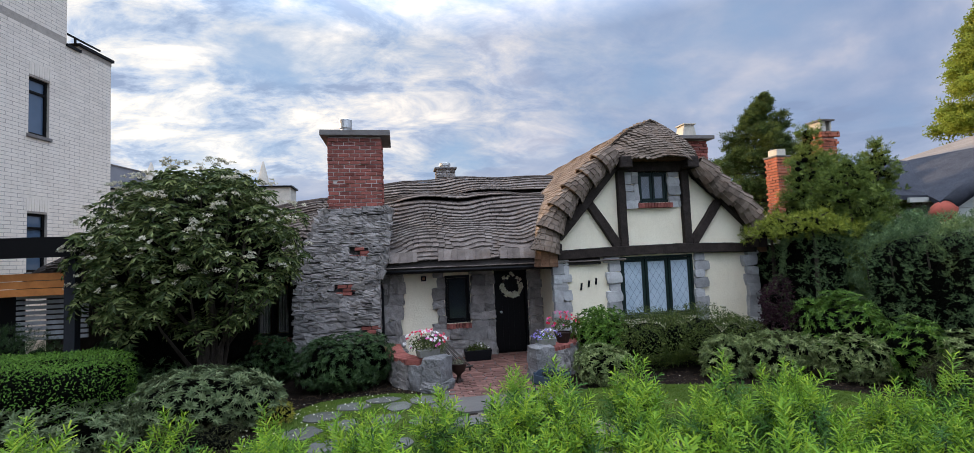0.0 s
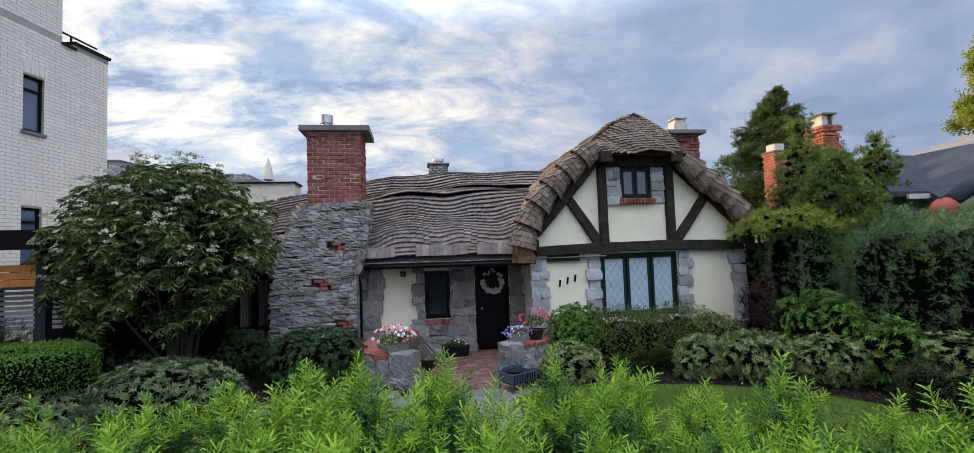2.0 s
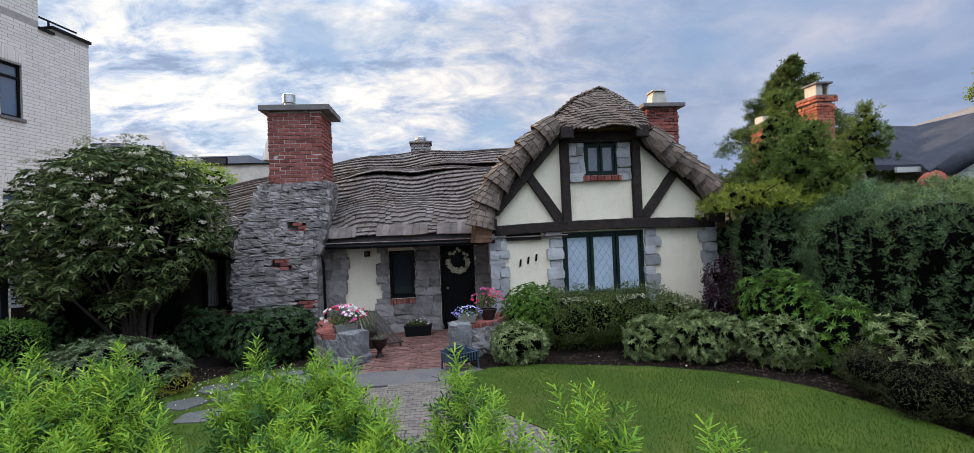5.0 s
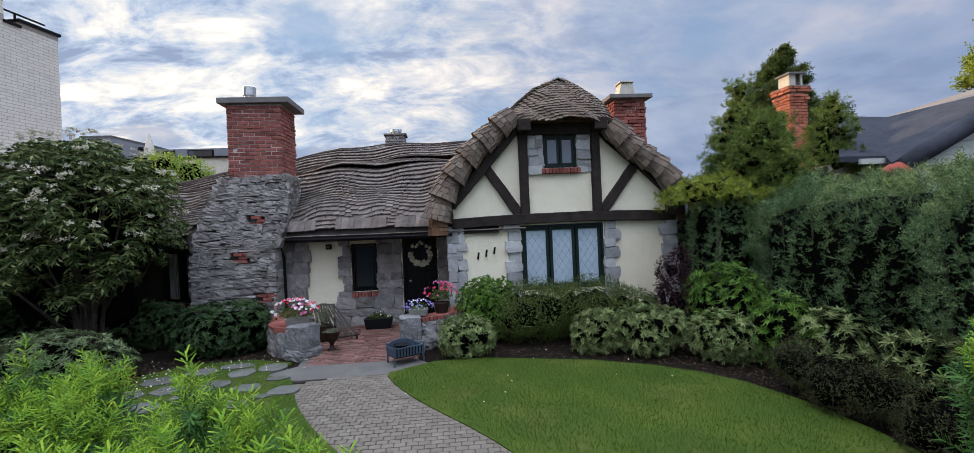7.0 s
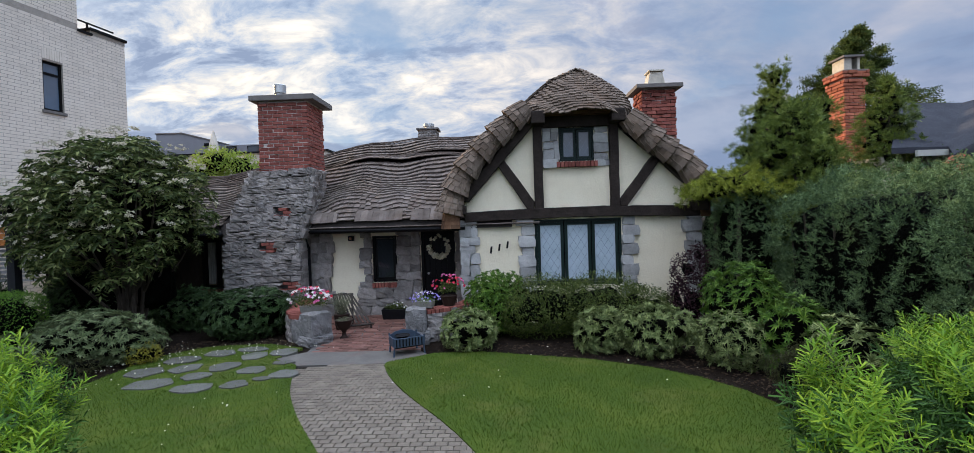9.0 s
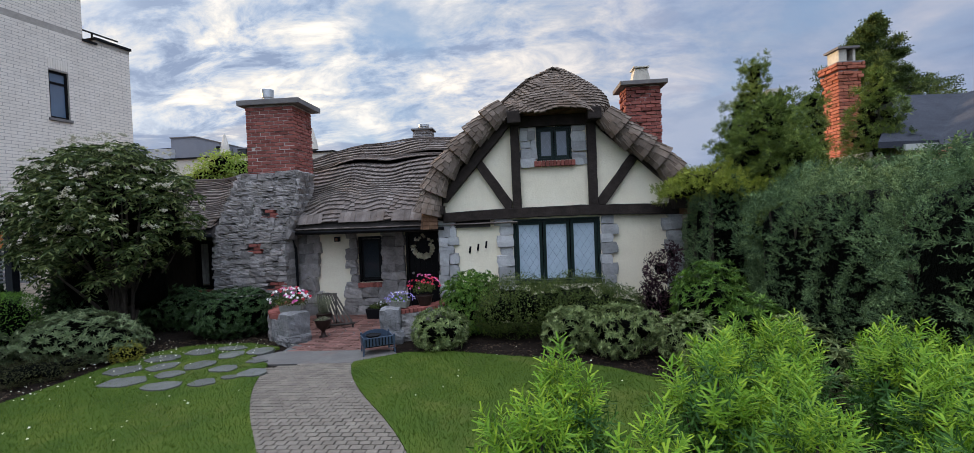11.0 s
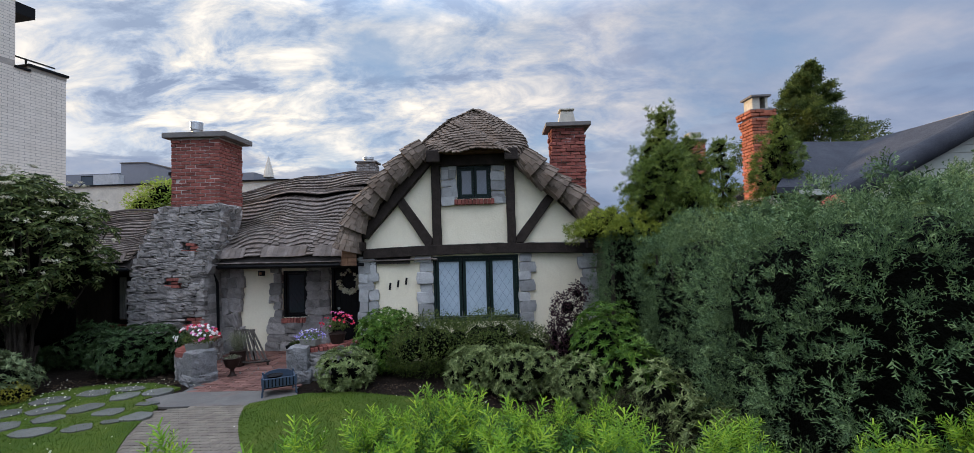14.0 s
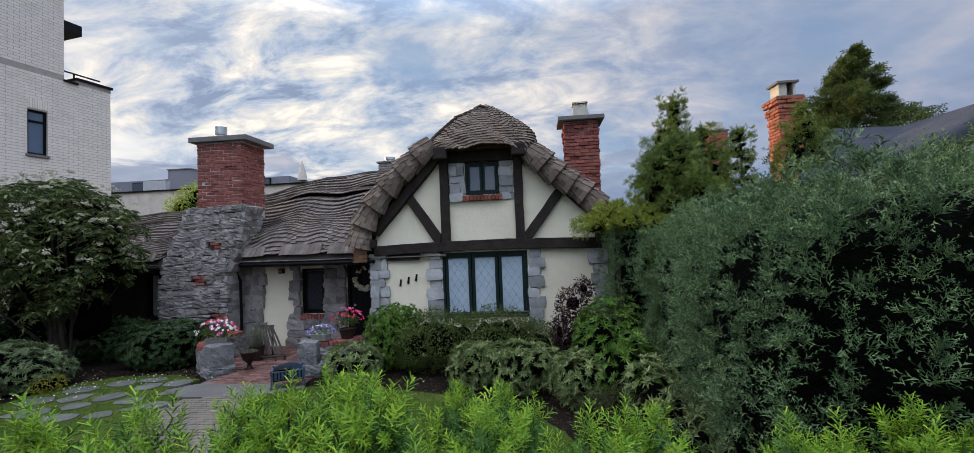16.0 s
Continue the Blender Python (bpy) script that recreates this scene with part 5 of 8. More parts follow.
def plumes(x0, x1, y0, y1, top, step, seed, back):
    """Plumes in heads: a middle one and a ring leaning outward, so that dark gaps stay between heads."""
    r = random.Random(seed)
    out = []
    nx, ny = round((x1 - x0) / step), round((y1 - y0) / step)
    for i in range(nx):
        for j in range(ny):
            x = x0 + (i + 0.5 + r.uniform(-0.3, 0.3) + 0.25 * (-1) ** j) * (x1 - x0) / nx
            y = y0 + (j + 0.5 + r.uniform(-0.25, 0.25)) * (y1 - y0) / ny
            h = lerp_table(top, x) + r.gauss(0, 0.028)
            if y > lerp_table(back, x):
                continue
            big = r.uniform(0.75, 1.2)
            ring = r.randint(5, 7)
            turn = r.uniform(0, 6.28)
            for k in range(ring + 1):
                a = turn + 2 * math.pi * k / ring
                g = 0.0 if k == ring else step * 0.33 * big * r.uniform(0.7, 1.1)
                drop = 0.0 if k == ring else r.uniform(0.04, 0.19)
                l = r.uniform(0.24, 0.36)
                ax = Vector((math.cos(a) * g * 3.6 + r.gauss(0, 0.10), math.sin(a) * g * 3.6 + r.gauss(-0.03, 0.10), 1)).normalized()
                out.append((Vector((x + g * math.cos(a), y + g * math.sin(a), h - drop)) - ax * l, ax, l))
    return out


def yew_hedge(label, x0, x1, y0, y1, top, step, seed, back=((-9, 0), (9, 0))):
    """Dark stems below, with twigs near-black for shade, upright plumes above, each with side shoots full of long flat
    needles.
    """
    t = thing("yew_hedge", label, "hedge")
    clumps = hedge_clumps(x0 + 0.1, x1 - 0.1, y0, y1, [(x, h - 0.42) for x, h in top], 0.34, seed)
    clumps = [c for c in clumps if c[1] < lerp_table(back, c[0]) - 0.15]
    core("inner_twigs", clumps, M_SHADED_TWIGS, t, 0.9)
    r = random.Random(seed + 1)
    ps = plumes(x0, x1, y0, y1, top, step, seed, back)
    bm = bmesh.new()
    new_p, new_a, new_s, old_p, old_a, old_s = [], [], [], [], [], []
    for base, ax, l in ps:
        bm_tube(bm, [(base.x, base.y, max(0.0, base.z - 0.9)), base, base + ax * l * 0.8], [0.008, 0.006, 0.003], 4)
        side = ax.orthogonal().normalized()
        twist = r.uniform(0, 6.28)
        k = r.randint(15, 20)
        full = r.uniform(0.8, 1.15)
        for i in range(k):
            f = (i + r.random() * 0.8) / k
            d = Matrix.Rotation(twist + i * 2.4, 3, ax) @ side
            d = (d * (1.0 - 0.55 * f) + ax * (0.35 + 0.75 * f)).normalized()
            p = base + ax * (l * (0.05 + 0.80 * f)) + d * 0.03
            sz = r.uniform(0.10, 0.14) * (1.05 - 0.25 * f) * full
            # bright new tips above, shade-darkened old shoots lower in the plume
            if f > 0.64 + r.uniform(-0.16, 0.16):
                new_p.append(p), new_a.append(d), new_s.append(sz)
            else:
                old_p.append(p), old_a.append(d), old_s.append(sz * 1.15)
        new_p.append(base + ax * l * 0.86), new_a.append(ax), new_s.append(r.uniform(0.11, 0.17))
    part("stem", bm, M_BARK, t)["kind"] = "stuff"
    for name, mat, tmpl, p, a, sz in (("new_growth", M_YEW, YEW_NEW, new_p, new_a, new_s), ("old_growth", M_YEW_OLD_SHADED, YEW_DARK, old_p, old_a, old_s)):
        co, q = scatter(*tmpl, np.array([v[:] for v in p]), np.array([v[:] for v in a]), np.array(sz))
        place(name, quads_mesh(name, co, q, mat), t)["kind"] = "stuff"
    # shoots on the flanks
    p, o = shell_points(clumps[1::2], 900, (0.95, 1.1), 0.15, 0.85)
    foliage("old_growth", M_YEW_OLD_SHADED, t, YEW_DARK, p, o, (0.12, 0.2), 0.6, 0.4)
    return t


yew_hedge("fresh green clipped yew hedge along the street", -5.7, 0.25, -9.15, -7.9, YEW_TOP_L, 0.325, 3, YEW_BACK_L)
yew_hedge("fresh green yew hedge beside the gate opening", 1.45, 5.9, -9.1, -7.9, [(1.5, 1.73), (1.9, 1.81), (3.0, 1.77), (3.4, 1.69), (3.8, 1.61), (4.2, 1.54), (4.6, 1.54), (5.0, 1.60), (6.4, 1.60)], 0.325, 5, [(1.3, -8.92), (1.6, -8.76), (2.0, -8.42), (2.45, -8.02), (2.65, -7.9), (6.5, -7.9)])

# blue-green juniper screen down the side: a tall near block, a lower far one and a narrow column at the cottage corner
JUNIPER = [(4.74, 8.2, -7.9, -5.3, 2.68, 0.06), (5.10, 8.2, -5.6, -1.95, 2.58, 0.03)]
JUNIPER_COLUMN = [(4.74, 5.5, -2.25, -0.70, 2.62, 0.0), (5.08, 6.3, -1.0, 1.0, 2.5, 0.0)]
FROND = frond(9, 0.36, 0.12, 1.0)
PLUME = plume(8, 0.34, 1.0)
PLUME_BROAD = plume(7, 0.36, 1.4)
FROND_S = frond(5, 0.50, 0.10)


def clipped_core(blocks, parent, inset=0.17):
    """The twigs inside a clipped hedge, in a near-black that stands for shade."""
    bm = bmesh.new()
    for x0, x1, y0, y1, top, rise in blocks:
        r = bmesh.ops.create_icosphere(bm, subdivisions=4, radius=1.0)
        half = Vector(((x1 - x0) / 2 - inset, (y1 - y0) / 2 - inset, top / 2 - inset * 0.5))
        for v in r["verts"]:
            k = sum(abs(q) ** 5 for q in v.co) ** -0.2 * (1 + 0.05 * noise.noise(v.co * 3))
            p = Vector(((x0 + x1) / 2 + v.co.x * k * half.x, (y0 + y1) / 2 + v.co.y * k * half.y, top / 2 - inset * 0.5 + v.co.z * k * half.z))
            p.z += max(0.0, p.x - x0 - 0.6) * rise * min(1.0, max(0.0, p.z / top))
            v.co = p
    part("shaded_twig_mass", bm, M_SHADED_TWIGS, parent)["kind"] = "stuff"


juniper = thing("juniper_hedge", "tall blue-green feathery juniper hedge", "hedge")
clipped_core(JUNIPER + JUNIPER_COLUMN, juniper)
bm = bmesh.new()
for k in range(9):
    x, y = 5.35 + 0.12 * math.sin(k * 1.7), -7.3 + 0.62 * k
    bm_tube(bm, [(x, y, -0.03), (x + 0.06, y, 0.9), (x, y + 0.05, 2.2)], [0.05, 0.03, 0.012], 6)
part("stem", bm, M_BARK, juniper)["kind"] = "stuff"
p, o = slab_points(JUNIPER, 90000, 0.25)
seen = (p[:, 0] < 7.0) | (o[:, 2] > 0.5)
p, o = spread_out(p[seen], o[seen], 0.115)
full = RNG.random(len(p)) < np.clip((p[:, 2] - 0.1) / 1.0, 0.3, 1.0)
p, o = p[full], o[full]
crest = o[:, 2] > 0.6
under = RNG.random(len(p)) < 0.5
tufts("inner_sprays", M_JUNIPER, juniper, p[under] - o[under] * 0.18, o[under], 4, PLUME, (0.08, 0.12), 1.1, 0.2, 0.0, 0.24, 1.3, 3.6, -0.35)
near = p[:, 1] < -5.0
for band, per, size in ((near & ~crest, 14, (0.065, 0.105)), (~near & ~crest, 11, (0.075, 0.12)), (crest, 12, (0.075, 0.12))):
    tufts("sprays", M_JUNIPER, juniper, p[band], o[band], per, PLUME_BROAD, size, 0.60, 0.75, 0.05, 0.26, 1.5, 3.4, -0.40)
lead = crest & (RNG.random(len(p)) < 0.22)
tufts("sprays", M_JUNIPER, juniper, p[lead], o[lead], 9, PLUME, (0.13, 0.21), 0.45, 0.25, 0.06, 0.16, 1.3, 3.4, -0.1)
p, o = slab_points(JUNIPER_COLUMN, 8000, 0.3)
p, o = spread_out(p, o, 0.13)
tufts("sprays", M_JUNIPER, juniper, p, o, 12, PLUME_BROAD, (0.075, 0.12), 0.7, 0.6, 0.05, 0.14, 1.5, 3.8, -0.4)

# thuja shrubs by the gable's corner
def pads(masses, seed, size):
    """Uneven billows of foliage round stems (x, y, z0, z1, radius, how pointed)."""
    rnd = random.Random(seed)
    out = []
    for x, y, z0, z1, r, point in masses:
        n = int(8 + 16 * (z1 - z0) * r / (size[1] * 2.2))
        for i in range(n):
            f = (i + rnd.random()) / n
            a = i * 2.4 + rnd.uniform(-0.5, 0.5)
            g = r * (1 - f ** point) * rnd.uniform(0.55, 1.05)
            q = rnd.uniform(*size) * (1.1 - 0.45 * f)
            out.append((x + g * math.cos(a), y + g * math.sin(a), z0 + (z1 - z0) * f, q, q, q * rnd.uniform(0.6, 0.85)))
    return out


def thuja(label, masses, seed, n, per=7, size=(0.07, 0.13), pad=(0.20, 0.42), material=None):
    t = thing("thuja", label, "conifer")
    bm = bmesh.new()
    for x, y, z0, z1, r, point in masses:
        bm_tube(bm, [(x, y, -0.03), (x + 0.05, y, z0 * 0.5 + z1 * 0.3), (x, y, z1 - 0.1)], [0.06, 0.04, 0.012], 6)
        for k in range(7):
            a = 2.4 * k + seed
            zz = z0 + (z1 - z0) * (0.1 + 0.12 * k)
            bm_tube(bm, [(x, y, zz), (x + r * 0.7 * math.cos(a), y + r * 0.7 * math.sin(a), zz + 0.15)], [0.025, 0.008], 5)
    part("trunk", bm, M_BARK, t)
    clumps = pads(masses, seed, pad)
    core("inner_twigs", clumps, M_SHADED_TWIGS, t, 0.45)
    p, o = shell_points(clumps, n * 6, (0.86, 1.05), 0.1, 0.85)
    up = o[:, 2] > -0.5
    p, o = spread_out(p[up], o[up], 0.12)
    tufts("sprays", material or M_THUJA, t, p, o, per + 5, FROND_S, size, 0.8, 0.35, 0.06, 0.05, 2.5, 5.0, -0.5)
    return t


thuja("flat-topped yellow-green thuja at the cottage corner", [(4.85, -1.75, 2.55, 2.86, 0.46, 3.0), (5.0, -1.0, 2.55, 2.92, 0.46, 3.0), (5.3, -1.5, 2.5, 2.85, 0.45, 3.0), (5.05, -0.4, 2.5, 2.92, 0.40, 3.0)], 41, 900, 7, (0.07, 0.12), (0.20, 0.28), M_THUJA_GOLD)
thuja("rounded olive-green thuja with dense billows", [(5.90, -1.65, 1.6, 4.0, 0.72, 2.6), (6.3, -1.3, 2.2, 3.5, 0.5, 2.2)], 45, 1500)
thuja("tall loose green thuja with pointed tops", [(6.35, -0.35, 0.6, 5.0, 0.62, 1.7), (6.05, -0.5, 2.6, 4.45, 0.45, 1.8), (6.95, -0.1, 2.4, 4.55, 0.50, 1.5)], 42, 1900)
thuja("small open thuja between the chimneys", [(7.9, 0.5, 0.8, 4.6, 0.46, 1.5)], 43, 600)
thuja("loose green thuja beside the tall chimney", [(9.05, 0.45, 0.8, 4.55, 0.62, 2.2), (9.1, 0.35, 2.6, 4.95, 0.42, 1.6)], 44, 1300)


def conifer(name, label, x, y, height, radius, n, material, base=0.12, size=(0.5, 1.0), seed=1, lean=0.0):
    """A tall conifer: trunk, tiers of boughs, sprays on each bough."""
    t = thing(name, label, "tree")
    rnd = random.Random(seed)
    bm = bm_tube(bmesh.new(), [(x, y, -0.1), (x + lean * 0.5, y, height * 0.5), (x + lean, y, height * 0.97)], [height * 0.022, height * 0.013, height * 0.003], 8)
    part("trunk", bm, M_BARK, t)
    bm = bmesh.new()
    pos, out = [], []
    boughs = int(26 + height * 5)
    for i in range(boughs):
        f = base + (1 - base) * (i + rnd.random()) / boughs
        a = rnd.uniform(0, 2 * math.pi)
        l = radius * (1 - f) ** 0.95 * rnd.uniform(0.6, 1.25) + 0.06
        z = height * f
        cx = x + lean * f
        tip = Vector((cx + l * math.cos(a), y + l * math.sin(a), z - 0.06 * l + 0.25 * l * f))
        bm_tube(bm, [(cx, y, z), (cx + 0.5 * l * math.cos(a), y + 0.5 * l * math.sin(a), z + 0.02 * l), tip], [0.05 + 0.01 * l, 0.03, 0.01], 4)
        m = max(6, int(n / boughs * (0.4 + 1.2 * (1 - f))))
        for k in range(m):
            g = rnd.uniform(0.15, 1.05)
            s = 0.20 * l * (1.1 - g) + 0.06
            pos.append((cx + l * g * math.cos(a) + rnd.gauss(0, s), y + l * g * math.sin(a) + rnd.gauss(0, s), z + (0.02 - 0.06 * g) * l + rnd.gauss(0, 0.06 + 0.045 * l)))
            out.append((math.cos(a) + rnd.gauss(0, 0.5), math.sin(a) + rnd.gauss(0, 0.5), rnd.gauss(0.0, 0.35)))
    part("bough", bm, M_BARK, t)["kind"] = "stuff"
    foliage("crown", material, t, FROND_S, np.array(pos), unit(np.array(out)), size, 0.3, 0.1)
    return t


conifer("fir_tree", "tall sunlit fir behind the neighbouring house", 21.7, 18.5, 12.6, 8.2, 32000, M_FIR, 0.25, (0.3, 0.58), 3)
conifer("cedar_tree", "large sunlit yellow-green cedar", 23.6, 6.3, 13.5, 6.0, 36000, M_SUNLIT_CEDAR, 0.12, (0.35, 0.65), 5)

# flowering elder before the left wing
elder = thing("elder_tree", "spreading elder in cream blossom with pinnate leaves", "tree")
EC, ER = np.array([-6.82, -0.95, 2.62]), np.array([1.74, 1.22, 1.52])
rnd = random.Random(31)
shelves = []
while len(shelves) < 135:
    u = Vector((rnd.gauss(0, 1), rnd.gauss(-0.45, 1), rnd.gauss(0.2, 1))).normalized()
    g = rnd.uniform(0.80, 1.04) + 0.10 * noise.noise(u * 2.3)
    c = Vector(EC) + Vector((u.x * ER[0] * g, u.y * ER[1] * g, u.z * ER[2] * g))
    floor_z = 1.2 + 1.1 * max(0.0, c.x + 6.3)
    if c.z > floor_z and (c.z > 1.7 or rnd.random() < 0.6) and all((c - q[0]).length > 0.24 for q in shelves):
        shelves.append((c, u, rnd.uniform(0.16, 0.30)))
bm = bmesh.new()
for i, (c, u, q) in enumerate(shelves[::3]):
    bx, by = -6.75 + 0.16 * math.sin(i * 2.0), -0.85 + 0.14 * math.cos(i * 2.0)
    bm_tube(bm, [(bx, by, -0.05), (bx * 0.75 + c.x * 0.25, by * 0.8 + c.y * 0.2, c.z * 0.42), (c.x * 0.8 + bx * 0.2, c.y * 0.8 + by * 0.2, c.z * 0.8), tuple(c)], [0.045, 0.034, 0.018, 0.006], 6)
part("trunk", bm, M_BARK, elder, "several grey-brown stems")
# The lower near-black mass stands for the shade under the crown.
core("inner_twigs", [(-6.85, -0.7, 2.55, 1.62, 1.05, 1.36), (-7.2, -0.45, 1.2, 1.35, 0.8, 1.0)], M_SHADED_TWIGS, elder, 0.86)
lp, la, ls, bp = [], [], [], []
for c, u, q in shelves:
    tilt = (u * 0.55 + Vector((0, 0, 1.0))).normalized()
    side = tilt.orthogonal().normalized()
    turn = rnd.uniform(0, 6.28)
    n = rnd.randint(12, 16)
    for k in range(n):
        d = Matrix.Rotation(turn + k * 2.4, 3, tilt) @ side
        rise = 0.55 - 0.95 * (k / n)                    # inner leaves stand up, outer ones droop
        ax = (d + tilt * rise).normalized()
        lp.append(c + d * q * 0.5 * (k / n) - tilt * 0.10 * (k / n) ** 2), la.append(ax), ls.append(rnd.uniform(0.22, 0.33))
    if u.z > -0.5 and rnd.random() < 0.9 and u.y < 0.6:
        for _ in range(rnd.choice((2, 3, 4, 5))):
            bp.append((c + tilt * rnd.uniform(0.12, 0.22) + Vector((rnd.uniform(-1, 1), rnd.uniform(-1, 0.4), 0)) * q * 0.8, tilt))
co, q = scatter(*pinnate(3, 0.34, 0.46, 0.30), np.array([v[:] for v in lp]), np.array([v[:] for v in la]), np.array(ls), RNG.normal(0, 0.3, len(lp)))
place("foliage", quads_mesh("foliage", co, q, M_ELDER), elder)["kind"] = "stuff"
# a few leaves deeper in the crown
p, o = shell_points([(-6.85, -0.85, 2.6, 1.5, 1.05, 1.38)], 420, (0.78, 0.95), 1.2, 0.5)
co, q = scatter(*pinnate(3, 0.34, 0.46, 0.30), p, unit(o + RNG.normal(size=o.shape) * 0.5 + np.array([0, 0, -0.15])), RNG.uniform(0.18, 0.26, len(p)), RNG.normal(0, 0.3, len(p)))
place("foliage", quads_mesh("foliage", co, q, M_ELDER), elder)["kind"] = "stuff"
# flat flower heads held over the leaves
pp, oo = [], []
for at, up in bp:
    r0 = rnd.uniform(0.03, 0.062)
    for i in range(28):
        a, g = rnd.uniform(0, 6.28), r0 * math.sqrt(rnd.random())
        side = up.orthogonal().normalized()
        pp.append(at + side * g * math.cos(a) + up.cross(side) * g * math.sin(a) + up * (rnd.gauss(0, 0.006) - g * g * 1.5)), oo.append(up)
foliage("blossom", M_CREAM, elder, leaf(0.9, 0.05, 0.1), np.array([v[:] for v in pp]), np.array([v[:] for v in oo]), (0.022, 0.036), 0.7, 0.2, "cream flat flower heads")


def dome(x, y, r, h, seed=0, n=5, ry=None):
    """Overlapping clumps that make a low rounded shrub."""
    rnd = random.Random(seed)
    ry = ry or r
    out = [(x, y, h * 0.48, r * 0.92, ry * 0.92, h * 0.52)]
    for i in range(n):
        a = 2 * math.pi * i / n + rnd.uniform(-0.3, 0.3)
        q = rnd.uniform(0.28, 0.44)
        g = rnd.uniform(0.50, 0.80)
        out.append((x + g * r * math.cos(a), y + g * ry * math.sin(a), h * rnd.uniform(0.34, 0.62), r * q, ry * q, h * rnd.uniform(0.28, 0.42)))
    return out


bush("rhododendron", "low silvery-green rhododendron beside the lawn", dome(-6.3, -2.25, 1.04, 0.85, 1, 9, 0.72), 560, ROSETTE, (0.09, 0.14), M_SAGE, depth=(0.9, 1.08), shrink=0.7, spread=0.28, lift=0.5)
bush("rhododendron", "low silvery-green rhododendron beside the lawn", dome(-7.6, -3.4, 0.9, 0.75, 9, 6), 600, ROSETTE, (0.09, 0.15), M_SAGE)
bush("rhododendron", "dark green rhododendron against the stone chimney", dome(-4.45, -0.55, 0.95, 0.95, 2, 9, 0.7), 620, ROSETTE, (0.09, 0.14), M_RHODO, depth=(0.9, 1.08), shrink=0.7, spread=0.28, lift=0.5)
bush("gold_shrub", "small yellow-leaved shrub at the lawn's edge", dome(-5.24, -2.42, 0.25, 0.38, 3), 1100, LEAF, (0.025, 0.05), M_GOLD)
bush("heather", "low dark heather beside the lawn", dome(-6.1, -3.25, 0.7, 0.30, 4, 6, 0.6), 2600, LEAF_N, (0.03, 0.06), M_HEATHER)
bush("euonymus", "glossy bright green shrub beside the door", dome(0.55, -0.75, 0.55, 1.15, 5, 6), 900, ROSETTE, (0.07, 0.11), M_BRIGHT)
bush("azalea", "dense olive-green azaleas below the window", dome(1.55, -1.0, 0.85, 1.12, 6, 9, 0.75) + dome(2.65, -1.05, 0.9, 1.14, 7, 9, 0.75) + dome(3.4, -1.15, 0.55, 0.9, 17, 7, 0.6), 26000, LEAF, (0.03, 0.06), M_AZALEA, depth=(0.78, 1.14), shrink=0.55)
bush("rhododendron", "compact rhododendron with narrow pale-edged leaves", dome(0.15, -1.8, 0.52, 0.66, 8, 7), 260, ROSETTE, (0.085, 0.13), M_PALELEAF, shrink=0.5, depth=(0.84, 1.08), spread=0.35, lift=0.45)
bush("rhododendron", "pale yellow-green rhododendron in the front bed", dome(2.40, -2.15, 0.42, 0.72, 12, 7), 240, ROSETTE, (0.085, 0.135), M_PALELEAF, shrink=0.5, depth=(0.84, 1.08), spread=0.35, lift=0.45)
bush("rhododendron", "pale yellow-green rhododendron in the front bed", dome(3.2, -2.40, 0.55, 0.78, 13, 8), 300, ROSETTE, (0.085, 0.135), M_PALELEAF, shrink=0.5, depth=(0.84, 1.08), spread=0.35, lift=0.45)
bush("rhododendron", "pale yellow-green rhododendron in the front bed", dome(4.15, -3.05, 0.55, 0.76, 14, 8), 300, ROSETTE, (0.085, 0.135), M_PALELEAF, shrink=0.5, depth=(0.84, 1.08), spread=0.35, lift=0.45)
bush("laurel", "bright glossy green laurel at the cottage corner", dome(4.55, -2.5, 0.55, 1.38, 15, 9, 0.8) + dome(4.7, -3.6, 0.4, 1.05, 25, 6, 0.6), 620, ROSETTE, (0.09, 0.14), M_BRIGHT, shrink=0.66, depth=(0.90, 1.10), spread=0.3, lift=0.45)
bush("maple", "purple-leaved Japanese maple by the stone quoin", dome(4.15, -1.55, 0.42, 1.25, 16, 6) + [(4.1, -1.5, 1.25, 0.3, 0.3, 0.28), (4.3, -1.45, 1.5, 0.18, 0.18, 0.2)], 3800, LEAF, (0.04, 0.085), M_MAPLE, spread=0.9, shrink=0.38)
bush("heather", "low brown heather mound on the bed's edge", dome(4.42, -5.0, 0.52, 0.66, 18, 9, 1.05) + dome(4.5, -6.3, 0.5, 0.62, 28, 7, 0.8), 15000, LEAF_N, (0.025, 0.055), M_HEATHER, lift=0.7, depth=(0.85, 1.12))
bush("rhododendron", "pale yellow-green rhododendron under the juniper hedge", dome(4.75, -4.5, 0.36, 0.98, 19, 6, 0.7) + dome(4.8, -5.8, 0.3, 0.98, 29, 6, 0.8), 380, ROSETTE, (0.085, 0.135), M_PALELEAF, shrink=0.5, depth=(0.84, 1.08), spread=0.35, lift=0.45)

# clipped box hedge towards the neighbour
BOX_BLOCK = [(-11.4, -7.25, -3.45, -1.85, 1.22, 0.0)]
box_hedge = thing("box_hedge", "clipped low boxwood hedge with fresh green top", "hedge")
clipped_core(BOX_BLOCK, box_hedge, 0.05)
p, o = slab_points(BOX_BLOCK, 60000, 0.3, 9.0)
p, o = spread_out(p, o, 0.024)
thick = (o[:, 2] > 0.5) | (RNG.random(len(p)) < 0.55)
p, o = p[thick], o[thick]
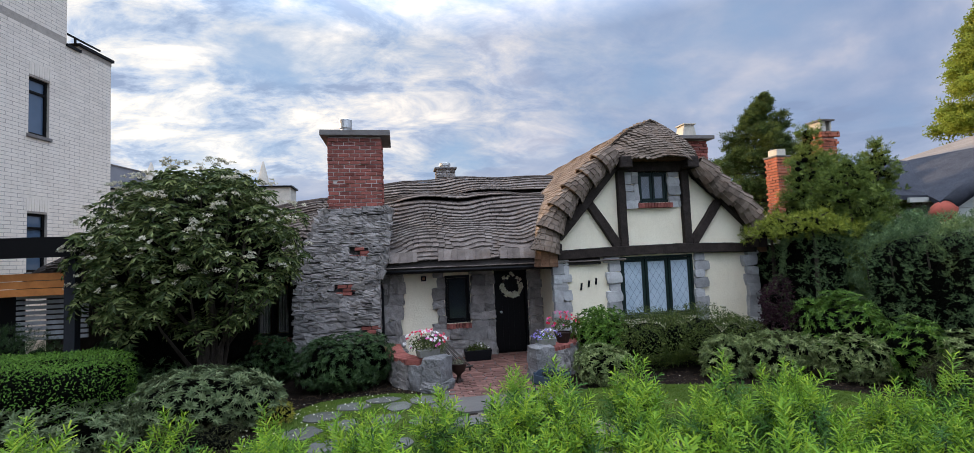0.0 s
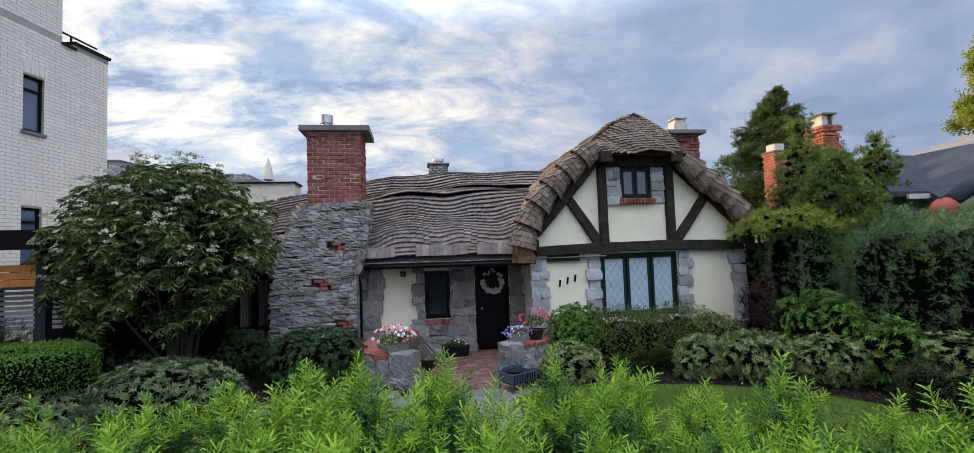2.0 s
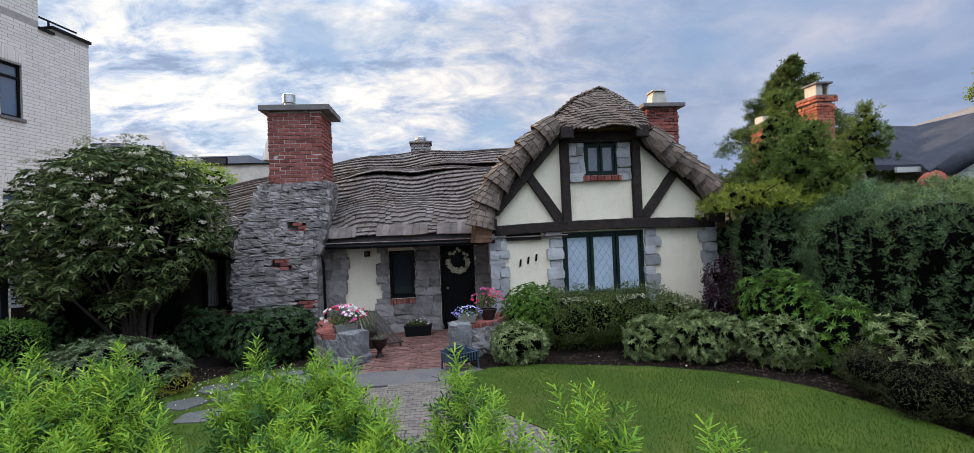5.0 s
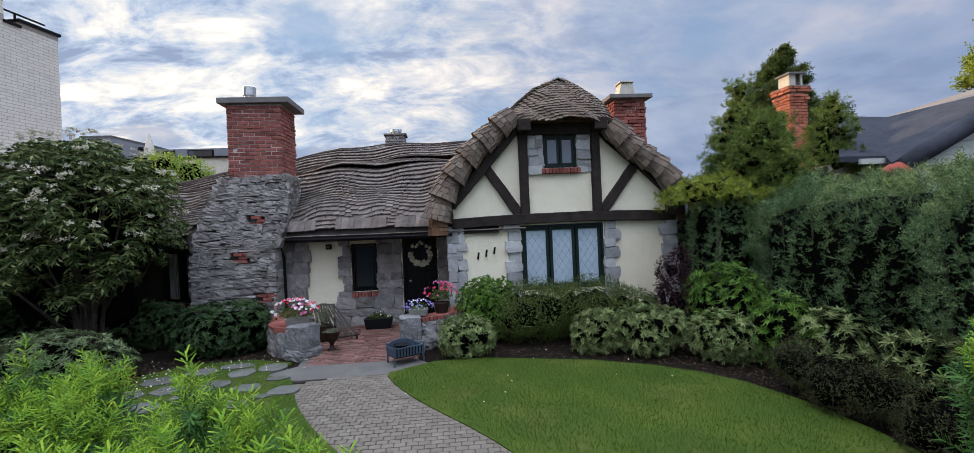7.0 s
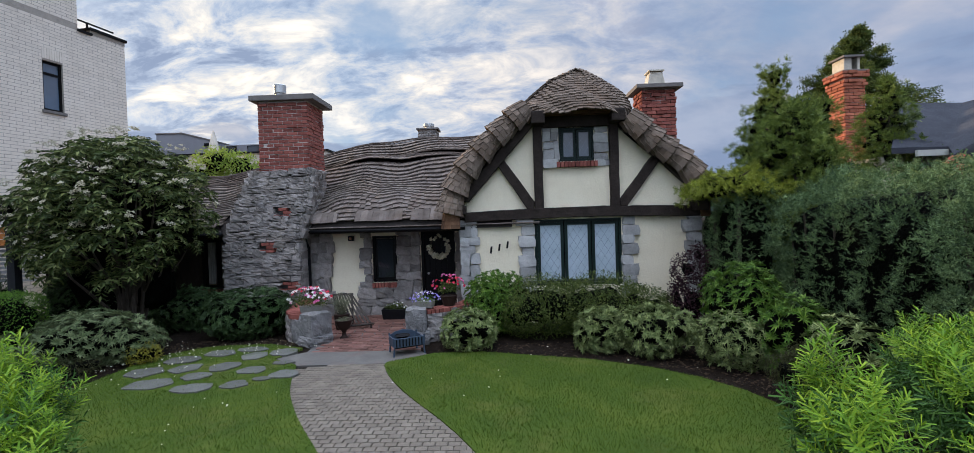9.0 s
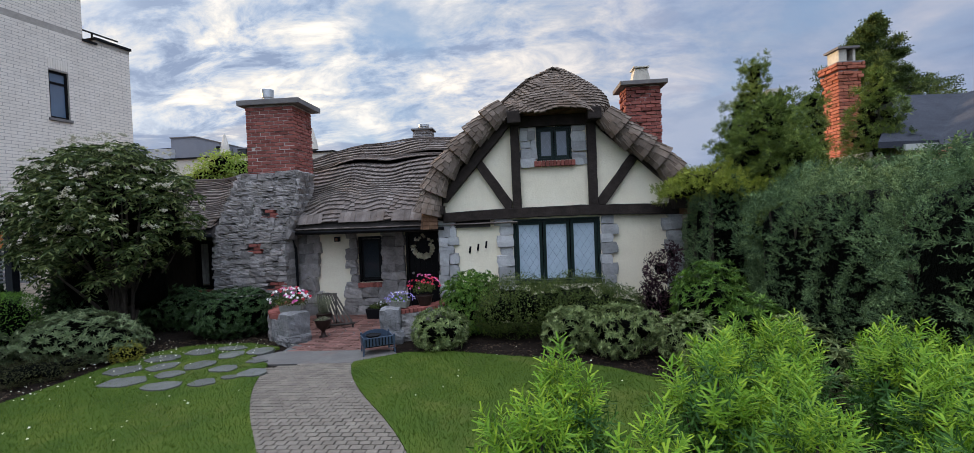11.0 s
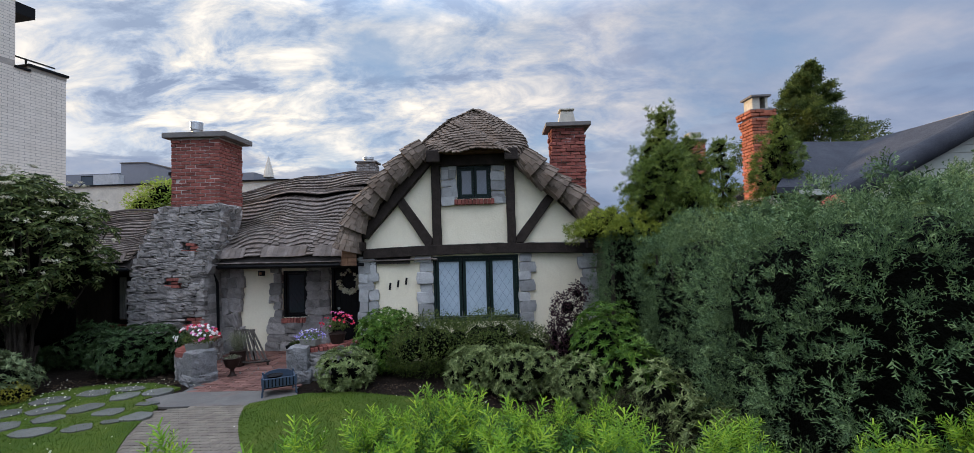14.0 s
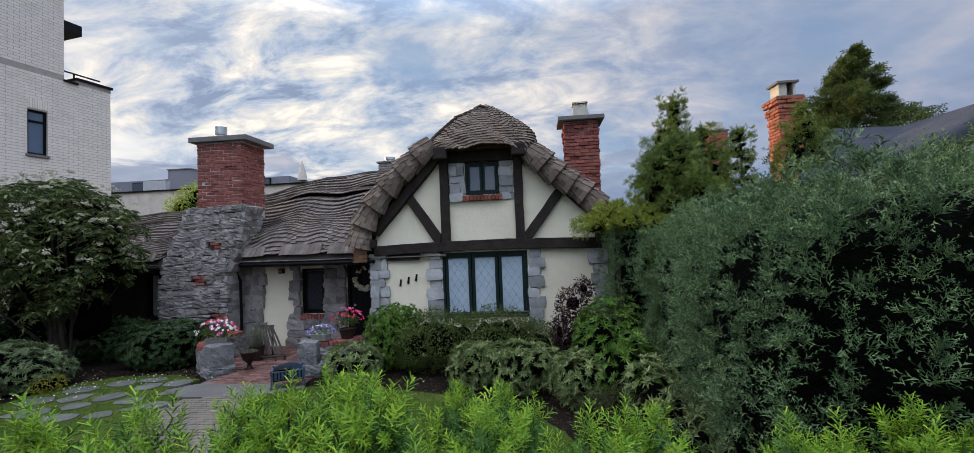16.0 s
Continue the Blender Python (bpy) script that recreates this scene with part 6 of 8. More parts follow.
p += o * (np.array([noise.noise(Vector(v) * 2.2) for v in p]) * 0.05 + RNG.normal(0, 0.012, len(p)))[:, None]
foliage("leaves", M_BOX, box_hedge, LEAF, p, o, (0.03, 0.05), 0.45, 0.3)
bush("shrub", "dark loose shrub before the slatted screen", dome(-9.6, -1.2, 0.9, 1.45, 22, 7, 0.5), 2500, FROND, (0.08, 0.18), M_RHODO)
bush("tree", "sunlit yellow-green tree behind the cottage", [(-10.5, 8.5, 4.8, 0.8, 0.8, 0.6), (-9.6, 8.6, 4.6, 0.7, 0.7, 0.6), (-11.4, 8.7, 4.4, 0.7, 0.7, 0.6), (-9.2, 8.4, 4.3, 0.6, 0.6, 0.5), (-10.9, 8.4, 4.2, 0.7, 0.6, 0.5), (-10.3, 8.6, 2.6, 1.3, 1.2, 1.8)], 6000, LEAF, (0.10, 0.20), M_GOLDTREE, "tree")
# This shrub is added; its dark leaves stand for the shade below the elder.
bush("shrub", "dark shrub added under the elder to stand for its shade", dome(-7.6, -0.3, 1.3, 1.3, 51, 9, 0.7) + dome(-6.3, 0.2, 0.8, 0.9, 52, 6, 0.5), 2400, ROSETTE, (0.07, 0.13), M_RHODO)


# ---- things on the patio ----
M_PETAL_W = leafy("white_petals", (0.62, 0.60, 0.56), (0.74, 0.72, 0.68), (0.82, 0.80, 0.76), 4, 0.6, 0.3)
M_PETAL_R = leafy("red_petals", (0.42, 0.012, 0.03), (0.60, 0.03, 0.06), (0.72, 0.10, 0.16), 4, 0.6, 0.3)
M_PETAL_P = leafy("pink_petals", (0.50, 0.06, 0.20), (0.64, 0.12, 0.32), (0.75, 0.28, 0.45), 4, 0.6, 0.3)
M_PETAL_V = leafy("violet_petals", (0.20, 0.14, 0.48), (0.32, 0.26, 0.64), (0.60, 0.56, 0.80), 4, 0.6, 0.3)
M_TROUGH = weathered("grey_trough", (0.16, 0.15, 0.13), (0.22, 0.21, 0.18), (0.30, 0.29, 0.25), 5, 0.85, 40, 0.4, 0.005)
M_BLUEIRON = plain("blue_grey_iron", (0.06, 0.085, 0.12), 0.5, 0.3)
M_DARKPOT = plain("dark_pot", (0.030, 0.018, 0.014), 0.5)
M_LAVENDER = leafy("grey_green_stems", (0.09, 0.10, 0.06), (0.16, 0.17, 0.10), (0.26, 0.26, 0.18), 4, 0.7, 0.3)
FLOWER = whorl(5, 1.0, 0.85, 1.0, 0.1, 0.25)


def flowers(parent, spec, x, y, z, rx, ry, rz):
    """Open blooms on a mound: (material, count, size, part name)."""
    for mat, n, size, nm in spec:
        p, o = shell_points([(x, y, z, rx, ry, rz)], n * 3, (0.95, 1.15), z - 0.02)
        p, o = p[:n], o[:n]
        ax = unit(o + np.array([0, -0.7, 0.5]))
        co, q = scatter(*FLOWER, p, ax, RNG.uniform(size * 0.7, size * 1.1, n))
        ob = place(nm, quads_mesh(nm, co, q, mat), parent)
        ob["kind"] = "stuff"


def greens(parent, x, y, z, rx, ry, rz, n, mat, size, tmpl=None):
    p, o = shell_points([(x, y, z, rx, ry, rz)], n, (0.4, 1.0), z - 0.05)
    foliage("foliage", mat, parent, tmpl or LEAF, p, o, size, 0.7, 0.4)


def trough(name, label, x, y, z, w, d, h, turn=0.0, mat=None):
    t = thing(name, label, "flower pot")
    m = Matrix.Translation((x, y, z)) @ pose(0, 0, 0, 0, 0, turn)
    bm = bmesh.new()
    lo = [(-w * 0.44, -d * 0.42), (w * 0.44, -d * 0.42), (w * 0.44, d * 0.42), (-w * 0.44, d * 0.42)]
    hi = [(-w * 0.5, -d * 0.5), (w * 0.5, -d * 0.5), (w * 0.5, d * 0.5), (-w * 0.5, d * 0.5)]
    a = [bm.verts.new((px, py, 0)) for px, py in lo]
    b = [bm.verts.new((px, py, h)) for px, py in hi]
    c = [bm.verts.new((px * 0.86, py * 0.82, h)) for px, py in hi]
    e = [bm.verts.new((px * 0.84, py * 0.80, h - 0.03)) for px, py in hi]
    bm.faces.new(a[::-1]), bm.faces.new(e)
    for r0, r1 in ((a, b), (b, c), (c, e)):
        for i in range(4):
            bm.faces.new((r0[i], r0[(i + 1) % 4], r1[(i + 1) % 4], r1[i]))
    bmesh.ops.bevel(bm, geom=[ed for ed in bm.edges], offset=0.006, segments=1, affect="EDGES")
    bmesh.ops.transform(bm, matrix=m, verts=bm.verts)
    part("pot", bm, mat or M_TROUGH, t)
    return t


# stone gate piers with low curved walls, brick-topped
def pier(label, block, wall_pts, top, wall_top):
    t = thing("stone_pier", label, "garden wall")
    (x0, y0), (x1, y1) = block
    box("pier_core", (x0 + 0.05, y0 + 0.05, -0.05), (x1 - 0.05, y1 - 0.05, top - 0.04), M_MORTAR, t)
    bm = bmesh.new()
    for (xa, ya), (xb, yb) in zip(wall_pts, wall_pts[1:]):
        d = Vector((xb - xa, yb - ya, 0))
        n = Vector((d.y, -d.x, 0)).normalized() * 0.13
        a, b = Vector((xa, ya, 0)), Vector((xb, yb, 0))
        v = [bm.verts.new(p) for p in (a - n, a + n, b + n, b - n)]
        w = [bm.verts.new(p.co + Vector((0, 0, wall_top))) for p in v]
        bm.faces.new(v[::-1]), bm.faces.new(w)
        for i in range(4):
            bm.faces.new((v[i], v[(i + 1) % 4], w[(i + 1) % 4], w[i]))
    part("wall_core", bm, M_MORTAR, t)
    return t


pier_left = pier("rough grey stone pier with curved brick-topped wall", ((-3.02, -1.40), (-2.66, -1.08)), [(-3.2, -1.1), (-3.45, -0.7), (-3.55, -0.2), (-3.6, 0.5)], 0.56, 0.48)
pier_right = pier("rough grey stone pier with low brick-topped wall", ((-1.02, -1.62), (-0.66, -1.1)), [(-0.72, -1.3), (-0.35, -1.08), (0.0, -0.75), (0.15, -0.3)], 0.62, 0.54)

pot = trough("flower_trough", "grey trough of red and white petunias on the pier", -2.93, -1.12, 0.57, 0.42, 0.22, 0.13, 20)
greens(pot, -2.95, -1.1, 0.76, 0.34, 0.24, 0.20, 900, M_AZALEA, (0.03, 0.06))
flowers(pot, [(M_PETAL_W, 40, 0.052, "white_bloom"), (M_PETAL_R, 22, 0.056, "red_bloom"), (M_PETAL_P, 14, 0.05, "pink_bloom")], -2.98, -1.08, 0.80, 0.38, 0.26, 0.22)
pot = trough("flower_trough", "grey trough of violet and white pansies on the pier", -0.70, -1.26, 0.63, 0.34, 0.2, 0.13, -10)
greens(pot, -0.70, -1.26, 0.76, 0.22, 0.14, 0.1, 350, M_BRIGHT, (0.02, 0.045))
flowers(pot, [(M_PETAL_V, 60, 0.03, "violet_bloom"), (M_PETAL_W, 14, 0.028, "white_bloom")], -0.70, -1.26, 0.79, 0.26, 0.17, 0.13)
geranium = thing("flower_pot", "round dark pot of red and pink geraniums", "flower pot")
part("pot", bm_lathe(bmesh.new(), [(0.11, 0.60), (0.16, 0.78), (0.175, 0.80), (0.16, 0.805), (0.15, 0.78)], 16, Matrix.Translation((-0.28, -0.98, 0))), M_DARKPOT, geranium)
greens(geranium, -0.28, -0.98, 0.93, 0.24, 0.2, 0.16, 500, M_AZALEA, (0.03, 0.06))
flowers(geranium, [(M_PETAL_R, 34, 0.042, "red_bloom"), (M_PETAL_P, 30, 0.038, "pink_bloom")], -0.28, -0.98, 0.98, 0.30, 0.24, 0.21)

# cast urn with a dry plant
urn = thing("urn", "black cast-iron garden urn with sparse planting", "urn")
part("bowl", bm_lathe(bmesh.new(), [(0.085, 0.0), (0.09, 0.03), (0.05, 0.06), (0.035, 0.13), (0.06, 0.17), (0.12, 0.22), (0.145, 0.30), (0.165, 0.36), (0.18, 0.37), (0.16, 0.375), (0.14, 0.34)], 18, Matrix.Translation((-2.36, -0.97, 0))), M_DARKPOT, urn, "", True)
greens(urn, -2.36, -0.97, 0.37, 0.13, 0.13, 0.06, 260, M_LAVENDER, (0.02, 0.05))
# lavender pot behind it
lav = thing("flower_pot", "dark pot of tall grey-green lavender", "flower pot")
part("pot", bm_lathe(bmesh.new(), [(0.12, 0.0), (0.16, 0.32), (0.17, 0.34), (0.15, 0.345)], 16, Matrix.Translation((-2.66, -0.22, 0))), M_DARKPOT, lav)
p = np.stack([RNG.normal(-2.66, 0.05, 110), RNG.normal(-0.22, 0.05, 110), np.full(110, 0.33)], 1)
ax = unit(np.stack([RNG.normal(0, 0.28, 110), RNG.normal(0, 0.28, 110), np.ones(110)], 1))
co, q = scatter(*needle_shoot(16, 0.12, 0.016, 1.2, 0.4), p, ax, RNG.uniform(0.30, 0.55, 110))
place("foliage", quads_mesh("foliage", co, q, M_LAVENDER), lav)["kind"] = "stuff"

# slatted wooden garden seat, leaning back
seat = thing("garden_bench", "weathered wooden garden seat with fanned slats", "bench")
for k in range(8):
    a = Vector((-2.98 + 0.055 * k, 0.25, 0.72 - 0.010 * abs(k - 3.5)))
    mid_p = Vector((-2.90 + 0.085 * k, 0.05, 0.36))
    b = Vector((-2.72 + 0.095 * k, -0.22, 0.14))
    bm = bmesh.new()
    prev = None
    for i in range(7):
        f = i / 6
        c = a.lerp(mid_p, f).lerp(mid_p.lerp(b, f), f)
        d = (mid_p.lerp(b, f) - a.lerp(mid_p, f)).normalized()
        s, n = Vector((0.024, 0, 0)), Vector((0.024, 0, 0)).cross(d).normalized() * 0.008
        ring = [bm.verts.new(c + o) for o in (-s - n, s - n, s + n, -s + n)]
        if prev:
            for j in range(4):
                bm.faces.new((prev[j], prev[(j + 1) % 4], ring[(j + 1) % 4], ring[j]))
        else:
            bm.faces.new(ring[::-1])
        prev = ring
    bm.faces.new(prev)
    bmesh.ops.recalc_face_normals(bm, faces=bm.faces)
    part("slat", bm, M_WOOD, seat)
tube("front_rail", [(-2.80, -0.24, 0.12), (-2.4, -0.28, 0.10), (-1.98, -0.22, 0.12)], 0.022, M_WOOD, seat, 6)
tube("back_rail", [(-3.02, 0.28, 0.67), (-2.56, 0.28, 0.68)], 0.02, M_WOOD, seat, 6)
for x, y, h in ((-2.74, -0.22, 0.12), (-2.04, -0.20, 0.12), (-2.95, 0.26, 0.67), (-2.58, 0.26, 0.67)):
    tube("leg", [(x, y, 0.0), (x, y, h)], [0.022, 0.026], M_WOOD, seat, 6)

box_pot = trough("planter_box", "long dark planter box with small white flowers", -1.72, 0.72, 0.012, 0.62, 0.26, 0.24, 0, M_IRON)
greens(box_pot, -1.72, 0.72, 0.27, 0.27, 0.11, 0.12, 500, M_AZALEA, (0.03, 0.06))
flowers(box_pot, [(M_PETAL_W, 9, 0.03, "white_bloom")], -1.72, 0.70, 0.30, 0.24, 0.12, 0.12)

# fire basket of bent iron on four feet
grate = thing("fire_basket", "blue-grey cast-iron fire basket standing on the patio edge", "fire basket")
G = Matrix.Translation((-0.90, -2.12, 0.03)) @ pose(0, 0, 0, 0, 0, 28) @ Matrix.Diagonal((1.2, 1.2, 1.05, 1))
for x, y in ((-0.22, -0.15), (0.22, -0.15), (0.20, 0.15), (-0.20, 0.15)):
    part("foot", bm_tube(bmesh.new(), [G @ Vector((x, y, 0)), G @ Vector((x * 0.96, y, 0.12)), G @ Vector((x, y, 0.30 if y < 0 else 0.31))], [0.018, 0.013, 0.016], 6), M_BLUEIRON, grate)
box("front_plate", (-0.21, -0.165, 0.14), (0.21, -0.145, 0.28), M_BLUEIRON, grate, "", G, 0.006)
for k in range(9):
    box("bar", (-0.19 + 0.045 * k, -0.172, 0.15), (-0.175 + 0.045 * k, -0.166, 0.27), M_IRON, grate, "", G)
box("tray", (-0.20, -0.14, 0.12), (0.20, 0.14, 0.135), M_IRON, grate, "", G)
for s in (-1, 1):
    box("side_plate", (s * 0.205 - 0.008, -0.14, 0.14), (s * 0.205 + 0.008, 0.14, 0.27), M_BLUEIRON, grate, "", G)
bm = bmesh.new()
back_pts = [(-0.20, 0.14), (0.20, 0.14), (0.20, 0.27), (0.12, 0.32), (0.0, 0.34), (-0.12, 0.32), (-0.20, 0.27)]
a = [bm.verts.new(G @ Vector((x, 0.15, z))) for x, z in back_pts]
b = [bm.verts.new(G @ Vector((x, 0.165, z))) for x, z in back_pts]
bm.faces.new(a), bm.faces.new(b[::-1])
for i in range(7):
    bm.faces.new((a[i], b[i], b[(i + 1) % 7], a[(i + 1) % 7]))
bmesh.ops.recalc_face_normals(bm, faces=bm.faces)
part("back_plate", bm, M_BLUEIRON, grate)
pan = part("pan", bm_lathe(bmesh.new(), [(0.10, 0.27), (0.13, 0.30), (0.135, 0.305), (0.115, 0.29), (0.02, 0.285)], 16, Matrix.Translation(G @ Vector((-0.05, 0, 0)))), M_IRON, grate, "black iron pan")

# wreath of cream flowers on the door
M_WREATH = leafy("cream_silk", (0.60, 0.56, 0.40), (0.72, 0.68, 0.50), (0.80, 0.77, 0.62), 4, 0.7, 0.3)
wreath = thing("wreath", "door wreath of twigs and cream flowers", "wreath")
ring = [(-0.75 + 0.21 * math.cos(a), 1.28, 1.62 + 0.23 * math.sin(a)) for a in (2 * math.pi * k / 20 for k in range(21))]
tube("ring", ring, 0.024, M_BARK, wreath, 6)
ang = np.concatenate([RNG.uniform(math.pi * 1.0, math.pi * 2.0, 54), RNG.uniform(0, 2 * math.pi, 30)])
p = np.stack([-0.75 + 0.22 * np.cos(ang), np.full(84, 1.25) + RNG.normal(0, 0.01, 84), 1.62 + 0.24 * np.sin(ang)], 1) + RNG.normal(0, 0.022, (84, 3))
co, q = scatter(*FLOWER, p, unit(RNG.normal(0, 0.4, (84, 3)) + np.array([0, -1, 0.2])), RNG.uniform(0.055, 0.09, 84))
place("cream_bloom", quads_mesh("cream_bloom", co, q, M_WREATH), wreath)["kind"] = "stuff"
lamp = thing("porch_lamp", "small dark porch lamp under the eave, unlit", "lamp")
box("housing", (-2.92, 1.14, 1.82), (-2.80, 1.25, 1.94), M_IRON, lamp, bevel=0.008)
box("lens", (-2.89, 1.128, 1.85), (-2.83, 1.139, 1.91), plain("amber_glass", (0.30, 0.14, 0.08), 0.2), lamp)

# three plain bars where the house number hangs
number = thing("house_number", "three dark iron figures on the stucco, as bars", "sign")
for k in range(3):
    box("figure_bar", (-0.020, -0.02, -0.075), (0.020, -0.002, 0.075), M_IRON, number, "", pose(0.54 + 0.175 * k, 0, 1.59 + 0.05 * k, 0, 8, 0))


# ---- pieces: shingles, stones, bricks, pavers ----
BOX_V = np.array([(x, y, z) for z in (-0.5, 0.5) for y in (-0.5, 0.5) for x in (-0.5, 0.5)], float)
BOX_Q = np.array([(0, 2, 3, 1), (4, 5, 7, 6), (0, 1, 5, 4), (2, 6, 7, 3), (0, 4, 6, 2), (1, 3, 7, 5)])


def basis(p, x, y, z, s):
    m = Matrix((x * s[0], y * s[1], z * s[2])).transposed().to_4x4()
    m.translation = p
    return m


def lay(name, mats, me, parent, joined_material=None, singles=300, label=""):
    """Pieces on one shared mesh, each its own object; those past the number of singles joined into one part."""
    for m in mats[:singles]:
        place(name, me, parent, "", m)
    rest = mats[singles:]
    if rest:
        arr = np.array([np.array(m) for m in rest])
        tv, tq = np.array([v.co[:] for v in me.vertices]), np.array([f.vertices[:] for f in me.polygons])
        co = np.einsum("nij,kj->nki", arr[:, :3, :3], tv) + arr[:, None, :3, 3]
        if np.linalg.det(arr[0, :3, :3]) < 0:
            tq = tq[:, ::-1]
        q = tq[None] + (np.arange(len(rest)) * len(tv))[:, None, None]
        ob = place(name + "_field", quads_mesh(name, co.reshape(-1, 3), q.reshape(-1, 4), joined_material or me.materials[0]), parent, label)
        ob["kind"] = "stuff"


shingle_me = mesh_of("shingle", BOX_V, BOX_Q, M_SHINGLE)
verge_me = mesh_of("shingle", BOX_V, BOX_Q, M_VERGE)
cedar_me = mesh_of("cedar_shingle", BOX_V, BOX_Q, M_CEDAR)
rnd = random.Random(4)

# main roof: wavering courses from the eave up
mats = []


def course_wave(x, c, d):
    """How far a course wanders up the slope at x."""
    w = 0.065 * math.sin(x * 4.3 + 0.9 * math.sin(c * 0.21) + 0.5) + 0.05 * math.sin(x * 2.1 + c * 0.13) + 0.014 * math.sin(x * 8.0 + c * 0.3)
    return w * min(1.0, max(0.0, d - 0.03) * 3.0) * (1.0 if d < 1.2 else max(0.28, 1.0 - 0.9 * (d - 1.2)))


d = 0.0
course = 0
while d < 4.25:
    e = 0.072 if d < 0.3 else (0.095 if d < 0.8 else (0.125 if d < 1.6 else 0.15))
    x = -10.4 + rnd.uniform(0, 0.1)
    while x < 1.5:
        w = rnd.uniform(0.09, 0.19)
        xm = x + w / 2
        dd = d + course_wave(xm, course, d) + rnd.gauss(0, 0.0012)
        p, ax, ay, an = roof_frame(xm, max(0.0, dd))
        bend = (course_wave(xm + 0.05, course, d) - course_wave(xm - 0.05, course, d)) / 0.1
        ax = (ax + ay * bend).normalized()
        for lip, xa, xb in ((2.05 + 0.10 * math.sin(xm * 1.7) + 0.06 * xm, -3.6, -0.2), (2.95 + 0.08 * math.sin(xm * 1.3 + 1.0), -2.2, 1.4)):
            fold = d - lip
            if fold > 0:
                p = p + an * 0.10 * math.exp(-fold / 0.5) * min(1.0, max(0.0, (xm - xa) * 1.2)) * min(1.0, max(0.0, (xb - xm) * 0.9))
        hidden = (-5.30 < p.x < -3.55 and p.y < 1.75 and 0.9 < p.y and p.z > 3.0) or (-5.65 < p.x < -3.85 and p.y < 1.5)
        if not hidden:
            t = rnd.uniform(0.018, 0.024)
            ay2 = (ay - an * 0.27).normalized()
            ay2 = (ay2 - ax * ay2.dot(ax)).normalized()
            an2 = ax.cross(ay2)
            L = 0.27
            mats.append((d, basis(p + ay2 * (L * 0.5 - 0.05) + an2 * (0.018 + t / 2), ax, ay2, an2, (w - rnd.uniform(0.0005, 0.0025), L, t))))
        x += w
    d += e
    course += 1
near_first = sorted(mats, key=lambda m: (m[0] > 0.75 or m[1].translation.x < -4, m[0]))
lay("shingle", [m for _, m in near_first], shingle_me, roof, M_SHINGLE_I, 300)

# gable: rolled verges in tiers
ROLL_L = [(-0.30, 2.42), (-0.20, 2.82), (0.0, 3.2), (0.28, 3.55), (0.58, 3.85), (0.95, 4.17), (1.36, 4.51)]
ROLL_R = [(4.93, 2.62), (4.86, 2.95), (4.63, 3.24), (4.36, 3.46), (4.03, 3.70), (3.70, 4.00), (3.45, 4.26)]


def along(pts, s):
    for a, b in zip(pts, pts[1:]):
        l = math.dist(a, b)
        if s <= l or b is pts[-1]:
            f = s / l
            return Vector((a[0] + (b[0] - a[0]) * f, 0, a[1] + (b[1] - a[1]) * f)), Vector((b[0] - a[0], 0, b[1] - a[1])).normalized()
        s -= l


verge_mats = []
for pts, side in ((ROLL_L, -1), (ROLL_R, 1)):
    total = sum(math.dist(a, b) for a, b in zip(pts, pts[1:]))
    tier = total / 6.0
    s = 0.02
    k = 0
    while s < total - 0.02:
        f = (s % tier) / tier                       # 0 at a tier's lower edge
        c0, t0 = along(pts, max(0, s - 0.15))
        c1, t1 = along(pts, min(total - 0.001, s + 0.15))
        c, _ = along(pts, s)
        up_t = (c1 - c0).normalized()
        nrm = Vector((-up_t.z, 0, up_t.x)) if side < 0 else Vector((up_t.z, 0, -up_t.x))
        if nrm.z < 0 and abs(nrm.z) > 0.7:
            nrm = -nrm
        r = 0.215 + 0.085 * (1 - f) ** 1.1
        a = radians(-58) + (0.22 if k % 2 else 0.0)
        while a < radians(150):
            w = rnd.uniform(0.115, 0.155)
            da = w / r
            am = a + da / 2
            n = (nrm * math.cos(am) + Vector((0, -1, 0)) * math.sin(am)).normalized()
            tang = (-nrm * math.sin(am) + Vector((0, -1, 0)) * math.cos(am)).normalized()
            ay = (up_t - n * rnd.uniform(0.27, 0.33)).normalized()
            an = n
            tx = ay.cross(an).normalized()
            an = tx.cross(ay)
            squash = Vector((0, 0.02, 0))
            pc = c + Vector((0, -0.20, 0)) + n * r + Vector((0, 0.06 * math.sin(am), 0))
            L = 0.24
            verge_mats.append((s, basis(pc + ay * (L * 0.5 - 0.06) + Vector((rnd.uniform(-1, 1), 0, rnd.uniform(-1, 1))) * 0.002, tx, ay, an, (w - 0.008, L, rnd.uniform(0.02, 0.032)))))
            a += da
        s += 0.118
        k += 1
